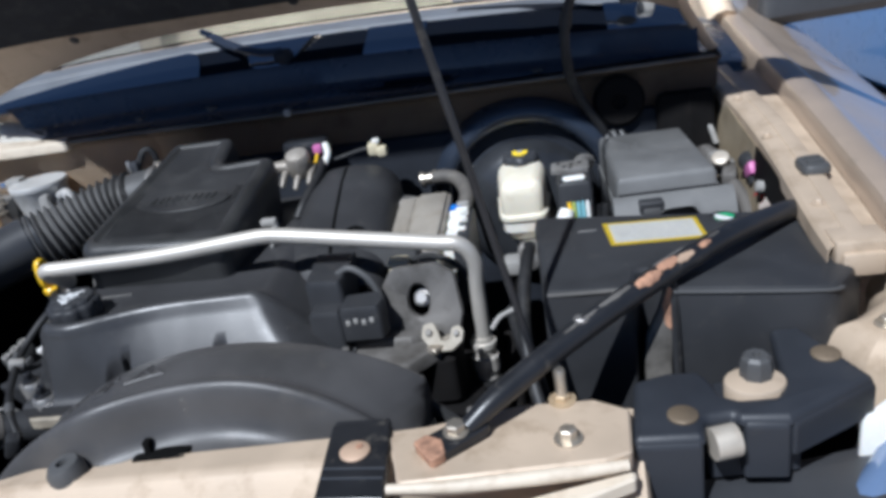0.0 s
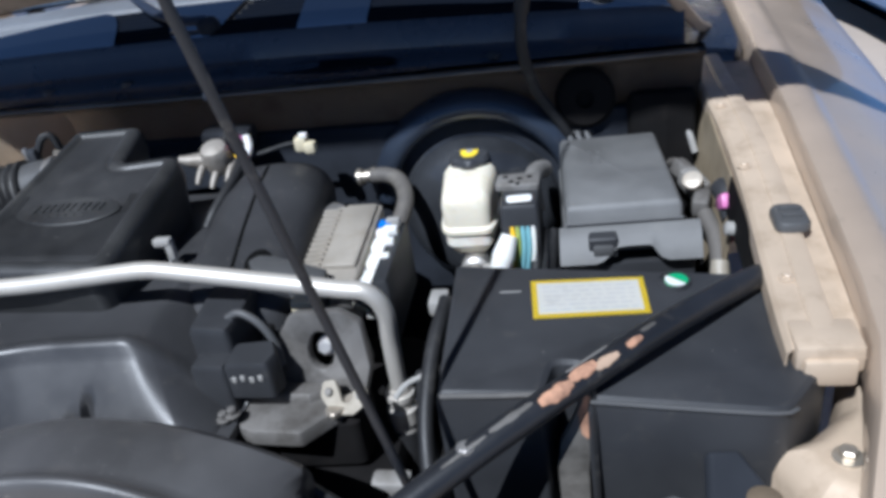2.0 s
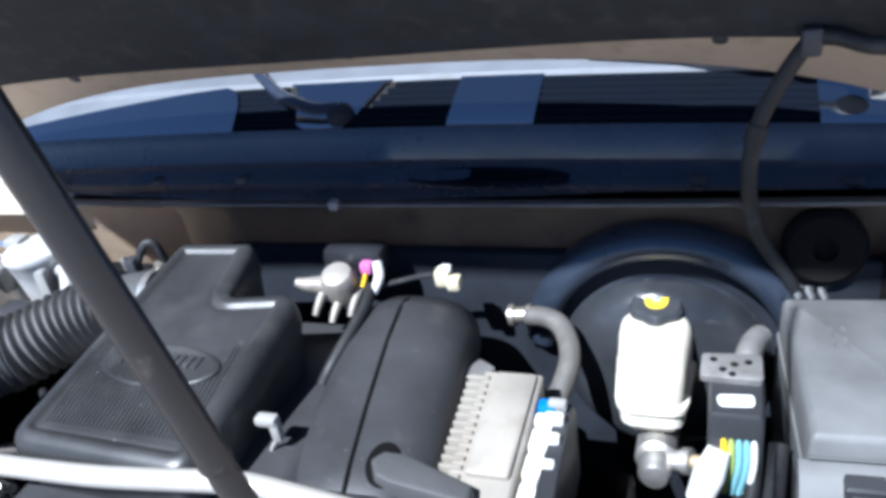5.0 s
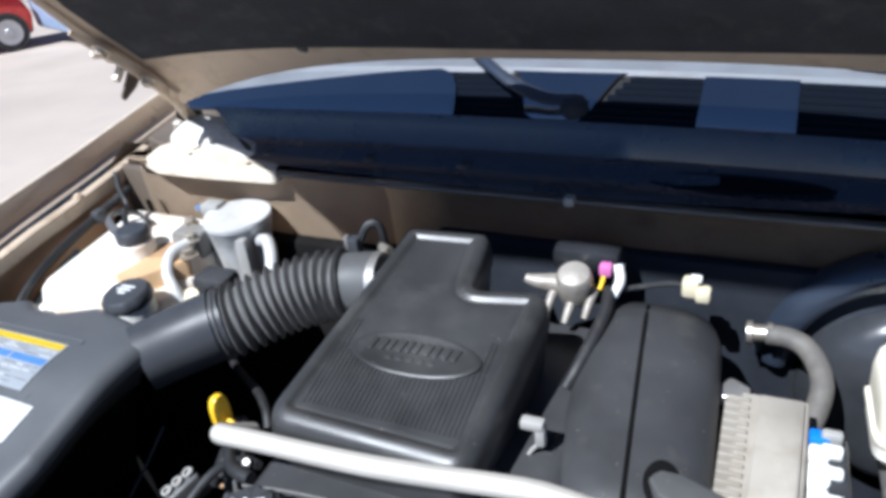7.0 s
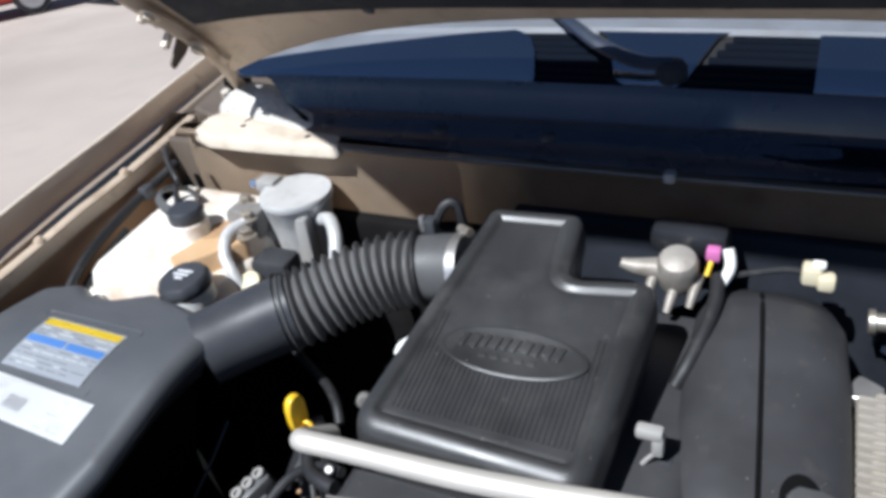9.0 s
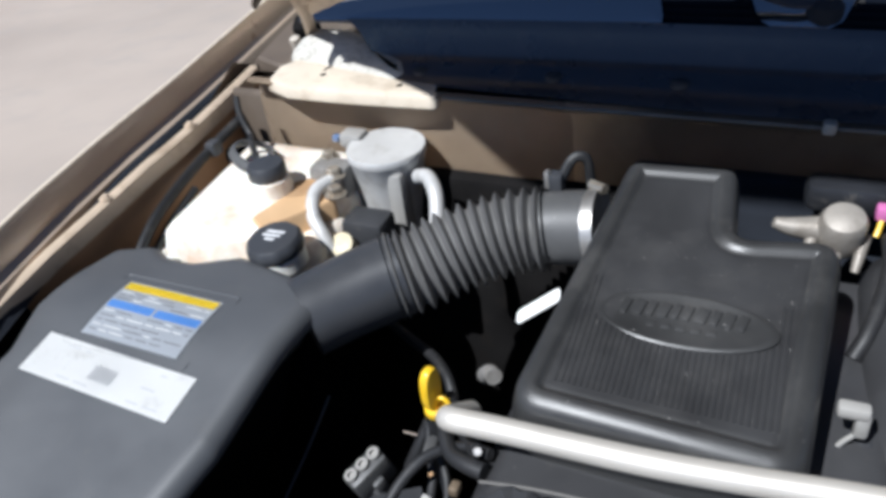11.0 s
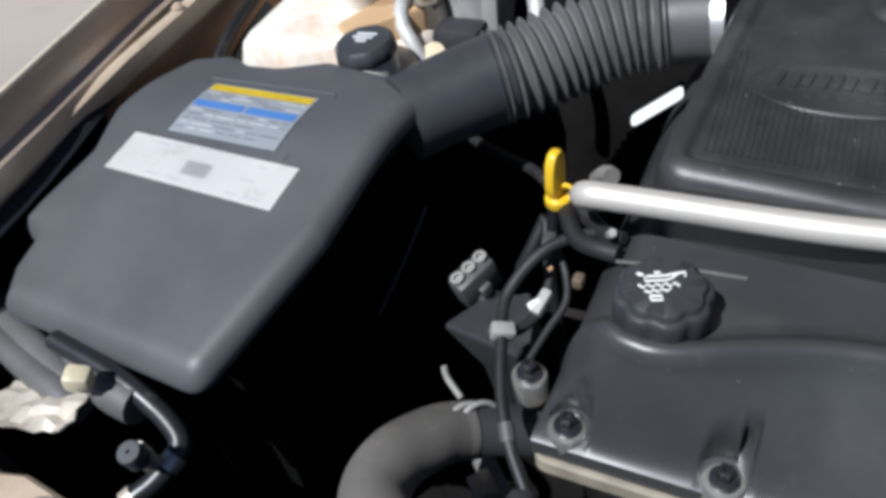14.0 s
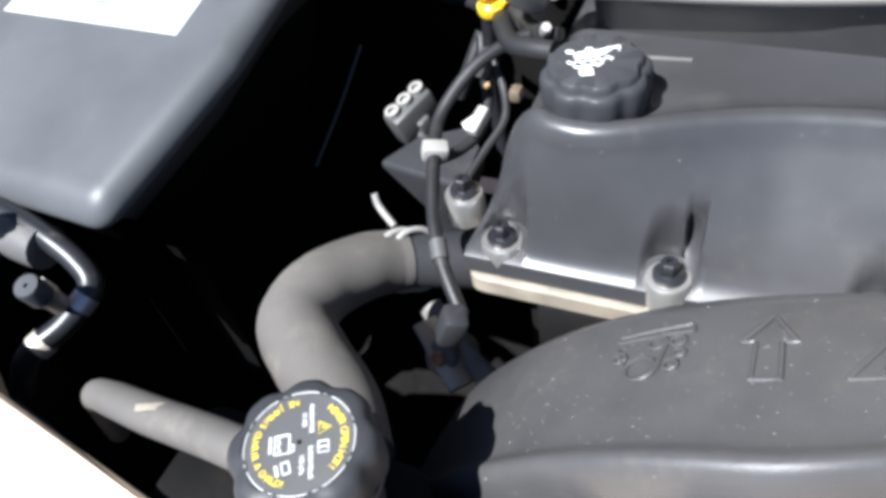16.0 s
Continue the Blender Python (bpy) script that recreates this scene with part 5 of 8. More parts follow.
FL = CM @ pose(0, 0, 0.0259, 0, 0, TURN_CAP)
lettering("print_line", "RADIATOR", 0.0027, FL @ pose(-0.0100, 0.0050, 0), M_PAPER, disc, 0.0001)
lettering("print_line", "15 PSI", 0.0027, FL @ pose(-0.0100, 0.0019, 0), M_PAPER, disc, 0.0001)
lettering("print_line", "RADIATEUR", 0.0027, FL @ pose(0.0098, 0.0048, 0), M_PAPER, disc, 0.0001)
lettering("print_line", "105 kPa", 0.0027, FL @ pose(0.0102, 0.0012, 0), M_PAPER, disc, 0.0001)


def flat_lines(name, lines, r, m, mat, parent):
    bm = bmesh.new()
    for line in lines:
        tube([m @ Vector((x, y, 0)) for x, y in line], r, 5, 1, bm)
    return part(name, bm, mat, parent)


flat_lines("warning_triangle", [[(-0.0078, 0.0082), (-0.0022, 0.0082), (-0.0050, 0.0132), (-0.0078, 0.0082)], [(-0.0050, 0.0093), (-0.0050, 0.0115)]], 0.0003, FL, M_YELLOW_PRINT, disc)
flat_lines("book_symbol", [[(0.0012, 0.0080), (0.0062, 0.0080), (0.0062, 0.0122), (0.0012, 0.0122), (0.0012, 0.0080)], [(0.0037, 0.0080), (0.0037, 0.0122)]], 0.0003, FL, M_PAPER, disc)
flat_lines("tank_symbol", [[(-0.0040, -0.0040), (0.0042, -0.0040), (0.0042, -0.0102), (-0.0040, -0.0102), (-0.0040, -0.0040)], [(0.001, -0.0040), (0.001, -0.0022), (0.0036, -0.0022), (0.0036, -0.0040)],
                           [(-0.0040, -0.0080), (-0.0024, -0.0088), (-0.0008, -0.0080), (0.0008, -0.0088), (0.0024, -0.0080), (0.0042, -0.0088)]], 0.0004, FL, M_PAPER, disc)
bm = box(-0.0042, 0.0034, -0.0126, -0.0116, 0, 0.0002, 0, FL)
box(0.0066, 0.0122, -0.0062, -0.0056, 0, 0.0002, 0, FL @ pose(0, 0, 0, 0, 0, 12), bm)
box(0.0066, 0.0122, -0.0092, -0.0086, 0, 0.0002, 0, FL @ pose(0, 0, 0, 0, 0, 12), bm)
box(0.0066, 0.0072, -0.0092, -0.0056, 0, 0.0002, 0, FL @ pose(0, 0, 0, 0, 0, 12), bm)
box(0.0116, 0.0122, -0.0092, -0.0056, 0, 0.0002, 0, FL @ pose(0, 0, 0, 0, 0, 12), bm)
box(0.0070, 0.0120, -0.0118, -0.0106, 0, 0.0002, 0, FL @ pose(0, 0, 0, 0, 0, 12), bm)
part("print_bars", bm, M_INK_GREY, disc)
part("vent_hole", turned([(0.0011, 0), (0.0011, 0.0003), (0.0, 0.0003)], CM @ pose(0.0, 0.0, 0.0257), 12), M_DARK, disc)


# ---- engine block under everything ----
engine = thing("engine", "near-black engine block deep in the bay", "engine")
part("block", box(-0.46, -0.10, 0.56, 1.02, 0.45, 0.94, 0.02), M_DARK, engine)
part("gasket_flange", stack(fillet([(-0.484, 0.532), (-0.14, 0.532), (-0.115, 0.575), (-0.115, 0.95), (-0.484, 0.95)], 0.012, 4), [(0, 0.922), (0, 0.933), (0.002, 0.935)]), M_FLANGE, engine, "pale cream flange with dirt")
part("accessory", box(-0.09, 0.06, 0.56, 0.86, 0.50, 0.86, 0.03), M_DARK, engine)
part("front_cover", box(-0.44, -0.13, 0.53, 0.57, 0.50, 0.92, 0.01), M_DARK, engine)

# ---- valve cover ----
vcover = thing("valve_cover", "black plastic engine cover with bolts along its edge", "engine cover")


def crest_y(x):
    base = float(np.interp(x, (-0.50, -0.475, -0.455, -0.435, -0.416, -0.40, -0.385, -0.37, -0.355, -0.335, -0.31, -0.28, -0.24, -0.20, -0.165, -0.14), (0.622, 0.594, 0.575, 0.565, 0.562, 0.565, 0.571, 0.578, 0.584, 0.591, 0.597, 0.601, 0.603, 0.605, 0.608, 0.615)))
    return base


rows = []
BOSS = [(-0.463, 0.550), (-0.360, 0.545), (-0.252, 0.545), (-0.165, 0.545)]
xs = list(np.linspace(-0.485, -0.440, 14)) + list(np.linspace(-0.435, -0.20, 30)) + list(np.linspace(-0.195, -0.158, 24))
xs = sorted(set([round(x, 4) for x in xs] + [round(b_[0] + k * 0.0022, 4) for b_ in BOSS for k in range(-9, 10)]))
bm = bmesh.new()
for x in xs:
    e = min(1.0, max(0.0, (x + 0.485) / 0.045))
    q = max(0.0, x + 0.200)
    fall = q * q / 0.048 if q < 0.024 else (q - 0.012)          # the end slopes away from a tight corner
    top_z = 0.950 + 0.088 * math.sin(e * math.pi / 2) ** 0.8 - 3.2 * fall
    top_z = max(top_z, 0.9525)
    c = crest_y(x)
    low = 0.536
    row = [(x, low, 0.936), (x, low + 0.001, 0.948), (x, low + 0.006, 0.951)]
    for t in (0.06, 0.15, 0.25, 0.35, 0.45, 0.55, 0.65, 0.75, 0.84, 0.92):
        y = low + 0.008 + (c - low - 0.008) * t
        z = 0.951 + (top_z - 0.957) * (t ** 0.92)
        row.append((x, y, z))
    row += [(x, c - 0.001, top_z - 0.0045), (x, c + 0.0012, top_z - 0.0017), (x, c + 0.0040, top_z + 0.0002), (x, c + 0.0070, top_z + 0.0008), (x, c + 0.0100, top_z + 0.0000), (x, c + 0.0135, top_z - 0.0022), (x, c + 0.018, top_z - 0.0058), (x, c + 0.024, top_z - 0.0080), (x, c + 0.032, top_z - 0.0085), (x, 0.70, top_z - 0.006), (x, 0.80, top_z - 0.003), (x, 0.95, top_z - 0.003)]
    for bx, by in BOSS:                            # the cover is cut back round each bolt
        if abs(x - bx) < 0.0165:
            back = by + math.sqrt(0.0165 ** 2 - (x - bx) ** 2)
            row = row[:3] + [(x, max(y, back), z) if z < 1.012 else (x, y, z) for _, y, z in row[3:]]
        if abs(x - bx - 0.010) < 0.0042 and bx > -0.45:       # and a narrow slot runs up the face above it
            row = row[:4] + [(x, y + 0.011 * max(0.0, math.sin((z - 0.955) / 0.036 * math.pi)) ** 0.5, z) if 0.955 < z < 0.991 else (x, y, z) for _, y, z in row[4:]]
    lean = 0.055 * min(1.0, max(0.0, (x + 0.255) / 0.07))      # the end leans out towards its foot
    row = [(px + lean * max(0.0, 1 - (pz - 0.951) / 0.088) if pz > 0.951 else px + lean, py, pz) for px, py, pz in row]
    rows.append([bm.verts.new(p) for p in row])
for a, b in zip(rows, rows[1:]):
    for i in range(len(a) - 1):
        bm.faces.new((a[i], b[i], b[i + 1], a[i + 1]))
bm.faces.new(rows[0])
bm.faces.new(list(reversed(rows[-1])))
bmesh.ops.recalc_face_normals(bm, faces=bm.faces)
part("cover_shell", bm, M_VCOVER, vcover, sharp=50)
# a pale bead paints the light on the step of the cover
part("seam", tube([(-0.457, 0.641, 1.0312), (-0.418, 0.647, 1.0312), (-0.372, 0.650, 1.0314)], 0.0014, 8, 5), M_SEAM, vcover, "pale bead painted as the light along the seam")
for x, y in BOSS + [(-0.503, 0.585)]:
    boss = part("bolt_boss", turned([(0.0135, 0.934), (0.0135, 0.9545), (0.0125, 0.9560), (0.0105, 0.9562)], pose(x, y, 0), 24), M_ALU, vcover, "bare metal collar")
    part("collar", turned([(0.0095, 0.955), (0.0095, 0.959), (0.0070, 0.960)], pose(x, y, 0), 20), M_BLACK_METAL, boss)
    part("bolt_head", turned([(0.0055, 0.958), (0.0055, 0.968), (0.0045, 0.969), (0.002, 0.969), (0.002, 0.966), (0, 0.966)], pose(x, y, 0), 6), M_BLACK_METAL, boss, sharp=20)
oil = thing("oil_filler_cap", "black fluted oil filler cap with a white oil can symbol", "oil cap")
OM = pose(-0.417, 0.601, 1.030, 3, 0, 0)
part("cap_body", turned([(0.0295, -0.004), (0.0305, 0.004), (0.0312, 0.006), (0.0314, 0.019), (0.0306, 0.0222), (0.0290, 0.0236), (0.0268, 0.0240), (0.0260, 0.0272), (0.0250, 0.0284), (0.0, 0.0286)], OM, 120, flutes=8, depth=0.085), M_PLASTIC, oil, sharp=50)
OF = OM @ pose(0.0, 0.0, 0.0286, 0, 0, 24)
flat_lines("oil_can_symbol", [[(-0.0145, 0.0118), (-0.0105, 0.0105)], [(-0.0140, 0.0110), (-0.0110, 0.0098)], [(-0.0040, 0.0112), (0.0000, 0.0108)], [(-0.0090, 0.0085), (0.0035, 0.0078), (0.0080, 0.0088), (0.0150, 0.0092), (0.0140, 0.0055)],
                              [(-0.0100, 0.0085), (-0.0105, 0.0048), (0.0020, 0.0040), (0.0060, 0.0052), (0.0100, 0.0085)]], 0.0008, OF, M_PAPER, oil)
flat_lines("wave_symbol", [[(-0.0150 + 0.0027 * k, 0.0006 + 0.0014 * (-1) ** k - 0.0001 * k) for k in range(10)], [(-0.0120 + 0.0026 * k, -0.0042 + 0.0010 * (-1) ** k) for k in range(7)]], 0.0008, OF, M_PAPER, oil)
flat_lines("thermometer_symbol", [[(-0.0095, -0.0080), (-0.0030, -0.0085), (-0.0030, -0.0120), (-0.0095, -0.0115), (-0.0095, -0.0080)]], 0.0009, OF, M_PAPER, oil)

# ---- silver pipe over the engine ----
pipe = thing("aluminium_pipe", "bright aluminium refrigerant pipe bent across the engine", "pipe")
PP = [(-0.486, 0.700, 1.035), (-0.489, 0.672, 1.058), (-0.481, 0.659, 1.071), (-0.445, 0.660, 1.0715), (-0.33, 0.661, 1.0745), (-0.215, 0.666, 1.0825), (-0.190, 0.667, 1.0835), (-0.165, 0.668, 1.081), (-0.08, 0.667, 1.068), (0.015, 0.666, 1.053), (0.046, 0.666, 1.047), (0.060, 0.668, 1.022), (0.058, 0.672, 0.98), (0.056, 0.676, 0.905)]
part("pipe", tube(PP, 0.0096, 18, 7), M_PIPE, pipe)
FIT = [(0.0125, 0.0), (0.0125, 0.006), (0.0165, 0.007), (0.0165, 0.014), (0.0135, 0.016), (0.0135, 0.026), (0.0175, 0.028), (0.0175, 0.046), (0.0150, 0.048), (0.0150, 0.060), (0.0105, 0.062)]
part("fitting", turned([(r, -z) for r, z in FIT], pose(0.055, 0.677, 0.915), 20), M_PIPE, pipe, "stepped aluminium pipe fitting")
part("lower_hose", tube([(0.055, 0.677, 0.855), (0.055, 0.672, 0.81), (0.045, 0.66, 0.70)], 0.0175, 14, 5), M_RUBBER, pipe)
ear = thing("pipe_clamp", "steel pipe clamp with an ear, beside the aluminium pipe", "clamp")
bm = stack(fillet([(-0.004, 0.604), (0.008, 0.594), (0.030, 0.622), (0.020, 0.632)], 0.004, 4), [(0, 0.942), (0, 0.947), (0.001, 0.948)])
part("plate", bm, M_STEEL, ear)
EM = facing((0.014, 0.616, 0.950), (-0.1, -0.75, 0.65), (0, 0.6, 0.8)) @ Matrix.Diagonal((0.78, 0.85, 1, 1))
ew = fillet([(-0.030, 0.004), (-0.027, 0.022), (-0.010, 0.024), (-0.003, 0.010), (0.002, -0.004), (0.014, -0.002), (0.018, 0.014), (0.030, 0.018), (0.037, 0.008), (0.034, -0.006), (0.018, -0.018), (-0.004, -0.018), (-0.020, -0.008)], 0.006, 4)
ewp = part("strap", stack(ew, [(0, 0), (0, 0.004), (0.0008, 0.005)], m=EM), M_TAN, ear, "dull cream zinc strap with two lobes")
for u, v, r in ((-0.017, 0.009, 0.0055), (0.026, 0.005, 0.0045)):
    part("lobe_bolt", turned([(r, 0.0045), (r, 0.0075), (r * 0.7, 0.009), (0, 0.009)], EM @ pose(u, v, 0), 14), M_CAST, ewp)

# ---- cast bracket and accessory between the cover and the battery ----
lift = thing("accessory_bracket", "dirty grey cast bracket with an oval hole and a bolt", "bracket")
HX, HZ = -0.012, 0.985                              # middle of the oval hole
LEAN = Matrix.Translation((HX, 0.652, HZ)) @ pose(0, 0, 0, 74, 0, 0)
outer = fillet([(-0.046, -0.062), (0.040, -0.062), (0.052, -0.020), (0.046, 0.030), (0.024, 0.044), (-0.030, 0.042), (-0.044, 0.020)], 0.012, 6)
hole = [Vector((0.0135 * math.cos(a), 0.021 * math.sin(a))) for a in np.linspace(-math.pi, math.pi, len(outer), endpoint=False)]
start = min(range(len(outer)), key=lambda k: (math.atan2(outer[k].y, outer[k].x) + math.pi) % (2 * math.pi))
ring = list(outer[start:]) + list(outer[:start])
rings = [[LEAN @ Vector((p.x, p.y, z)) for p in pts] for pts, z in ((hole, -0.012), (ring, -0.012), (ring, -0.002), ([p * 0.97 for p in ring], 0.0), ([p * 1.12 for p in hole], 0.0), (hole, -0.002), (hole, -0.012))]
part("plate", rings_bm(rings, caps=False), M_CAST_DIRTY, lift, "greasy grey plate with an oval hole", sharp=50)
bolt("bolt", (HX + 0.002, 0.668, HZ - 0.004), 0.0085, M_ALU, lift, 0.010, (0, -0.9, 0.4), washer=1.3, label="bright bolt seen through the hole")
part("ramp", stack(fillet([(-0.113, 0.592), (-0.074, 0.575), (-0.021, 0.572), (0.014, 0.612), (0.014, 0.634), (-0.060, 0.650), (-0.113, 0.640)], 0.008, 4), [(0.004, 0.924), (0, 0.928), (0, 0.938), (0.002, 0.943), (0.006, 0.945)]), M_CAST_DIRTY, lift, "dirty grey cast foot")
part("ramp_step", stack(fillet([(-0.106, 0.617), (-0.022, 0.617), (0.004, 0.634), (-0.060, 0.649), (-0.108, 0.640)], 0.006, 4), [(0, 0.944), (0.001, 0.951), (0.004, 0.954)]), M_CAST_DIRTY, lift)
part("foot", stack(fillet([(-0.070, 0.600), (0.028, 0.606), (0.035, 0.660), (-0.062, 0.660)], 0.012, 4), [(0, 0.87), (0, 0.925), (0.006, 0.932)]), M_DARK, lift)
alt = thing("alternator", "dark alternator body below the bracket", "alternator")
part("body", turned([(0.055, 0), (0.065, 0.01), (0.065, 0.09), (0.055, 0.10)], facing((-0.02, 0.545, 0.86), (0, 1, 0)), 28), M_DARK, alt)
part("pulley", turned([(0.030, 0), (0.030, 0.02), (0.012, 0.022)], facing((-0.02, 0.545, 0.86), (0, -1, 0)), 24), M_STEEL, alt)

coil = thing("ignition_cover", "black plastic ignition cover beside the engine cover", "cover")
part("body", stack(fillet([(-0.142, 0.632), (-0.096, 0.626), (-0.092, 0.668), (-0.094, 0.72), (-0.150, 0.72)], 0.007, 4), [(0, 0.94), (0, 1.024), (0.003, 1.031), (0.006, 1.032)]), M_PLASTIC, coil)
part("step", stack(fillet([(-0.136, 0.604), (-0.096, 0.600), (-0.094, 0.630), (-0.136, 0.634)], 0.006, 4), [(0, 0.94), (0, 0.998), (0.003, 1.004), (0.006, 1.005)]), M_PLASTIC, coil)
part("connector", stack(fillet([(-0.098, 0.602), (-0.050, 0.602), (-0.045, 0.622), (-0.056, 0.645), (-0.098, 0.640)], 0.006, 3), [(0, 0.966), (0, 1.002), (0.003, 1.008)]), M_PLASTIC, coil)
for k in range(4):
    part("socket", box(-0.091 + 0.0095 * k, -0.0855 + 0.0095 * k, 0.6005, 0.604, 0.986 + 0.002 * (k % 2), 0.993 + 0.002 * (k % 2), 0.001), M_GREYPL, coil, "pale socket")
part("hose", tube([(-0.105, 0.653, 1.030), (-0.088, 0.651, 1.037), (-0.068, 0.648, 1.024), (-0.056, 0.645, 1.000), (-0.053, 0.640, 0.978)], 0.0044, 10, 6), M_PLASTIC_GREY, coil, "thin grey hose")
for p in ((-0.104, 0.586, 0.952), (-0.094, 0.588, 0.956)):
    bolt("bolt", p, 0.005, M_CAST_DIRTY, coil, 0.008)
wires = thing("engine_harness", "black engine wiring with cream plugs", "wiring")
part("loom", tube([(-0.03, 0.69, 1.0), (0.0, 0.685, 1.012), (0.025, 0.675, 0.995), (0.035, 0.665, 0.965)], 0.005, 8, 6), M_RUBBER, wires)
part("loom", tube([(-0.045, 0.71, 1.0), (-0.01, 0.715, 1.015), (0.028, 0.705, 1.008), (0.05, 0.70, 0.98)], 0.004, 8, 6), M_RUBBER, wires)
part("plug", box(-0.052, -0.026, 0.690, 0.712, 1.000, 1.022, 0.004), M_CREAM, wires, "cream plug")
part("plug", box(0.012, 0.032, 0.715, 0.728, 0.990, 1.0, 0.003), M_CREAM, wires, "cream plug")

# ---- intake manifold cover ----
manifold = thing("intake_manifold", "black barrel-shaped intake manifold with a dark seam", "manifold")
st = [(0.990, -0.160, 0.030, 1.010, 0.020), (0.984, -0.148, 0.055, 1.040, 0.045), (0.972, -0.140, 0.064, 1.060, 0.070), (0.940, -0.139, 0.068, 1.072, 0.10), (0.88, -0.137, 0.070, 1.068, 0.11), (0.80, -0.134, 0.071, 1.052, 0.11), (0.74, -0.131, 0.071, 1.036, 0.105),
      (0.710, -0.130, 0.069, 1.024, 0.09), (0.694, -0.129, 0.064, 1.010, 0.07), (0.688, -0.129, 0.050, 0.985, 0.045)]
rings = []
for y, x, w, z, h in st:
    ring = []
    for k in range(30):
        a = 2 * math.pi * k / 30
        cx, cz = math.cos(a), math.sin(a)
        px = w * math.copysign(abs(cx) ** 0.75, cx)
        pz = (0.045 if cz > 0 else h) * math.copysign(abs(cz) ** 0.85, cz)
        ring.append(Vector((x + px, y, z - 0.040 + pz)))
    rings.append(ring)
part("barrel", rings_bm(rings), M_MANIFOLD, manifold, sharp=60)


def on_barrel(x, y, lift_=0.0):
    ys = [s[0] for s in reversed(st)]
    c, w, z = (float(np.interp(y, ys, [s[i] for s in reversed(st)])) for i in (1, 2, 3))
    u = max(-0.999, min(0.999, (x - c) / w))
    ca = abs(u) ** (1 / 0.75)
    sa = math.sqrt(max(0.0, 1 - ca * ca))
    return Vector((x, y, z - 0.040 + 0.045 * sa ** 0.85 + lift_))


part("seam", tube([on_barrel(-0.150 + 0.022 * (0.97 - y) / 0.27, y, -0.0010) for y in np.linspace(0.975, 0.694, 14)], 0.0026, 8, 2), M_DEEP, manifold, "dark seam groove")
part("edge_clip", box(-0.208, -0.196, 0.755, 0.785, 1.0, 1.035, 0.003), M_PLASTIC, manifold)
part("runner", stack(fillet([(-0.114, 0.744), (-0.104, 0.728), (-0.088, 0.724), (-0.018, 0.722), (-0.021, 0.745), (-0.088, 0.762), (-0.106, 0.760)], 0.005, 4), [(0, 0.97, 1), (0, 1.038), (0.002, 1.044), (0.005, 1.0455)], lambda x, y: -0.17 * (x + 0.11)), M_PLASTIC_GREY, manifold, "grey-black runner bar")
bm = bmesh.new()
rows = []
for t in np.linspace(0, 2 * math.pi, 25):          # a black patch on the barrel paints the shade of a recess round the runner's end
    rows.append([bm.verts.new(on_barrel(-0.101 + 0.016 * f * math.cos(t), 0.745 + 0.021 * f * math.sin(t), 0.0006)) for f in (0.05, 0.4, 0.7, 1.0)])
for a, b in zip(rows, rows[1:]):
    for i in range(3):
        bm.faces.new((a[i], b[i], b[i + 1], a[i + 1]))
part("runner_dark_patch", bm, M_DEEP, manifold, "black patch painted as a recess")
part("front_pocket", box(-0.165, -0.075, 0.689, 0.715, 0.93, 0.995, 0.006), M_DARK, manifold)
rng = random.Random(3)
bm = bmesh.new()
for i in range(16):                                # grains of pale grit on the black plastic
    y = rng.uniform(0.71, 0.95)
    p = on_barrel(-0.135 + rng.uniform(-0.05, 0.05), y, 0.0003)
    bmesh.ops.create_icosphere(bm, subdivisions=1, radius=rng.uniform(0.0003, 0.0005), matrix=Matrix.Translation(p))
tagged(part("grit", bm, M_TAN, manifold), kind="stuff")

# sensors behind the manifold
sensor = thing("pressure_valve", "dusty grey metal valve with cream plugs behind the manifold", "valve")
part("body", turned([(0.019, 0), (0.020, 0.004), (0.020, 0.030), (0.017, 0.036), (0.010, 0.039), (0, 0.040)], facing((-0.228, 0.966, 1.068), (0.0, -0.35, 1)), 24), M_VALVE, sensor)
part("arm", tube([(-0.284, 0.958, 1.086), (-0.268, 0.960, 1.082), (-0.240, 0.965, 1.080)], [0.005, 0.009, 0.013], 12, 4), M_VALVE, sensor)
for x, y, z in ((-0.250, 0.945, 1.067), (-0.228, 0.940, 1.062), (-0.208, 0.948, 1.066)):
    part("terminal", tube([(x, y + 0.018, z + 0.012), (x - 0.003, y, z), (x - 0.005, y - 0.010, z - 0.010)], [0.0058, 0.0050, 0.0036], 10, 4), M_VALVE, sensor)
part("cap", box(-0.262, -0.185, 0.985, 1.02, 1.082, 1.112, 0.010), M_BLACK_METAL, sensor, "dark cap")
plug = thing("sensor_plug", "pink and white wire plug behind the manifold", "plug")
part("pink_shell", box(-0.204, -0.190, 0.965, 0.978, 1.094, 1.108, 0.003), M_PINK, plug, "pink plug shell")
part("yellow_wire", tube([(-0.198, 0.968, 1.096), (-0.1995, 0.962, 1.088), (-0.201, 0.958, 1.083)], 0.0024, 8, 4), M_YELLOW, plug)
part("white_sleeve", tube([(-0.184, 0.972, 1.108), (-0.180, 0.962, 1.094), (-0.186, 0.952, 1.080)], 0.0055, 8, 4), M_WHITE, plug)
part("conduit", tube([(-0.190, 0.958, 1.084), (-0.188, 0.93, 1.076), (-0.193, 0.895, 1.065), (-0.202, 0.862, 1.050), (-0.210, 0.848, 1.035)], 0.0072, 12, 6), M_RUBBER, plug, "black corrugated conduit")
part("cross_wire", tube([(-0.182, 0.966, 1.080), (-0.160, 0.972, 1.084), (-0.130, 0.976, 1.090), (-0.112, 0.976, 1.090)], 0.0032, 8, 5), M_RUBBER, plug)
yplug = thing("cream_plug", "yellowed cream wire plug on the manifold", "plug")
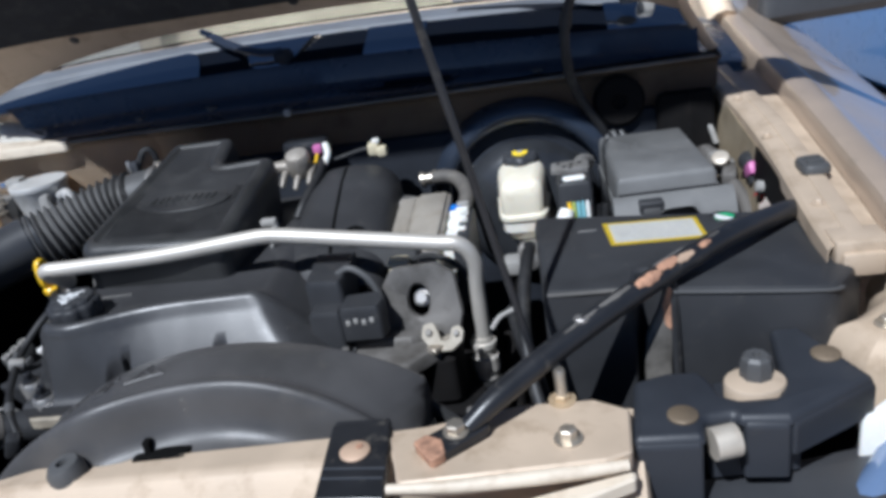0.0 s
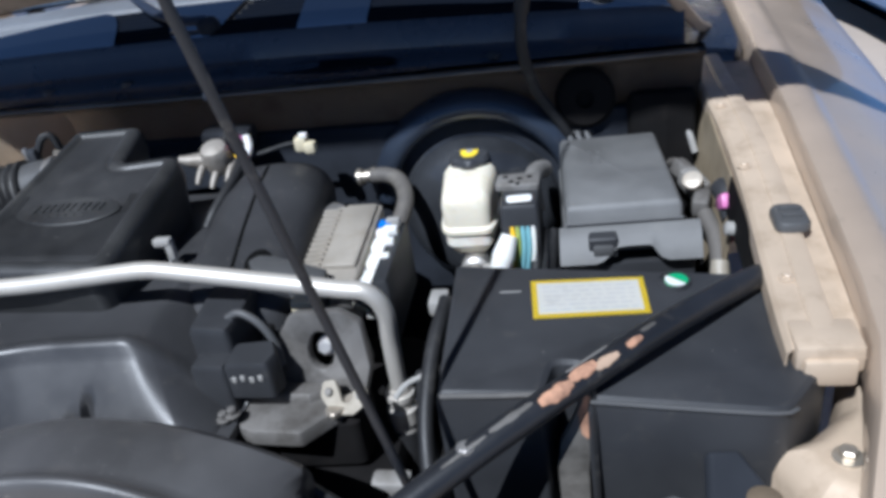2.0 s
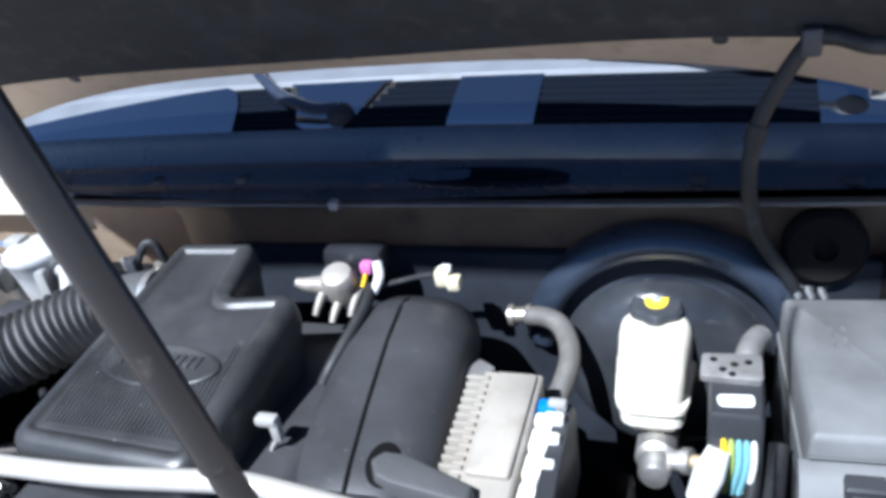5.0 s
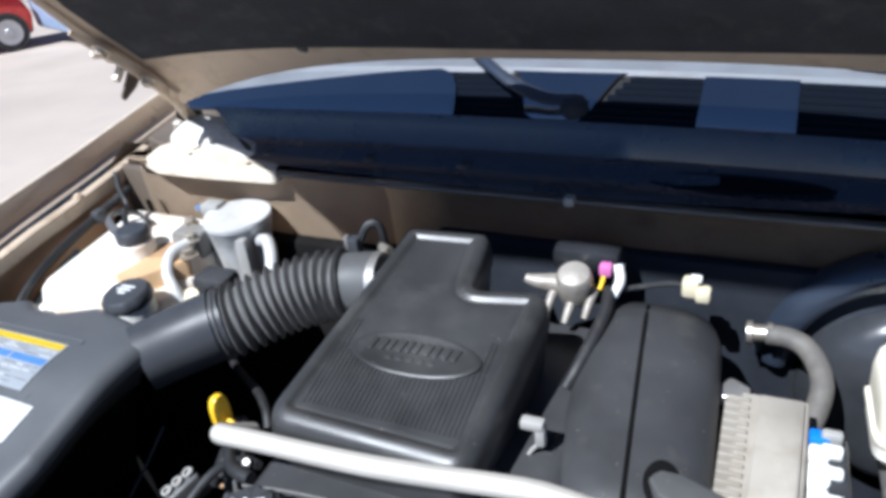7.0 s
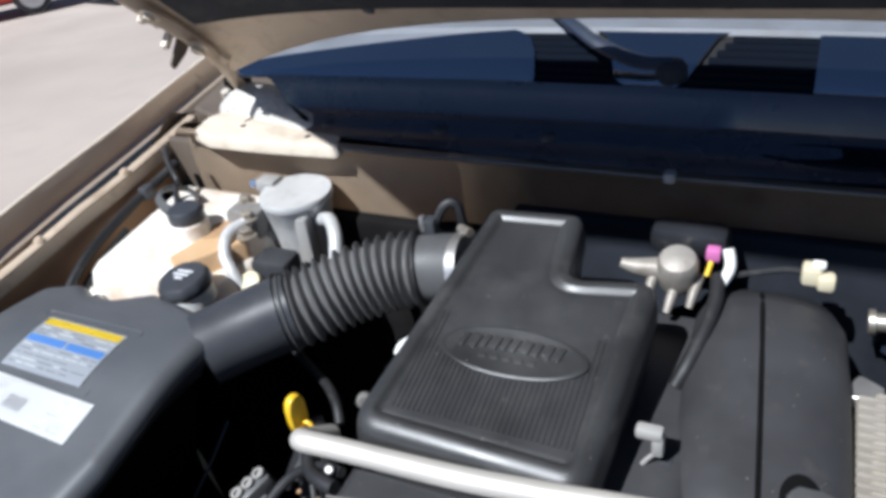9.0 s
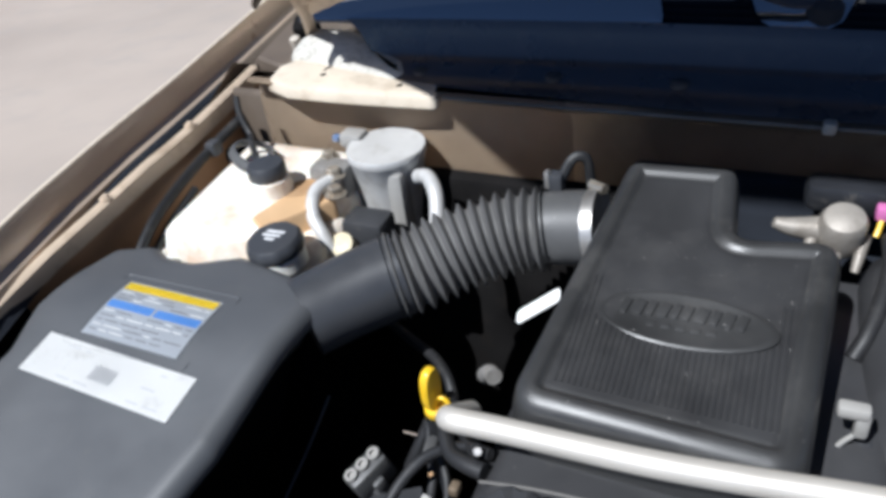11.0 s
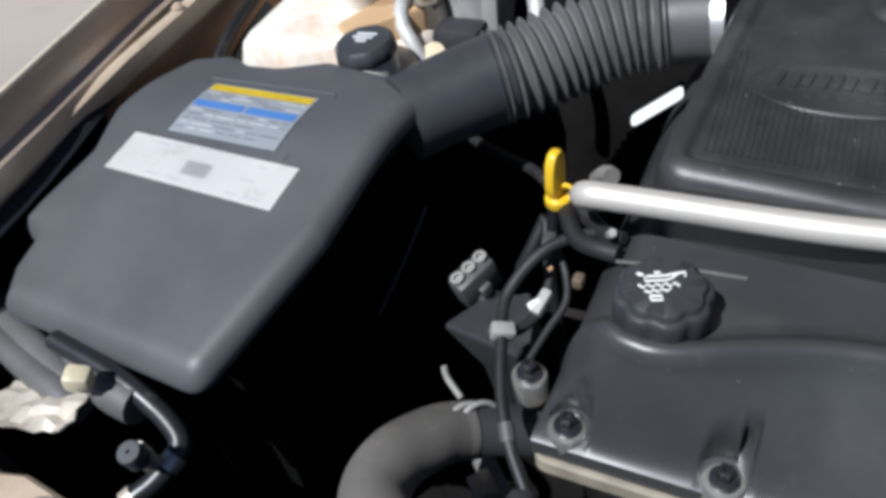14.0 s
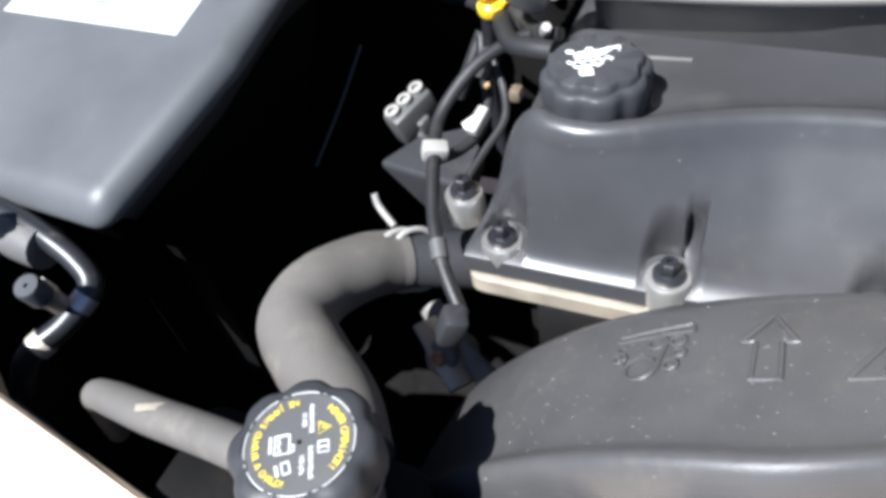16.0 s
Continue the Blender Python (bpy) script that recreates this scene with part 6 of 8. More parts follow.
bm = box(-0.118, -0.100, 0.966, 0.984, 1.080, 1.100, 0.004)
box(-0.104, -0.088, 0.962, 0.978, 1.078, 1.094, 0.004, bm=bm)
part("shell", bm, M_CREAM, yplug)
part("latch", box(-0.110, -0.098, 0.968, 0.976, 1.099, 1.106, 0.002), M_WHITE, yplug)

# clip with a wire between the air box and the manifold
clip = thing("wire_clip", "grey plastic wire clip standing beside the air box", "clip")
bm = box(-0.226, -0.204, 0.748, 0.760, 1.064, 1.074, 0.003)
box(-0.213, -0.203, 0.749, 0.759, 1.046, 1.070, 0.003, bm=bm)
part("head", bm, M_GREYPL, clip)
part("wire", tube([(-0.208, 0.754, 1.050), (-0.220, 0.752, 1.032), (-0.226, 0.748, 1.010), (-0.222, 0.742, 0.990), (-0.208, 0.73, 0.975)], 0.0020, 8, 6), M_GREYPL, clip)

# ---- control unit and its plugs ----
ecu = thing("engine_control_unit", "finned aluminium engine control unit on the manifold side", "control unit")


def ecu_z(x, y):
    return 1.032 - 0.13 * (0.89 - y)


part("case", stack(fillet([(-0.053, 0.742), (0.008, 0.742), (0.012, 0.892), (-0.048, 0.892)], 0.003, 2), [(0, -0.05), (0, -0.002), (0.002, 0)], ecu_z), M_ECU, ecu)
for k in range(13):
    y = 0.760 + 0.0098 * k
    part("fin", box(-0.062, -0.040, y, y + 0.0042, ecu_z(0, y) - 0.040, ecu_z(0, y) + 0.004, 0.001), M_ECU, ecu)
part("top_plate", stack(fillet([(-0.036, 0.765), (0.004, 0.765), (0.007, 0.886), (-0.032, 0.886)], 0.003, 2), [(0, 0.0005), (0, 0.005), (0.0015, 0.006)], ecu_z), M_ECU, ecu)
part("lower_lug", box(-0.045, 0.006, 0.724, 0.748, 0.985, 1.010, 0.004), M_ALU, ecu)
part("wing", stack(fillet([(-0.075, 0.885), (-0.045, 0.880), (-0.040, 0.902), (-0.060, 0.915)], 0.004, 2), [(0, 1.018), (0, 1.028), (0.001, 1.029)]), M_ALU, ecu)
plugs = thing("control_unit_plugs", "row of white, grey and blue wiring plugs on the control unit", "plugs")
part("black_holder", stack(fillet([(0.026, 0.730), (0.048, 0.735), (0.046, 0.872), (0.026, 0.876)], 0.005, 3), [(0, 0.93), (0, -0.004 + 1.014), (0.003, 1.016)]), M_PLASTIC, plugs)
seq = [(0.852, 0.868, M_BLUE, "blue plug"), (0.836, 0.850, M_WHITE, ""), (0.806, 0.832, M_WHITE, "white plug"), (0.776, 0.803, M_WHITE, "white plug"), (0.742, 0.773, M_WHITE, "white plug")]
for y0, y1, mt, lb in seq:
    z = ecu_z(0, (y0 + y1) / 2)
    pl = part("plug", box(0.012, 0.030, y0, y1, z - 0.055, z - 0.004, 0.003), mt, plugs, lb)
    part("lever", box(0.022, 0.040, (y0 + y1) / 2 - 0.005, (y0 + y1) / 2 + 0.005, z - 0.012, z + 0.001, 0.003), M_WHITE if mt is M_WHITE else M_GREYPL, pl)

breather = thing("breather_hose", "curved grey rubber breather hose with a steel end", "hose")
part("hose", tube([(-0.030, 1.008, 1.020), (-0.010, 1.006, 1.021), (0.008, 0.998, 1.018), (0.020, 0.980, 1.012), (0.026, 0.955, 1.004), (0.022, 0.930, 0.990), (0.012, 0.905, 0.975)], 0.0115, 14, 7), M_HOSE, breather)
part("steel_end", turned([(0.013, 0), (0.013, 0.006), (0.0095, 0.007), (0.0095, 0.020), (0.012, 0.021), (0.012, 0.026)], facing((-0.050, 1.010, 1.018), (1, 0, 0.1)), 18), M_STEEL, breather)

# ---- intake resonator box ----
resonator = thing("intake_resonator", "black plastic intake box with ribbed top and oval badge", "intake box")
RB = fillet([(-0.447, 0.672), (-0.243, 0.668), (-0.230, 0.885), (-0.310, 0.872), (-0.318, 0.955), (-0.415, 0.948)], [0.026, 0.026, 0.020, 0.012, 0.014, 0.014], 8)


def rb_z(x, y):
    return 1.088 + 0.205 * (y - 0.68) - 0.03 * (x + 0.33)


part("lid", stack(RB, [(0.006, -0.085), (0.001, -0.040), (-0.001, -0.034), (-0.001, -0.022), (0.0, -0.015), (0.0012, -0.009), (0.0035, -0.0045), (0.007, -0.0018), (0.011, -0.0002), (0.0140, 0.0004), (0.0160, 0.0), (0.0176, -0.0012), (0.0192, -0.0026), (0.0208, -0.0036), (0.0225, -0.0040)], rb_z), M_PLASTIC_DUSTY, resonator, sharp=60)
part("top_field", stack(RB, [(0.0208, -0.0060), (0.0208, -0.0044), (0.0222, -0.0038), (0.026, -0.0038)], rb_z), M_FIELD, resonator, "darker sunken field")
part("lower_half", stack(RB, [(0.030, 0.95, 1), (0.012, 0.985, 1), (0.008, -0.070)], rb_z), M_PLASTIC_SMOOTH, resonator)
EC, EN = Vector((-0.337, 0.776)), (0.068, 0.026)


def rb_put(x, y, lift_=-0.0038):
    return Vector((x, y, rb_z(x, y) + lift_))


bm = bmesh.new()
for x in np.arange(-0.415, -0.262, 0.0046):        # the fine ribs in front of the badge
    u = (x - EC.x) / EN[0]
    y1 = EC.y - EN[1] * math.sqrt(max(0.0, 1 - u * u)) if abs(u) < 1 else EC.y + 0.03
    tube([rb_put(x, 0.7005), rb_put(x, y1)], 0.0012, 6, 1, bm)
part("top_ribs", bm, M_FIELD, resonator)
badge = part("badge_oval", turned([(1.0, 0.0), (1.0, 0.3), (0.95, 0.7), (0.90, 0.8), (0.86, 0.6), (0.0, 0.55)], facing(rb_put(EC.x, EC.y), (0, -0.2, 1)) @ Matrix.Diagonal((EN[0], EN[1], 0.0024, 1)), 60), M_PLASTIC_DUSTY, resonator)
rng = random.Random(8)
BM = Matrix.Translation((EC.x, EC.y, rb_z(EC.x, EC.y) - 0.0032)) @ pose(0, 0, 0, 11.5, 0, 0)
x = -0.047
while x < 0.044:                                   # worn raised marks that cannot be read
    w = rng.uniform(0.005, 0.009)
    part("badge_mark", box(-w / 2, w / 2, -0.0075, 0.0075, 0, 0.0026, 0.0007, BM @ pose(x + w / 2, 0.0065 - 0.9 * x * x, 0, 0, 0, -14)), M_PLASTIC_DUSTY, badge)
    x += w + 0.0026
for k in range(5):
    part("badge_mark", box(-0.026 + 0.011 * k, -0.019 + 0.011 * k, -0.011, -0.006, 0, 0.0016, 0.0005, BM), M_PLASTIC_DUSTY, badge)
grit(220, lambda g: rb_put(g.uniform(-0.42, -0.26), g.uniform(0.70, 0.86)), resonator)
part("front_rib", tube([rb_put(-0.425, 0.680, -0.050), rb_put(-0.26, 0.676, -0.050)], 0.004, 8, 2), M_PLASTIC_SMOOTH, resonator)

# ---- intake hose with bellows ----
hose = thing("intake_hose", "black ribbed intake hose between the air filter and the intake box", "hose")
NECK = [(-0.685, 0.765, 1.035), (-0.660, 0.795, 1.040), (-0.632, 0.822, 1.046), (-0.612, 0.838, 1.050)]
part("neck", tube(NECK, [0.040, 0.041, 0.042, 0.042], 28, 4), M_PLASTIC_SMOOTH, hose)
dense_ = [Vector(p) for p in catmull([(-0.622, 0.832, 1.048), (-0.600, 0.848, 1.052), (-0.560, 0.880, 1.063), (-0.520, 0.902, 1.072), (-0.487, 0.912, 1.076)], 40)]
run = [0.0]
for p, r in zip(dense_, dense_[1:]):
    run.append(run[-1] + (r - p).length)
CL = [Vector([float(np.interp(s, run, [p[k] for p in dense_])) for k in range(3)]) for s in np.linspace(0, run[-1], 141)]
rings, up = [], Vector((0, 0, 1))
NB = 14
for i, p in enumerate(CL):
    d = (CL[min(i + 8, len(CL) - 1)] - CL[max(i - 8, 0)]).normalized()
    upp = (up - d * up.dot(d)).normalized()
    side_ = d.cross(upp)
    s = i / (len(CL) - 1)
    r = 0.0455 - 0.003 * s
    r = r if i in (0, len(CL) - 1) else r - 0.0090 * (0.5 + 0.5 * math.cos(2 * math.pi * s * NB)) ** 0.8
    rings.append([p + r * (math.cos(2 * math.pi * k / 36) * upp + math.sin(2 * math.pi * k / 36) * side_) for k in range(36)])
part("bellows", rings_bm(rings), M_BELLOWS, hose, "deeply ribbed black bellows", sharp=70)
part("sleeve", tube([(-0.492, 0.911, 1.076), (-0.462, 0.914, 1.080), (-0.440, 0.914, 1.083)], [0.036, 0.036, 0.036], 28, 3), M_PLASTIC_GREY, hose, "dark grey plastic sleeve")
part("clamp_band", tube([(-0.442, 0.914, 1.082), (-0.431, 0.914, 1.084)], 0.0385, 28, 2), M_ALU, hose, "bright steel clamp band")
part("clamp_screw", tube([(-0.448, 0.935, 1.118), (-0.432, 0.925, 1.120)], 0.005, 8, 2), M_STEEL, hose)
mafs = thing("air_sensor", "small black air sensor plug on the intake sleeve", "sensor")
part("body", box(-0.488, -0.474, 0.925, 0.940, 1.106, 1.128, 0.003), M_PLASTIC_SMOOTH, mafs)
part("metal_tab", box(-0.492, -0.487, 0.926, 0.934, 1.112, 1.130, 0.001), M_ALU, mafs, "bright metal tab")
part("wire", tube([(-0.478, 0.935, 1.118), (-0.468, 0.945, 1.138), (-0.456, 0.950, 1.136), (-0.452, 0.952, 1.110)], 0.005, 8, 6), M_RUBBER, mafs)
drain = thing("drain_hose", "thin dusty black hose hanging beside the intake box", "hose")
part("hose", tube([(-0.685, 0.9, 0.93), (-0.663, 0.882, 0.935), (-0.622, 0.853, 0.945), (-0.584, 0.826, 0.955), (-0.56, 0.804, 0.955), (-0.547, 0.786, 0.945)], 0.0058, 10, 6), M_RUBBER, drain)
tag = thing("paper_tag", "white folded tag beside the intake box", "tag")
part("tag_strip", stack(fillet([(0, -0.010), (0.052, -0.010), (0.052, 0.010), (0, 0.010)], 0.006, 3), [(0, 0), (0, 0.0012)], m=Matrix.Translation((-0.497, 0.845, 1.013)) @ pose(0, 0, 0, 0, -36, 15)), M_PAPER, tag)

# ---- air filter box ----
airbox = thing("air_filter_box", "large smooth black air filter cover with stickers", "air filter")
ABP, ABR = dense([(-0.705, 0.465), (-0.668, 0.600), (-0.652, 0.785), (-0.790, 0.824), (-0.835, 0.800), (-0.872, 0.800), (-0.905, 0.820), (-0.955, 0.800), (-0.966, 0.690), (-0.956, 0.640), (-0.973, 0.580), (-0.976, 0.556), (-0.947, 0.545), (-0.946, 0.515), (-0.930, 0.482)], [0.024, 0.05, 0.03, 0.02, 0.02, 0.02, 0.02, 0.03, 0.03, 0.02, 0.012, 0.010, 0.008, 0.012, 0.012], [0.63 + 0.01 * k for k in range(17)])
AB = fillet(ABP, ABR, 6)


def ab_z(x, y):
    soft = 0.0 if y < 0.67 else 0.40 * (y - 0.67) ** 2 / 0.16 if y < 0.75 else 0.40 * (0.04 + (y - 0.75))
    return 1.0 + 0.30 * (y - 0.485) + 0.04 * (x + 0.80) - soft


part("cover", stack(AB, [(0.046, -0.070), (0.032, -0.048), (0.018, -0.034), (0.009, -0.0265), (0.0045, -0.0225), (0.0028, -0.0185), (0.0030, -0.0145), (0.0046, -0.0095), (0.0078, -0.0050), (0.0120, -0.0020), (0.0165, -0.0005), (0.023, 0.0)], ab_z, cuts=[0.65 + 0.01 * k for k in range(13)]), M_AIRBOX, airbox, sharp=60)
# the lower box is blackened to stand for the shade under the cover
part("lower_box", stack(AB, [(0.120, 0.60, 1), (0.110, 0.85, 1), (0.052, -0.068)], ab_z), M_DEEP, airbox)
part("side_seam", tube([(-0.6640, 0.745, 0.955), (-0.672, 0.705, 0.920), (-0.684, 0.660, 0.882)], 0.0014, 8, 4), M_PLASTIC_GREY, airbox)


def decal(name, tl, tr, br, bl, mat, parent, lift_, label="", zf=ab_z):
    bm = bmesh.new()
    grid = []
    for v in np.linspace(0, 1, 5):
        row = []
        for u in np.linspace(0, 1, 7):
            x = (tl[0] * (1 - u) + tr[0] * u) * (1 - v) + (bl[0] * (1 - u) + br[0] * u) * v
            y = (tl[1] * (1 - u) + tr[1] * u) * (1 - v) + (bl[1] * (1 - u) + br[1] * u) * v
            row.append(bm.verts.new((x, y, zf(x, y) + lift_)))
        grid.append(row)
    for a, b in zip(grid, grid[1:]):
        for i in range(6):
            bm.faces.new((a[i], b[i], b[i + 1], a[i + 1]))
    bmesh.ops.solidify(bm, geom=bm.faces, thickness=0.0003)
    bmesh.ops.recalc_face_normals(bm, faces=bm.faces)
    return part(name, bm, mat, parent, label)


def within(q, u, v):
    (tl, tr, br, bl) = q
    return ((tl[0] * (1 - u) + tr[0] * u) * (1 - v) + (bl[0] * (1 - u) + br[0] * u) * v, (tl[1] * (1 - u) + tr[1] * u) * (1 - v) + (bl[1] * (1 - u) + br[1] * u) * v)


def sub(q, u0, u1, v0, v1):
    return within(q, u0, v0), within(q, u1, v0), within(q, u1, v1), within(q, u0, v1)


VQ = ((-0.870, 0.738), (-0.746, 0.730), (-0.752, 0.662), (-0.874, 0.668))
part("sticker_frame", tube([Vector((p.x, p.y, ab_z(p.x, p.y) - 0.0003)) for p in (lambda q: q + q[:1])(fillet([(-0.884, 0.750), (-0.734, 0.742), (-0.738, 0.652), (-0.890, 0.656)], 0.006, 3))], 0.0013, 8, 1), M_AIRBOX, airbox, "raised frame")
st1 = decal("information_sticker", *VQ, M_PAPER_GREY, airbox, 0.0012, "grey sticker with a yellow band and blue bars")
decal("yellow_band", *sub(VQ, 0.02, 0.98, 0.03, 0.17), M_YELLOW_PRINT, st1, 0.0018)
for u0, u1 in ((0.02, 0.50), (0.53, 0.98)):
    decal("blue_band", *sub(VQ, u0, u1, 0.40, 0.53), M_BLUE_PRINT, st1, 0.0018)
rng = random.Random(11)
for v in (0.22, 0.28, 0.34, 0.58, 0.66, 0.74, 0.82, 0.90):
    u = 0.04
    while u < 0.95:
        w = rng.uniform(0.05, 0.2)
        if rng.random() < 0.75:
            decal("print_bar", *sub(VQ, u, min(0.97, u + w), v, v + 0.020), M_INK if rng.random() < 0.6 else M_PAPER, st1, 0.0018)
        u += w + 0.03
WQ = ((-0.909, 0.662), (-0.719, 0.649), (-0.724, 0.607), (-0.916, 0.621))
st2 = decal("white_sticker", *WQ, M_PAPER, airbox, 0.0010, "white rectangular sticker with faint print")
for v in (0.15, 0.5, 0.85):
    u = 0.03
    while u < 0.95:
        w = rng.uniform(0.03, 0.12)
        if rng.random() < 0.6 and not 0.38 < u < 0.62:
            decal("print_bar", *sub(WQ, u, min(0.97, u + w), v, v + 0.04), M_INK_PALE, st2, 0.0016)
        u += w + 0.03
for k in range(14):
    decal("code_bar", *sub(WQ, 0.43 + 0.011 * k, 0.437 + 0.011 * k, 0.38, 0.72), M_INK_GREY, st2, 0.0016)

# ---- washer and coolant tanks ----
tank = thing("washer_tank", "yellowed white washer tank with brown stains and a black cap", "tank")
TK = fillet([(-0.924, 0.830), (-0.840, 0.818), (-0.775, 0.850), (-0.740, 0.93), (-0.74, 1.04), (-0.935, 1.045)], 0.022, 6)
part("base", stack(TK, [(0.03, 0.44), (0.02, 0.985)]), M_DEEP, tank, "lower part of the tank, blackened for shade")
part("body", stack(TK, [(0.008, 0.980), (0.0, 0.988), (0.0, 1.030), (0.006, 1.050), (0.016, 1.060), (0.03, 1.063)], lambda x, y: 0.05 * (y - 0.85)), M_TANK, tank)
part("neck", turned([(0.026, 0), (0.024, 0.022), (0.021, 0.024)], pose(-0.822, 0.926, 1.062), 24), M_TANK, tank)
part("filler_cap", turned([(0.025, 0), (0.026, 0.003), (0.026, 0.016), (0.023, 0.020), (0.0, 0.021)], pose(-0.822, 0.926, 1.084) @ Matrix.Diagonal((0.86, 0.86, 0.95, 1)), 40, flutes=20, depth=0.04), M_PLASTIC_SMOOTH, tank, "black screw cap")
part("cap_ring", tube([(-0.842, 0.930, 1.088), (-0.868, 0.938, 1.090), (-0.893, 0.955, 1.094), (-0.900, 0.980, 1.092), (-0.880, 0.994, 1.086), (-0.852, 0.985, 1.080)], 0.0065, 10, 5, squash=0.4), M_PLASTIC_GREY, tank, "grey plastic cap leash")
part("brown_stain", stack(fillet([(-0.806, 0.905), (-0.775, 0.925), (-0.752, 0.962), (-0.770, 0.972), (-0.800, 0.950), (-0.815, 0.928)], 0.010, 4), [(0, 1.0625), (0.0003, 1.0637)], lambda x, y: 0.05 * (y - 0.85)), M_BROWN, tank, "brown fluid stain")
part("cap_leash", tube([(-0.84, 0.935, 1.098), (-0.868, 0.965, 1.105), (-0.888, 0.99, 1.098), (-0.905, 1.0, 1.12), (-0.912, 1.01, 1.14)], 0.004, 8, 5), M_RUBBER, tank)
part("seam", tube([(-0.928, 0.85, 1.02), (-0.918, 0.828, 1.022), (-0.84, 0.813, 1.022), (-0.772, 0.85, 1.022)], 0.003, 8, 4), M_TANK, tank)
coolant = thing("coolant_tank", "white coolant tank with a black twist cap", "tank")
part("body", stack(fillet([(-0.815, 0.800), (-0.735, 0.802), (-0.722, 0.86), (-0.722, 0.95), (-0.755, 0.935), (-0.79, 0.86)], 0.02, 5), [(0.0, 0.985), (0.0, 1.020), (0.006, 1.035), (0.015, 1.042), (0.019, 1.043)]), M_TANK, coolant)
part("brown_strap", stack(fillet([(-0.812, 0.868), (-0.786, 0.852), (-0.735, 0.925), (-0.752, 0.945), (-0.800, 0.925)], 0.008, 3), [(0, 1.02), (0, 1.064), (0.002, 1.067)]), M_STRAP, coolant, "orange-tan flat strap")
part("neck", turned([(0.030, 0), (0.029, 0.016), (0.027, 0.018)], pose(-0.757, 0.834, 1.040), 24), M_WHITE, coolant)
part("twist_cap", turned([(0.030, 0), (0.0315, 0.003), (0.0305, 0.012), (0.027, 0.016), (0.016, 0.018), (0.0, 0.018)], pose(-0.757, 0.834, 1.057, 6, -3, 0), 48, flutes=10, depth=0.03), M_PLASTIC_SMOOTH, coolant, "black twist cap with worn print")
bm = box(-0.010, 0.012, 0.003, 0.006, 0, 0.0012, 0.0003, pose(-0.757, 0.834, 1.0752, 6, -3, 0))
box(-0.012, 0.010, -0.003, 0.000, 0, 0.0012, 0.0003, pose(-0.757, 0.834, 1.0752, 6, -3, 0), bm)
box(-0.006, 0.006, -0.009, -0.006, 0, 0.0012, 0.0003, pose(-0.757, 0.834, 1.0752, 6, -3, 0), bm)
part("cap_print", bm, M_INK_GREY, coolant)
part("teal_mark", stack(fillet([(-0.006, 0), (0.006, 0), (0.006, 0.018), (-0.006, 0.018)], 0.002, 2), [(0, 0), (0, 0.0008)], m=pose(-0.717, 0.794, 1.004, 90, 0, 8)), M_TEAL, coolant)

canister = thing("air_pump", "round grey metal air pump with hoses", "pump")
part("drum", turned([(0.027, 0.98), (0.033, 1.01), (0.0395, 1.055), (0.0455, 1.086), (0.0470, 1.088), (0.0470, 1.0955), (0.0460, 1.0972), (0.0, 1.0976)], pose(-0.707, 1.004, 0), 40), M_PUMP, canister)
part("side_flat", box(-0.692, -0.672, 0.964, 0.99, 0.98, 1.082, 0.006), M_GREYPL, canister)
part("foot", box(-0.79, -0.74, 0.955, 0.99, 1.045, 1.085, 0.008), M_CAST, canister)
for p in ((-0.775, 0.985, 1.082), (-0.752, 0.955, 1.078), (-0.738, 0.93, 1.07)):
    bolt("bolt", p, 0.008, M_STEEL, canister, 0.010)
part("white_hose", tube([(-0.752, 0.955, 1.075), (-0.760, 0.925, 1.074), (-0.752, 0.90, 1.060), (-0.735, 0.888, 1.042), (-0.722, 0.885, 1.02)], 0.008, 12, 6), M_PUMP, canister, "pale hose loop")
part("white_elbow", tube([(-0.660, 0.985, 1.072), (-0.642, 0.975, 1.078), (-0.625, 0.955, 1.068), (-0.618, 0.935, 1.04), (-0.618, 0.93, 1.0)], 0.0088, 12, 6), M_PUMP, canister, "pale elbow")
part("black_block", box(-0.725, -0.672, 0.905, 0.945, 0.985, 1.052, 0.008), M_PLASTIC, canister)
part("cream_port", turned([(0.014, 0), (0.014, 0.02), (0.010, 0.022), (0, 0.022)], facing((-0.715, 0.900, 1.018), (0, -0.6, 0.8)), 18), M_CREAM, canister)
part("dull_plug", box(-0.784, -0.774, 1.009, 1.019, 1.090, 1.099, 0.003), M_LENS, canister)
part("plug", box(-0.772, -0.742, 1.005, 1.03, 1.085, 1.104, 0.005), M_GREYPL, canister)

wing_hose = thing("wing_cable", "black cable along the inner wing", "cable")
part("cable", tube([(-0.925, 0.76, 0.99), (-0.936, 0.80, 1.025), (-0.946, 0.85, 1.048), (-0.955, 0.92, 1.062), (-0.962, 1.00, 1.072), (-0.955, 1.06, 1.086)], 0.0065, 10, 6), M_RUBBER, wing_hose)
part("cable", tube([(-0.918, 0.77, 0.98), (-0.930, 0.81, 1.012), (-0.938, 0.86, 1.034), (-0.945, 0.93, 1.050)], 0.005, 10, 6), M_RUBBER, wing_hose)
part("clip", box(-0.966, -0.950, 0.985, 1.005, 1.062, 1.082, 0.004), M_PLASTIC_SMOOTH, wing_hose)

# ---- dipstick and left side wiring ----
dip = thing("oil_dipstick", "yellow oval oil dipstick handle in a black tube", "dipstick")
paddle = [Vector((0.0105 * math.copysign(abs(math.cos(a)) ** 0.8, math.cos(a)), 0.0215 * math.copysign(abs(math.sin(a)) ** 0.8, math.sin(a)))) for a in np.linspace(0, 2 * math.pi, 32, endpoint=False)]
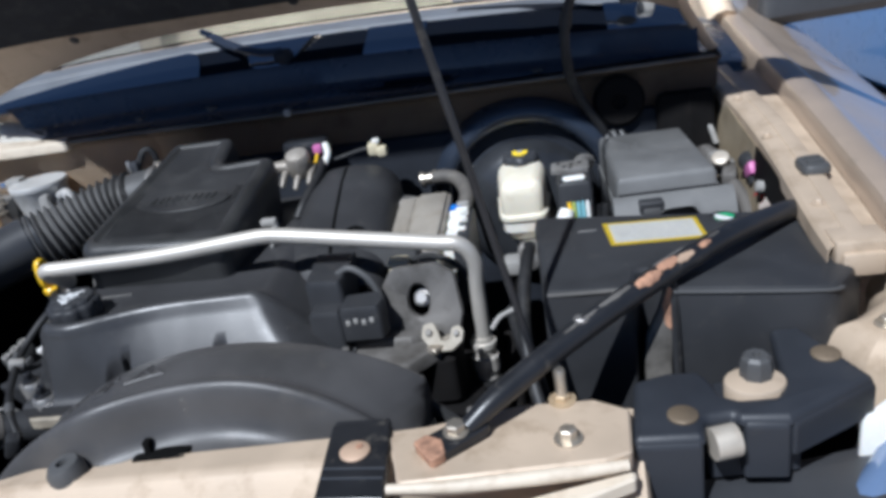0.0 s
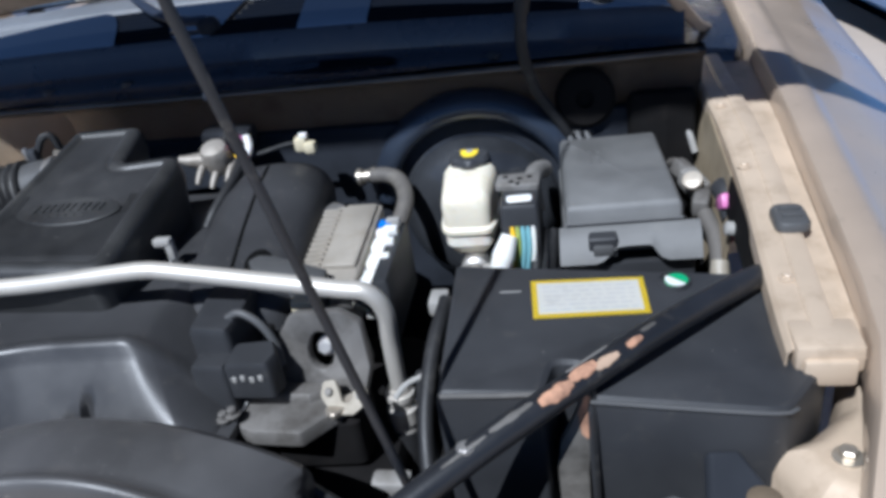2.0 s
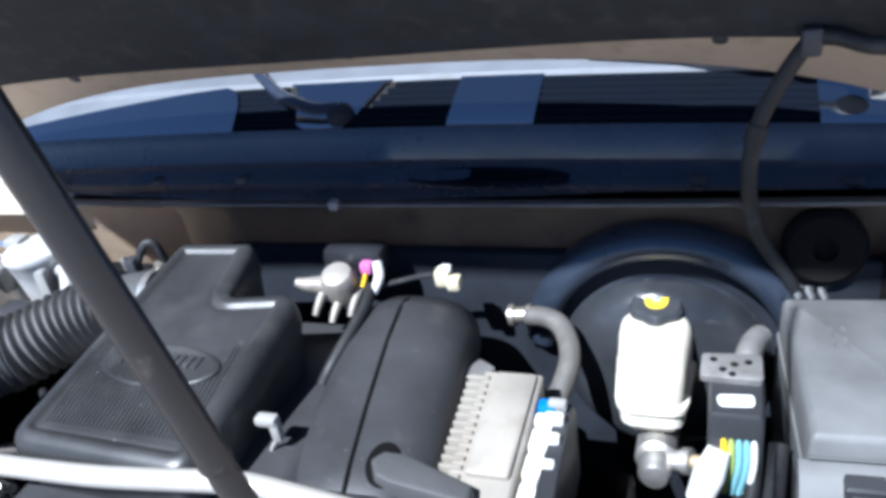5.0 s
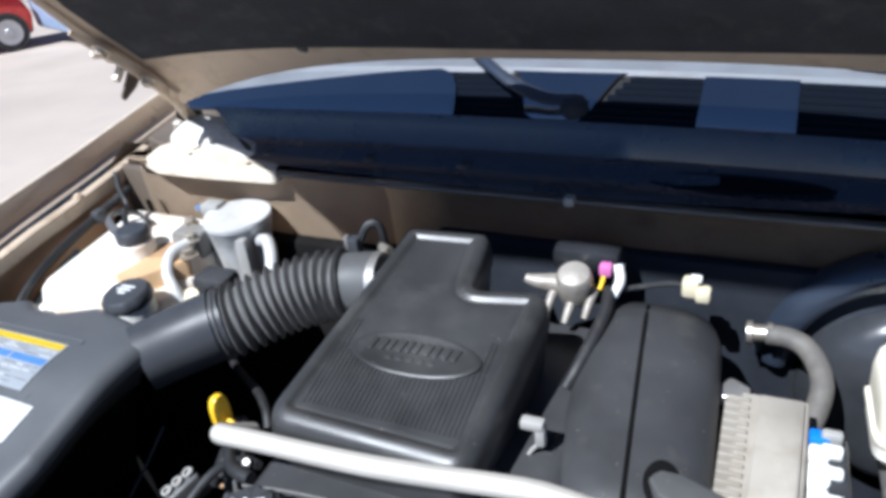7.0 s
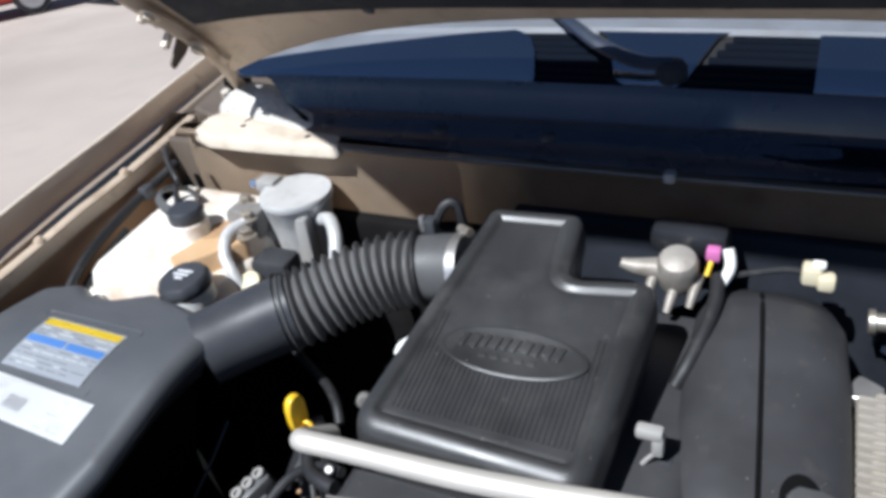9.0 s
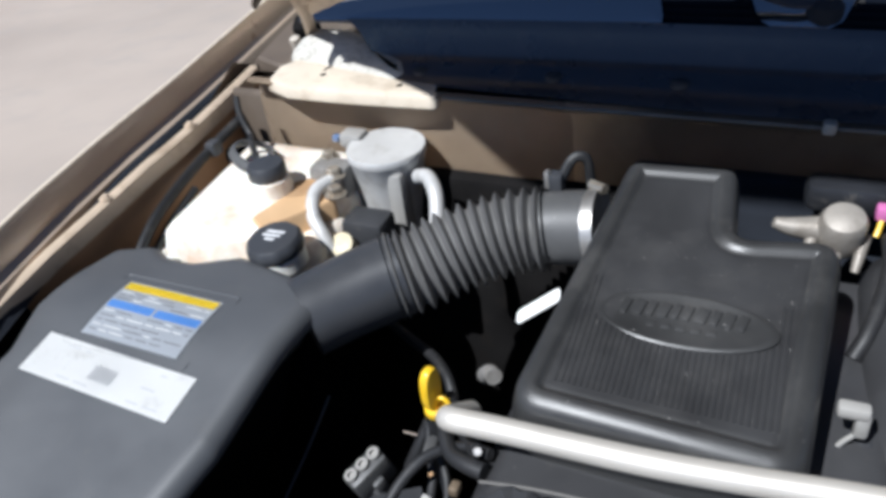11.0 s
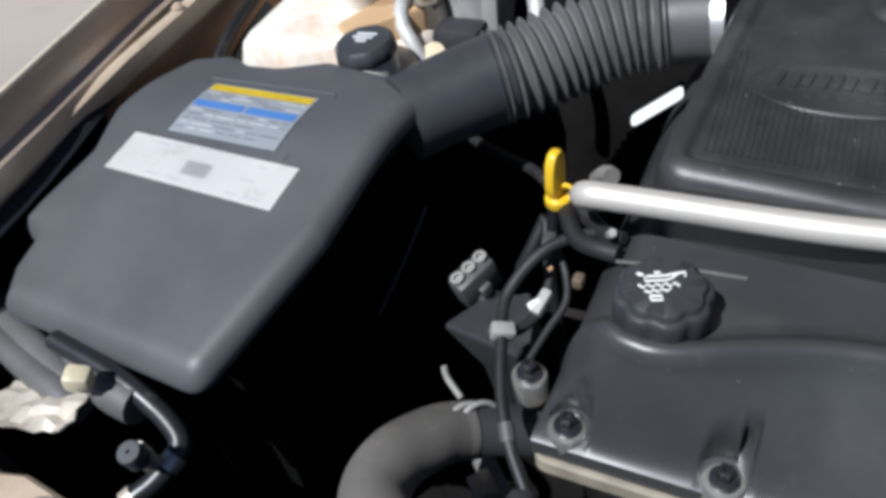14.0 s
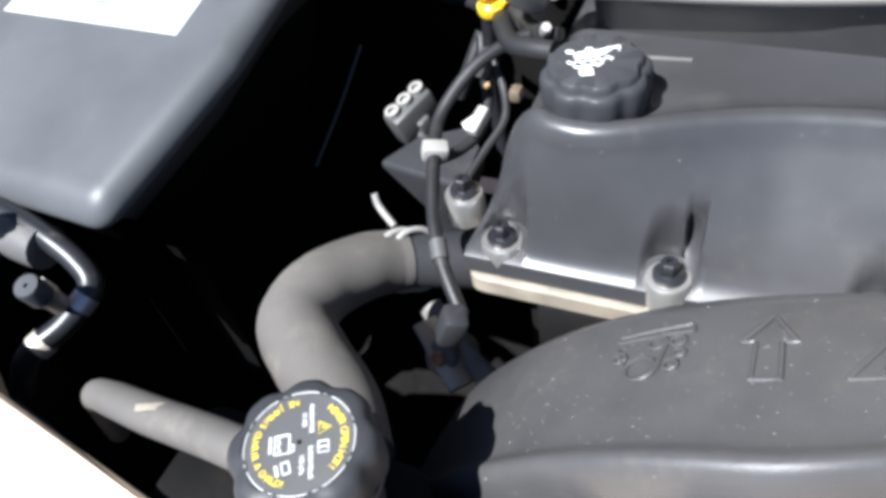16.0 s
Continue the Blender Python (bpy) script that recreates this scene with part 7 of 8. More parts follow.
part("handle", stack(paddle, [(0.0030, -0.0042), (0.0010, -0.0036), (0, -0.0018), (0, 0.0018), (0.0010, 0.0036), (0.0030, 0.0042)], m=facing((-0.5205, 0.701, 1.051), (0.985, -0.174, 0.0), (0, 0, 1))), M_YELLOW, dip, "flat oval yellow handle")
part("collar", turned([(0.0085, 0), (0.0105, 0.003), (0.0105, 0.008), (0.008, 0.011)], pose(-0.519, 0.703, 1.020), 20), M_YELLOW, dip)
part("loop", tube([Vector((-0.512, 0.701, 1.036)) + 0.0062 * Vector((math.cos(a), 0, math.sin(a))) for a in np.linspace(-1.6, 2.2, 10)], 0.0020, 8, 2), M_YELLOW, dip)
part("tube", tube([(-0.521, 0.702, 1.028), (-0.524, 0.705, 0.99), (-0.530, 0.715, 0.93), (-0.52, 0.72, 0.80)], 0.006, 10, 5), M_BLACK_METAL, dip)
loom = thing("side_harness", "black wiring loom with grey plugs beside the engine cover", "wiring")
part("loom", tube([(-0.458, 0.668, 1.030), (-0.485, 0.675, 1.022), (-0.520, 0.670, 1.0), (-0.540, 0.640, 0.975), (-0.530, 0.600, 0.966), (-0.515, 0.560, 0.955), (-0.498, 0.530, 0.945), (-0.476, 0.505, 0.928)], 0.0048, 12, 7), M_RUBBER, loom)
part("loom", tube([(-0.515, 0.718, 1.028), (-0.498, 0.700, 1.022), (-0.480, 0.680, 1.024), (-0.470, 0.668, 1.030)], 0.0065, 12, 6), M_RUBBER, loom)
part("loom", tube([(-0.531, 0.71, 1.0), (-0.540, 0.695, 0.975), (-0.548, 0.690, 0.955)], 0.006, 10, 5), M_RUBBER, loom)
part("plug", box(-0.009, 0.009, -0.006, 0.006, -0.005, 0.007, 0.002, pose(-0.532, 0.607, 0.968, 10, 15, 30)), M_GREYPL, loom, "pale grey plug")
part("plug", box(-0.0045, 0.0045, -0.011, 0.011, -0.005, 0.005, 0.002, pose(-0.514, 0.646, 0.968, 25, 0, -15)), M_GREYPL, loom, "pale torn plug")
part("plug_wing", box(-0.002, 0.005, -0.012, -0.001, 0.003, 0.007, 0.001, pose(-0.515, 0.649, 0.968, 25, 25, -40)), M_PUMP, loom, "torn pale flap")
part("loom", tube([(-0.512, 0.702, 1.020), (-0.505, 0.686, 1.022), (-0.492, 0.668, 1.020), (-0.474, 0.658, 1.024), (-0.458, 0.654, 1.026)], 0.0070, 12, 6), M_RUBBER, loom)
part("loom", tube([(-0.530, 0.704, 1.0), (-0.526, 0.692, 0.985), (-0.520, 0.680, 0.965), (-0.516, 0.655, 0.955), (-0.524, 0.632, 0.952), (-0.536, 0.612, 0.955)], 0.0042, 10, 6), M_RUBBER, loom)
part("loom", tube([(-0.517, 0.690, 0.99), (-0.505, 0.676, 0.975), (-0.498, 0.655, 0.965), (-0.505, 0.630, 0.955), (-0.512, 0.600, 0.945)], 0.0030, 8, 6), M_RUBBER, loom)
part("loom_clip", box(-0.005, 0.005, -0.010, 0.010, -0.008, 0.008, 0.002, pose(-0.524, 0.690, 0.988, 0, 10, 10)), M_PLASTIC_GREY, loom, "dusty grey loom clip")
part("hose_stub", tube([(-0.512, 0.790, 0.985), (-0.502, 0.780, 1.000), (-0.495, 0.772, 1.004)], 0.008, 12, 4), M_CAST, loom, "dull metal stub")
part("plug", box(-0.008, 0.008, -0.009, 0.009, -0.014, 0.014, 0.004, pose(-0.481, 0.498, 0.925, 10, 20, 30)), M_PLASTIC, loom, "black plug")
part("tape_band", tube([(-0.505, 0.542, 0.951), (-0.499, 0.531, 0.946)], 0.0058, 12, 2), M_PLASTIC_GREY, loom)
part("red_tip", tube([(-0.516, 0.668, 0.982), (-0.514, 0.671, 0.983)], 0.0019, 8, 2), M_BROWN, loom)
part("metal_tip", turned([(0.0038, 0), (0.0038, 0.008), (0.003, 0.009)], facing((-0.468, 0.666, 1.032), (0.3, -0.5, 0.7)), 10), M_ALU, loom)
part("brown_tab", box(-0.494, -0.485, 0.655, 0.667, 0.980, 0.990, 0.003), M_RIVET, loom)
loose = thing("loose_connector", "grey multi-pin connector on a black bracket", "connector")
LM = pose(-0.592, 0.686, 0.938, 0, -18, 62)
part("shell", box(-0.021, 0.021, -0.011, 0.011, -0.024, 0.010, 0.005, LM), M_PLASTIC_GREY, loose)
part("latch", box(-0.006, 0.006, -0.016, -0.010, -0.022, -0.004, 0.002, LM), M_PLASTIC_GREY, loose)
for k in (-1, 0, 1):
    part("port", turned([(0.0062, 0.011), (0.0062, 0.0155), (0.0035, 0.0155), (0.0035, 0.012), (0, 0.012)], LM @ pose(0.0135 * k, 0.0, -0.001, 0, 0, 0), 14), M_GREYPL, loose)
part("bracket", stack(fillet([(-0.602, 0.640), (-0.530, 0.628), (-0.520, 0.66), (-0.545, 0.70), (-0.585, 0.675)], 0.003, 3), [(0.028, 0.80), (0.018, 0.86), (0, 0.914), (0, 0.918), (0.0015, 0.920)]), M_PLASTIC, loose)
part("stem", tube([(-0.588, 0.685, 0.92), (-0.570, 0.675, 0.905), (-0.560, 0.665, 0.90)], 0.008, 10, 4), M_RUBBER, loose)
ground_ = thing("earth_bolt", "rusty bolt and strap below the hose clamp", "bolt")
part("strap", box(-0.03, 0.035, -0.011, 0.011, -0.003, 0.003, 0.002, pose(-0.535, 0.562, 0.795, 0, 20, -40)), M_STEEL, ground_)
part("stud", turned([(0.015, -0.03), (0.015, 0.012), (0.013, 0.015), (0.0075, 0.016)], facing((-0.532, 0.566, 0.785), (-0.1, -0.75, 0.65)), 18), M_CAST, ground_)
part("rusty_centre", turned([(0.0075, 0.012), (0.0075, 0.019), (0.005, 0.021), (0.0, 0.021)], facing((-0.532, 0.566, 0.785), (-0.1, -0.75, 0.65)), 6), M_RUST, ground_, "orange rusty bolt head")
part("arm", tube([(-0.56, 0.60, 0.80), (-0.53, 0.575, 0.79), (-0.495, 0.555, 0.785), (-0.48, 0.55, 0.78)], 0.011, 10, 5, squash=0.5), M_CAST, ground_)

# radiator hoses
rhose = thing("radiator_hose", "thick grey rubber radiator hose with spring clamp", "hose")
RH = [(-0.542, 0.555, 0.910), (-0.551, 0.546, 0.914), (-0.561, 0.530, 0.922), (-0.574, 0.497, 0.932), (-0.571, 0.464, 0.936), (-0.545, 0.440, 0.938), (-0.513, 0.416, 0.942), (-0.488, 0.386, 0.946)]
part("hose", tube(RH, [0.0215, 0.0225, 0.0235, 0.0245, 0.0250, 0.0245, 0.0235, 0.0225], 24, 8), M_HOSE, rhose)
bm = tube([Vector((-0.541, 0.551, 0.913)) + 0.0225 * (math.cos(a) * Vector((0.55, 0.62, -0.56)).normalized() + math.sin(a) * Vector((0, 0.5, 0.85)).normalized()) for a in np.linspace(0, 2 * math.pi * 0.92, 20)], 0.0022, 8, 2)
tube([Vector((-0.533, 0.557, 0.910)) + 0.0225 * (math.cos(a) * Vector((0.55, 0.62, -0.56)).normalized() + math.sin(a) * Vector((0, 0.5, 0.85)).normalized()) for a in np.linspace(0, 2 * math.pi * 0.92, 20)], 0.0022, 8, 2, bm)
tube([(-0.552, 0.566, 0.930), (-0.566, 0.574, 0.938), (-0.570, 0.578, 0.946)], 0.0025, 8, 3, bm)
part("spring_clamp", bm, M_GREYPL, rhose, "pale spring clamp")
part("outlet", tube([(-0.485, 0.590, 0.890), (-0.510, 0.575, 0.898), (-0.544, 0.553, 0.911)], [0.024, 0.021, 0.0195], 18, 5), M_PLASTIC, rhose, "black outlet of the engine")
ohose = thing("overflow_hose", "grey rubber overflow hose from the radiator neck", "hose")
part("hose", tube([(-0.490, 0.350, 0.996), (-0.525, 0.355, 0.994), (-0.586, 0.362, 0.980), (-0.625, 0.369, 0.966), (-0.662, 0.378, 0.938), (-0.70, 0.390, 0.86)], [0.0105, 0.0105, 0.0105, 0.0100, 0.0085, 0.0080], 16, 7), M_HOSE, ohose)
bm = box(-0.007, 0.007, -0.002, 0.002, 0, 0.0005, 0.0002, pose(-0.577, 0.360, 0.9942, 5, 12, 30))
part("print_mark", bm, M_TAN, ohose)
ac = thing("refrigerant_line", "dark metal refrigerant line with a capped service valve", "pipe")
part("line", tube([(-0.86, 0.475, 0.98), (-0.80, 0.468, 0.975), (-0.765, 0.462, 0.968), (-0.735, 0.455, 0.955), (-0.722, 0.445, 0.945), (-0.728, 0.420, 0.935), (-0.745, 0.395, 0.925), (-0.755, 0.38, 0.90)], 0.0085, 14, 7), M_BLACK_METAL, ac)
part("bare_band", tube([(-0.7215, 0.440, 0.943), (-0.7245, 0.430, 0.939)], 0.0092, 14, 3), M_ALU, ac, "bare bright metal band")
part("bare_band", tube([(-0.737, 0.407, 0.930), (-0.741, 0.400, 0.9275)], 0.0100, 14, 3), M_PALEMETAL, ac, "bare bright metal band")
part("foam_sleeve", tube([(-0.850, 0.478, 0.962), (-0.82, 0.468, 0.962), (-0.79, 0.460, 0.962), (-0.765, 0.458, 0.960)], [0.012, 0.0165, 0.0165, 0.0165], 14, 6), M_BELLOWS, ac, "grey foam sleeve")
part("valve_cap", turned([(0.0088, 0), (0.0088, 0.014), (0.0078, 0.016), (0.0016, 0.016), (0.0016, 0.014), (0, 0.014)], facing((-0.727, 0.418, 0.966), (0.1, -0.3, 1)), 24), M_PLASTIC_SMOOTH, ac, "black valve cap")
part("valve_stem", turned([(0.007, 0), (0.007, 0.02), (0.0085, 0.021), (0.0085, 0.032)], facing((-0.732, 0.428, 0.940), (0.1, -0.3, 1)), 16), M_STEEL, ac)
clipm = thing("yellow_clip", "pale yellow clip on a worn metal bracket", "clip")
part("clip_body", box(-0.012, 0.012, -0.010, 0.010, -0.012, 0.012, 0.005, pose(-0.797, 0.445, 0.992, 10, 15, 25) @ Matrix.Diagonal((0.8, 0.8, 0.8, 1))), M_CREAM, clipm)
rng = random.Random(14)
bm = bmesh.new()
rows = []
for i in range(11):                                # a crumpled strip of bare metal
    u = i / 10
    rows.append([bm.verts.new((-0.885 + 0.085 * u + rng.uniform(-0.002, 0.002), 0.398 + 0.046 * j / 7 + 0.016 * u + rng.uniform(-0.002, 0.002), 0.956 + 0.012 * u + rng.uniform(-0.004, 0.004))) for j in range(8)])
for a, b in zip(rows, rows[1:]):
    for j in range(7):
        bm.faces.new((a[j], b[j], b[j + 1], a[j + 1]))
bmesh.ops.recalc_face_normals(bm, faces=bm.faces)
bmesh.ops.solidify(bm, geom=bm.faces, thickness=0.0012)
part("bracket", bm, M_PALEMETAL, clipm, "crumpled bare metal bracket", 20)
part("conduit", tube([(-0.965, 0.480, 0.955), (-0.930, 0.470, 0.955), (-0.880, 0.456, 0.958), (-0.840, 0.447, 0.958), (-0.815, 0.438, 0.950)], 0.0125, 12, 5), M_BELLOWS, clipm)
part("conduit", tube([(-0.985, 0.505, 0.950), (-0.950, 0.492, 0.955), (-0.900, 0.476, 0.958), (-0.855, 0.462, 0.958), (-0.825, 0.452, 0.952)], 0.0135, 12, 5), M_BELLOWS, clipm)
part("tie", turned([(0.0142, -0.002), (0.0142, 0.002)], facing((-0.948, 0.4915, 0.955), (-1, 0.33, 0)), 20), M_RUBBER, clipm, "black cable tie")

# ---- battery cover ----
battery = thing("battery_cover", "black plastic battery cover with a yellow-framed label", "battery")
BT = fillet([(0.143, 0.494), (0.228, 0.500), (0.236, 0.540), (0.258, 0.540), (0.262, 0.498), (0.408, 0.494), (0.455, 0.560), (0.440, 0.690), (0.135, 0.690)], [0.006, 0.006, 0.008, 0.008, 0.006, 0.03, 0.03, 0.012, 0.006], 4)


def bt_z(x, y):
    return 1.060 - 0.080 * (x - 0.17)


part("cover", stack(BT, [(0.006, 0.80, 1), (0.0, -0.070), (0.0, -0.012), (0.002, -0.003), (0.006, 0.0)], bt_z), M_PLASTIC, battery, sharp=35)
BQ = ((0.212, 0.660), (0.317, 0.674), (0.320, 0.615), (0.217, 0.599))
lb = decal("yellow_label", *BQ, M_YELLOW_PRINT, battery, 0.0009, "white label with a thick yellow frame", bt_z)
lw = decal("white_field", *sub(BQ, 0.05, 0.95, 0.09, 0.91), M_PAPER, lb, 0.0014, "", bt_z)
rng = random.Random(21)
for v in (0.2, 0.32, 0.44, 0.56, 0.68, 0.80):
    u = 0.10
    while u < 0.86:
        w = rng.uniform(0.05, 0.16)
        decal("print_bar", *sub(BQ, u, min(0.90, u + w), v, v + 0.03), M_INK_PALE, lw, 0.0018, "", bt_z)
        u += w + 0.03
eye_ = part("charge_eye", turned([(0.0155, 0), (0.0155, 0.002), (0.013, 0.003), (0.013, -0.004), (0, -0.004)], pose(0.345, 0.668, 1.0462), 28), M_PLASTIC, battery, "round window in the cover")
part("green_disc", turned([(0.0115, 0), (0.0115, 0.006), (0, 0.0065)], pose(0.3480, 0.668, 1.0420), 24), M_GREEN, eye_, "green disc")
part("white_disc", stack([Vector((0.0112 * math.cos(a), 0.0112 * math.sin(a))) for a in np.linspace(math.pi * 0.80, math.pi * 1.72, 14)], [(0, 0), (0, 0.0008)], m=pose(0.3480, 0.668, 1.0485)), M_WHITE, eye_)
part("scratch_mark", box(0.184, 0.204, 0.640, 0.6415, 1.0585, 1.0592, 0.0002), M_GREYPL, battery)
# lighter beads paint the lit lines on the front creases
part("crease", tube([(0.264, 0.4985, 1.0495), (0.33, 0.4965, 1.0445), (0.400, 0.4960, 1.0390), (0.416, 0.503, 1.0375)], 0.0018, 8, 3), M_PLASTIC_GREY, battery)
part("crease", tube([(0.147, 0.4965, 1.058), (0.190, 0.4985, 1.0565), (0.224, 0.5015, 1.055)], 0.0022, 8, 3), M_SEAM, battery, "pale bead painted as the highlight on the crease")
tray = thing("battery_tray", "black battery tray standing in the bay", "tray")
part("tray", box(0.13, 0.46, 0.49, 0.70, 0.43, 0.81, 0.01), M_DARK, tray)
post = thing("brace_post", "dusty grey tapering steel post under the brace, rusty on top", "post")
part("post", stack([Vector(p) for p in ((0.238, 0.80), (0.260, 0.80), (0.2610, 0.97), (0.2655, 1.052), (0.2600, 1.056), (0.2500, 1.026), (0.2385, 1.000), (0.2350, 0.974))], [(0, 0), (0, 0.007), (0.0012, 0.0085)], m=pose(0, 0.512, 0, 90, 0, 0)), M_PALE_STEEL, post)
part("rusty_end", stack([Vector(p) for p in ((0.2560, 1.012), (0.2610, 1.006), (0.2640, 1.022), (0.2652, 1.050), (0.2604, 1.053), (0.2540, 1.034))], [(0, 0), (0.0004, 0.0010)], m=pose(0, 0.5036, 0, 90, 0, 0)), M_RUST, post, "rusty upper end")
part("drain_cable", tube([(0.2665, 0.504, 1.058), (0.2670, 0.498, 1.030), (0.2672, 0.494, 0.98), (0.2675, 0.492, 0.935)], 0.0024, 8, 5), M_RUBBER, post, "thin black cable")
part("cable_end", turned([(0.0045, 0), (0.005, 0.004), (0.0035, 0.009), (0.0, 0.010)], pose(0.2675, 0.492, 0.926), 12), M_GREYPL, post)
pcable = thing("battery_cable", "black cables beside the battery cover", "cable")
part("cable", tube([(0.128, 0.66, 1.04), (0.120, 0.60, 1.02), (0.118, 0.54, 0.985), (0.128, 0.49, 0.94), (0.150, 0.455, 0.90), (0.16, 0.44, 0.84)], 0.0075, 10, 7), M_RUBBER, pcable)
part("cable", tube([(0.100, 0.62, 0.98), (0.112, 0.56, 0.965), (0.135, 0.51, 0.92), (0.15, 0.49, 0.86)], 0.006, 10, 7), M_RUBBER, pcable)
part("tie", tube([(0.104, 0.61, 0.985), (0.088, 0.60, 0.982), (0.078, 0.592, 0.972)], 0.003, 8, 4), M_GREYPL, pcable)

# ---- fuse box ----
fuse = thing("fuse_box", "dusty grey-black fuse box with a latched lid", "fuse box")
FB = fillet([(0.243, 0.818), (0.374, 0.824), (0.362, 1.030), (0.234, 1.022)], 0.007, 4)
part("lid", stack(FB, [(-0.002, 0.992), (-0.002, 1.006), (0.0, 1.008), (0.001, 1.044), (0.004, 1.049), (0.007, 1.0505)]), M_FUSE, fuse)
part("lid_step", tube([(0.243, 0.8165, 1.030), (0.374, 0.8225, 1.030)], 0.0016, 6, 2), M_PLASTIC_GREY, fuse)
FB2 = fillet([(0.236, 0.792), (0.390, 0.800), (0.376, 1.034), (0.228, 1.026)], 0.008, 4)
part("base", stack(FB2, [(0.01, 0.84), (0.004, 0.90), (0.004, 0.986)]), M_PLASTIC, fuse)
SK = [(0.236, 0.0), (0.276, 0.0), (0.284, 0.003), (0.300, 0.017), (0.312, 0.018), (0.336, 0.018), (0.346, 0.004), (0.356, 0.0), (0.391, 0.0)]
bm = bmesh.new()
rows = []
for x in np.linspace(0.236, 0.391, 44):            # the skirt hangs out in front, with a wavy lower edge
    up_ = float(np.interp(x, [p[0] for p in SK], [p[1] for p in SK]))
    f = 0.006 * (x - 0.24) / 0.14
    rows.append([bm.verts.new(p) for p in ((x, 0.818 + f, 1.026), (x, 0.812 + f, 1.0255), (x, 0.800 + f, 1.020), (x, 0.786 + f + 0.3 * up_, 1.002 + up_ * 0.6), (x, 0.783 + f + 0.3 * up_, 0.996 + up_), (x, 0.790 + f + 0.3 * up_, 0.992 + up_), (x, 0.815 + f, 0.990 + up_))])
for a, b in zip(rows, rows[1:]):
    for i in range(6):
        bm.faces.new((a[i], b[i], b[i + 1], a[i + 1]))
bm.faces.new(rows[0])
bm.faces.new(list(reversed(rows[-1])))
bmesh.ops.recalc_face_normals(bm, faces=bm.faces)
part("skirt", bm, M_FUSE, fuse, "dusty skirt with a wavy lower edge")
latch = part("latch", stack(fillet([(0.268, 0.792), (0.300, 0.793), (0.300, 0.812), (0.268, 0.811)], 0.003, 3), [(0, 1.000), (0, 1.0215), (0.002, 1.0235)]), M_PLASTIC, fuse)
part("latch_tab", box(0.273, 0.295, 0.787, 0.794, 1.004, 1.016, 0.002), M_PLASTIC_GREY, latch)
for k, x in enumerate((0.272, 0.283)):
    for j in range(3):
        part("moulded_mark", box(x, x + 0.004, 0.935 + 0.016 * j, 0.944 + 0.016 * j, 1.0503, 1.0511, 0.0002), M_FUSE, fuse)
part("apron", stack(fillet([(0.236, 0.735), (0.255, 0.728), (0.275, 0.752), (0.315, 0.752), (0.330, 0.728), (0.392, 0.735), (0.392, 0.795), (0.236, 0.788)], 0.006, 3), [(0, 0.90), (0, 0.964), (0.003, 0.970)]), M_PLASTIC, fuse)
bm = bmesh.new()
for k in range(5):
    tube([(0.228 + 0.012 * k, 1.028, 1.044), (0.224 + 0.012 * k, 1.036, 1.052), (0.232 + 0.012 * k, 1.042, 1.05)], 0.004, 6, 3, bm)
part("torn_seal", bm, M_PLASTIC_GREY, fuse, "ragged dark seal")
part("wire_loop", tube([(0.365, 1.030, 1.035), (0.380, 1.035, 1.052), (0.402, 1.028, 1.048), (0.412, 1.018, 1.02)], 0.0045, 8, 6), M_GREYPL, fuse, "pale wire loop")

side = thing("wing_connectors", "grey plugs with purple and red connectors beside the fuse box", "connectors")
part("grey_plug", box(-0.012, 0.012, -0.02, 0.02, -0.012, 0.012, 0.005, pose(0.398, 0.925, 1.02, 15, 0, 25)), M_CAST, side, "dusty grey plug")
part("grey_plug", box(-0.010, 0.010, -0.016, 0.016, -0.012, 0.012, 0.005, pose(0.402, 0.888, 1.012, 10, 0, -15)), M_CAST_DIRTY, side, "dusty dark grey plug")
part("grey_plug", box(-0.009, 0.009, -0.013, 0.013, -0.010, 0.010, 0.004, pose(0.388, 0.955, 1.026, 20, 10, 40)), M_CAST_DIRTY, side, "dusty dark grey plug")
part("plug_collar", turned([(0.012, 0), (0.012, 0.006), (0.009, 0.008), (0.0, 0.008)], facing((0.394, 0.905, 1.032), (-0.2, -0.5, 0.8)), 16), M_PALEMETAL, side, "pale metal collar")
part("wire", tube([(0.392, 0.945, 1.025), (0.385, 0.965, 1.03), (0.378, 0.99, 1.02)], 0.006, 8, 5), M_HOSE, side)
part("loom", tube([(0.404, 0.875, 1.005), (0.412, 0.845, 0.99), (0.412, 0.81, 0.965), (0.406, 0.78, 0.93)], 0.010, 10, 6), M_HOSE, side)
part("black_sleeve", tube([(0.420, 0.870, 1.040), (0.424, 0.855, 1.038), (0.428, 0.835, 1.018)], 0.013, 12, 4), M_PLASTIC, side)
part("purple_plug", box(-0.007, 0.007, -0.014, 0.014, -0.008, 0.010, 0.004, pose(0.420, 0.843, 1.034, -35, 0, 5)), M_PINK, side, "purple plug")
part("red_plug", box(-0.006, 0.006, -0.018, 0.018, -0.006, 0.006, 0.003, pose(0.424, 0.814, 1.012, -50, 0, 5)), M_RED, side, "red plug")
part("pale_boot", tube([(0.410, 0.80, 0.985), (0.408, 0.785, 0.965), (0.402, 0.775, 0.945)], [0.010, 0.012, 0.011], 10, 4), M_TAN, side)
part("wing_clip", turned([(0.008, 0), (0.008, 0.008), (0.005, 0.010)], facing((0.421, 0.79, 1.03), (-1, 0, 0.2)), 12), M_GREYPL, side)

# ---- brake booster, master cylinder ----
booster = thing("brake_booster", "black round brake booster on the bulkhead", "brake booster")
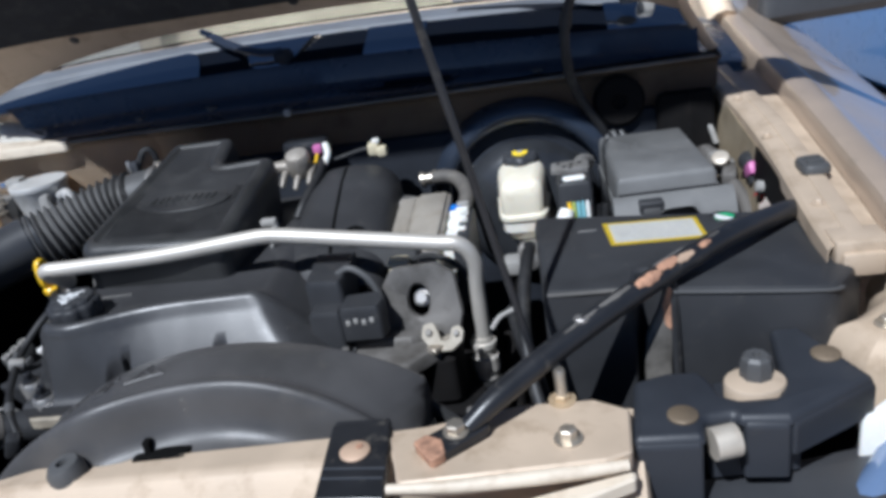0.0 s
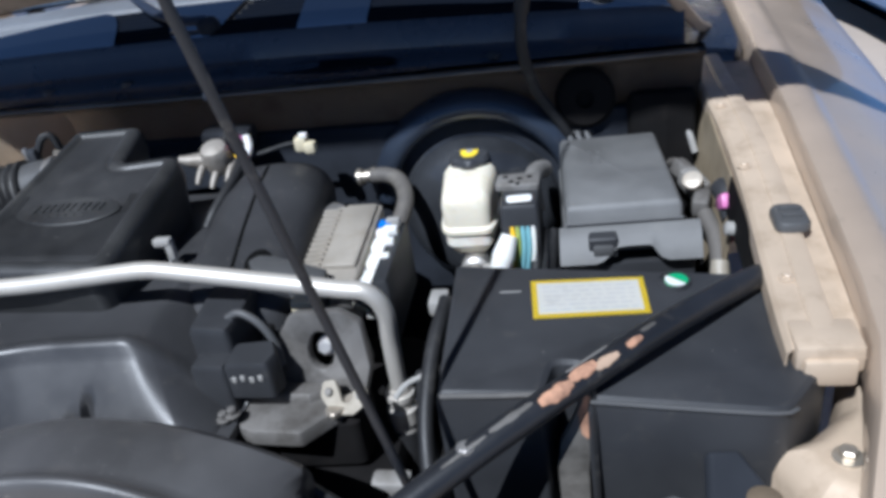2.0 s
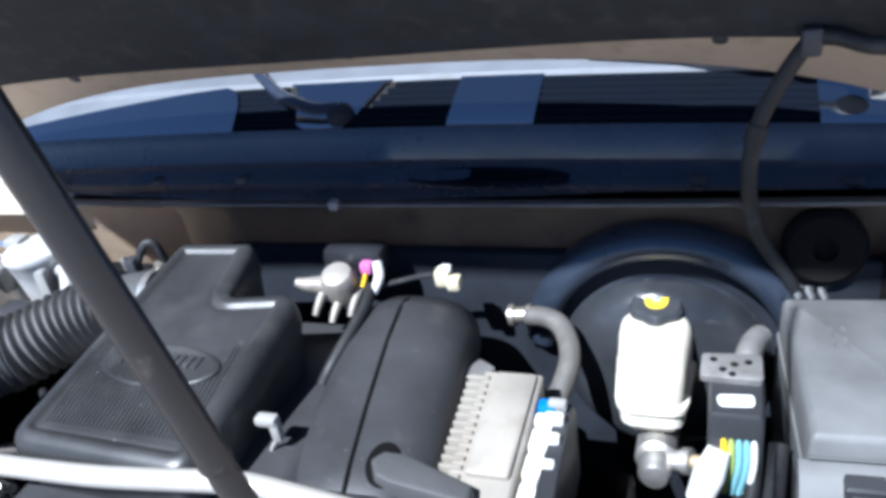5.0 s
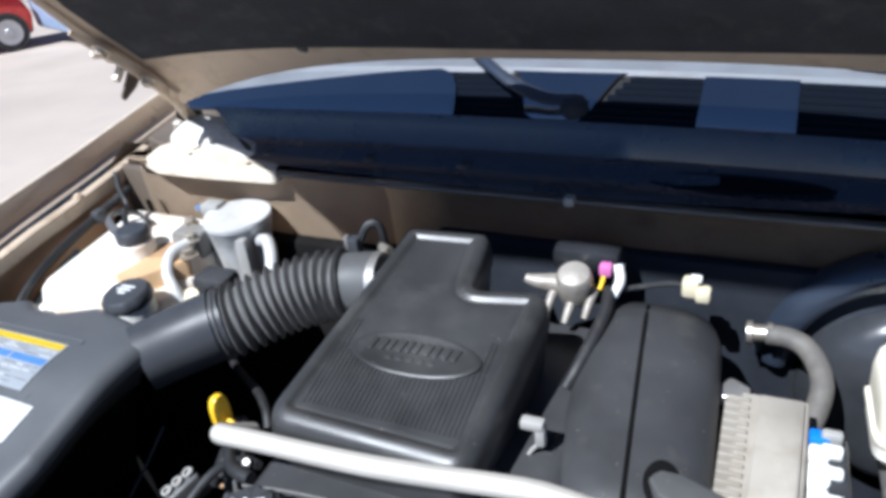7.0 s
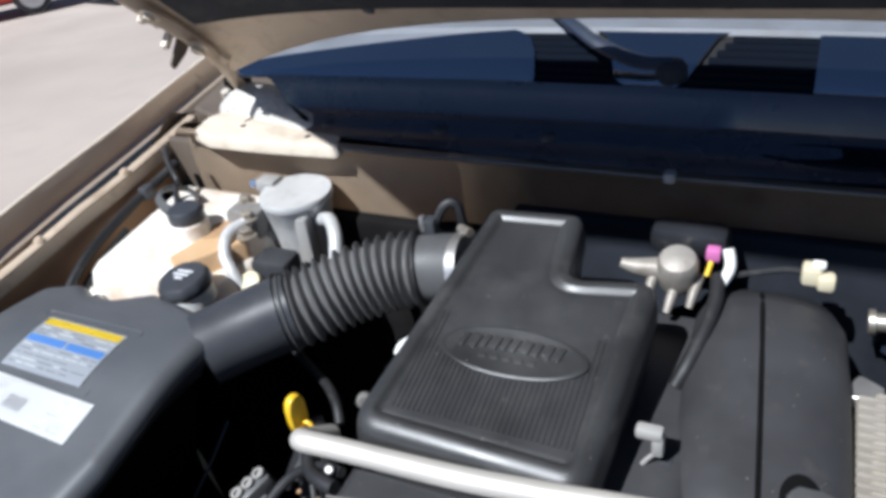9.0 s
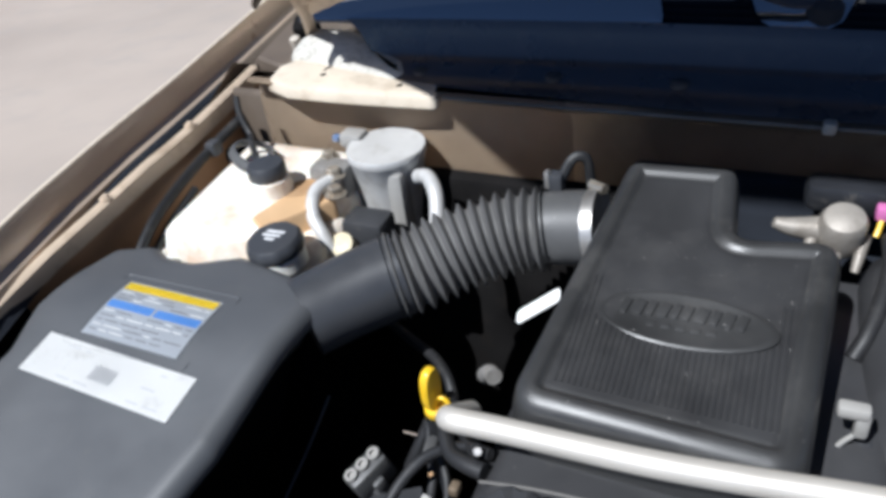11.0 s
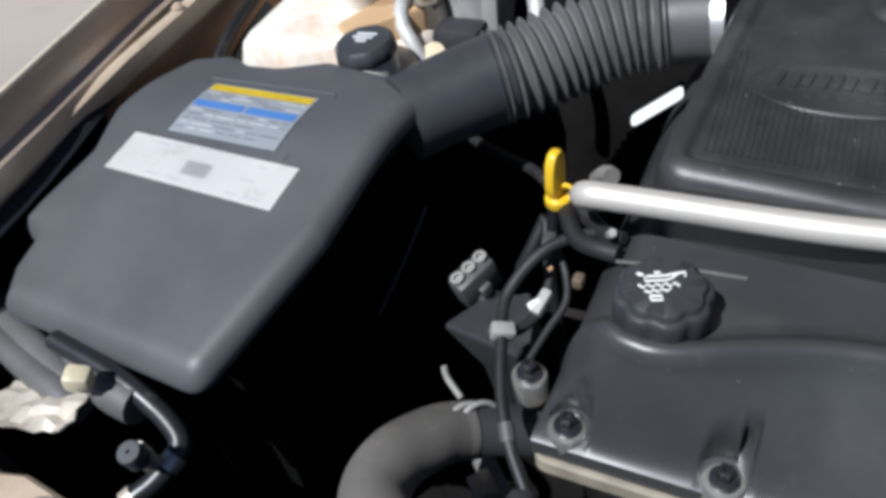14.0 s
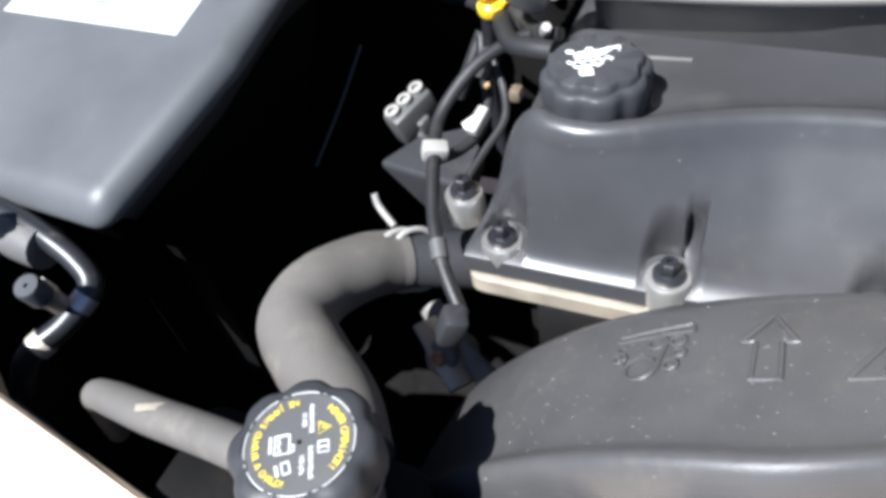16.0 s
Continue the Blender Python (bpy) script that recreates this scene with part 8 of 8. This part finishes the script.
part("drum", turned([(0.112, 0), (0.114, 0.010), (0.114, 0.030), (0.108, 0.038), (0.100, 0.050), (0.088, 0.060), (0.060, 0.066), (0.040, 0.068), (0.0, 0.068)], facing((0.118, 1.062, 0.945), (0, -1, 0.12)), 48), M_BOOSTER, booster)
part("rim", tube([(0.118 + 0.113 * math.cos(a), 1.042, 0.945 + 0.113 * math.sin(a)) for a in np.linspace(0, 2 * math.pi, 40)], 0.005, 8, 1), M_BOOSTER, booster)
master = thing("brake_master_cylinder", "white brake fluid reservoir with a black and yellow cap", "brake reservoir")
MR = fillet([(0.078, 0.925), (0.144, 0.925), (0.150, 1.0), (0.144, 1.036), (0.080, 1.036), (0.073, 1.0)], [0.018, 0.018, 0.012, 0.012, 0.012, 0.012], 5)
part("reservoir", stack(MR, [(0.016, 0.925), (0.008, 0.934), (0.004, 0.950), (0.002, 0.962), (-0.003, 0.964), (-0.003, 0.970), (0.001, 0.973), (0.0, 1.000), (0.003, 1.014), (0.009, 1.020), (0.016, 1.022)], lambda x, y: 0.10 * (y - 0.925)), M_RESERVOIR, master, "translucent cream-white reservoir")
part("fluid_line", stack(MR, [(0.0012, 0.944), (0.0005, 0.962)], lambda x, y: 0.10 * (y - 0.925)), M_TANK, master)
fc = part("filler_cap", turned([(0.028, 0), (0.030, 0.003), (0.030, 0.011), (0.026, 0.016), (0.0, 0.0165)], pose(0.112, 1.018, 1.027, 6, 0, 0), 48, flutes=6, depth=0.09), M_PLASTIC_SMOOTH, master, "black fluted cap")
part("cap_print", turned([(0.0150, 0), (0.0150, 0.0016), (0.0, 0.0018)], pose(0.112, 1.0165, 1.0430, 6, 0, 0), 24, flutes=2, depth=0.2), M_YELLOW_PRINT, fc, "yellow cap print")
part("cap_mark", box(-0.004, 0.004, -0.005, 0.003, 0, 0.0004, 0.0001, pose(0.112, 1.0165, 1.0449, 6, 0, 0)), M_INK, fc)
part("cylinder", turned([(0.022, -0.10), (0.022, 0.015), (0.017, 0.020), (0.017, 0.040), (0.013, 0.046), (0.006, 0.048)], facing((0.116, 0.935, 0.905), (0, -1, 0.12)), 24), M_ALU, master, "aluminium cylinder")
part("port", turned([(0.011, 0), (0.011, 0.016), (0.014, 0.017), (0.014, 0.026), (0.007, 0.028)], facing((0.128, 0.918, 0.910), (1, -0.3, 0.3)), 16), M_ALU, master)
part("port_tip", turned([(0.007, 0), (0.007, 0.010), (0.004, 0.012)], facing((0.154, 0.911, 0.918), (1, -0.3, 0.3)), 12), M_BRASS, master)
part("brake_line", tube([(0.165, 0.908, 0.922), (0.180, 0.905, 0.92), (0.195, 0.91, 0.90), (0.20, 0.93, 0.86)], 0.003, 8, 5), M_STEEL, master)

relay = thing("relay_bracket", "black relay holder with a pale top plate and white plugs", "relay holder")
part("holder", stack(fillet([(0.166, 0.842), (0.212, 0.842), (0.214, 0.898), (0.166, 0.898)], 0.005, 3), [(0, 0.90), (0, 1.040), (0.003, 1.044)]), M_PLASTIC, relay)
part("top_plate", stack(fillet([(0.158, 0.886), (0.212, 0.884), (0.212, 0.922), (0.195, 0.922), (0.160, 0.920)], 0.005, 3), [(0, 1.044), (0, 1.050), (0.002, 1.051)]), M_CAST, relay, "dusty punched plate")
bm = bmesh.new()
for p in ((0.170, 0.910), (0.178, 0.896), (0.188, 0.904), (0.200, 0.908), (0.186, 0.890)):
    turned([(0.0035, 0), (0.0035, 0.0006), (0, 0.0006)], pose(p[0], p[1], 1.0508), 10, bm)
part("punched_holes", bm, M_DARK, relay)
part("upper_plug", box(-0.016, 0.016, -0.010, 0.010, -0.012, 0.012, 0.004, pose(0.189, 0.862, 1.034, 20, 0, 5)), M_WHITE, relay, "white plug")
for k, mt in enumerate((M_YELLOW, M_WIRE_GREEN, M_WIRE_BLUE, M_WIRE_BLUE, M_WHITE)):
    x = 0.177 + 0.0062 * k
    part("wire", tube([(x, 0.860, 1.034), (x + 0.002, 0.846, 1.020), (x + 0.003, 0.838, 0.990), (x - 0.002, 0.84, 0.955)], 0.0030, 8, 5), mt, relay)
part("lower_plug", tube([(0.176, 0.838, 1.008), (0.168, 0.826, 0.988), (0.160, 0.818, 0.965)], [0.010, 0.014, 0.012], 12, 4), M_WHITE, relay, "white plug")
part("wire_sleeve", tube([(0.206, 0.855, 0.99), (0.204, 0.835, 0.96), (0.196, 0.82, 0.93)], 0.007, 10, 5), M_RUBBER, relay)
part("side_pipe", tube([(0.214, 0.985, 1.025), (0.205, 0.955, 1.035), (0.200, 0.93, 1.030), (0.205, 0.91, 1.0)], 0.012, 12, 5), M_CAST, relay)
part("side_conduit", tube([(0.226, 0.86, 1.0), (0.222, 0.83, 0.975), (0.216, 0.80, 0.95), (0.205, 0.78, 0.90)], 0.009, 10, 5), M_RUBBER, relay)

# small parts low between battery and engine
deep = thing("deep_pipework", "dark pipes and brackets low in the bay", "pipes")
part("pipe", tube([(0.08, 0.93, 0.86), (0.09, 0.86, 0.86), (0.08, 0.78, 0.84), (0.085, 0.70, 0.78)], 0.012, 10, 5), M_DARK, deep)
part("pipe", tube([(0.02, 0.60, 0.80), (0.06, 0.56, 0.82), (0.11, 0.50, 0.84), (0.13, 0.44, 0.84)], 0.010, 10, 5), M_BLACK_METAL, deep)
part("bracket", box(0.085, 0.118, 0.40, 0.46, 0.90, 0.93, 0.004), M_CAST, deep)
part("bracket", box(0.03, 0.075, 0.585, 0.61, 0.83, 0.86, 0.006), M_CAST, deep)
part("bracket", box(0.088, 0.110, 0.735, 0.765, 0.965, 0.985, 0.004), M_GREYPL, deep)

# ---- red car parked across the lot ----
car = thing("parked_car", "red car parked across the lot", "car")


def lot_z(x, y):
    return max(-1.8, -0.093 * max(0.0, (-0.78 * (x + 1.3) + 0.62 * (y - 1.0))))


def parked_car(ob, m, paint, track=0.80, nose=1.0):
    bm = rings_bm([[Vector((x if x < 1.0 else 1.0 + (x - 1.0) * nose, sy, z)) for x, z in ((-2.1, 0.25), (2.05, 0.25), (2.15, 0.55), (2.0, 0.80), (1.0, 0.92), (0.45, 1.38), (-1.1, 1.42), (-1.9, 0.95), (-2.15, 0.85))] for sy in (-0.86, -0.84, 0.84, 0.86)])
    bmesh.ops.bevel(bm, geom=list(bm.edges), offset=0.05, segments=3, profile=0.5, affect="EDGES")
    bm.transform(m)
    part("body", bm, paint, ob)
    for sy in (-0.862, 0.862):
        win = stack(fillet([(-1.0, 0.93), (0.75, 0.93), (0.42, 1.30), (-1.0, 1.33)], 0.06, 4), [(0, -0.012), (0, 0.012)], m=m @ pose(0, sy, 0, 90, 0, 0))
        part("side_window", win, M_INTERIOR, ob, "dark side window")
    for wx in (-1.3, 1.3):
        for wy in (-track, track):
            w = m @ pose(wx, wy, 0.32, 90, 0, 0)
            ty = part("tyre", turned([(0.2, -0.10), (0.30, -0.10), (0.31, 0), (0.30, 0.10), (0.2, 0.10)], w, 32), M_TYRE, ob)
            part("rim", turned([(0.0, -0.112), (0.05, -0.115), (0.07, -0.100), (0.17, -0.105), (0.202, -0.108), (0.202, 0.108), (0.17, 0.105), (0.07, 0.100), (0.05, 0.115), (0.0, 0.112)], w, 32), M_RIM, ty)


parked_car(car, Matrix.Translation((-13.27, 8.73, lot_z(-12.0, 9.0))) @ pose(0, 0, 0, 0, 0, 52), M_RED_PAINT, nose=0.62)
silver = thing("parked_car", "pale blue-grey car parked beside the red one", "car")
parked_car(silver, Matrix.Translation((-10.15, 11.4, lot_z(-10.4, 10.6))) @ pose(0, 0, 0, 0, 0, 70), M_SILVER_PAINT)
blue = thing("parked_car", "blue car parked in the next bay", "car")
parked_car(blue, Matrix.Translation((2.62, 5.9, -0.10)) @ pose(0, 0, 0, 0, 0, 97), M_BLUE_PAINT, 0.64)
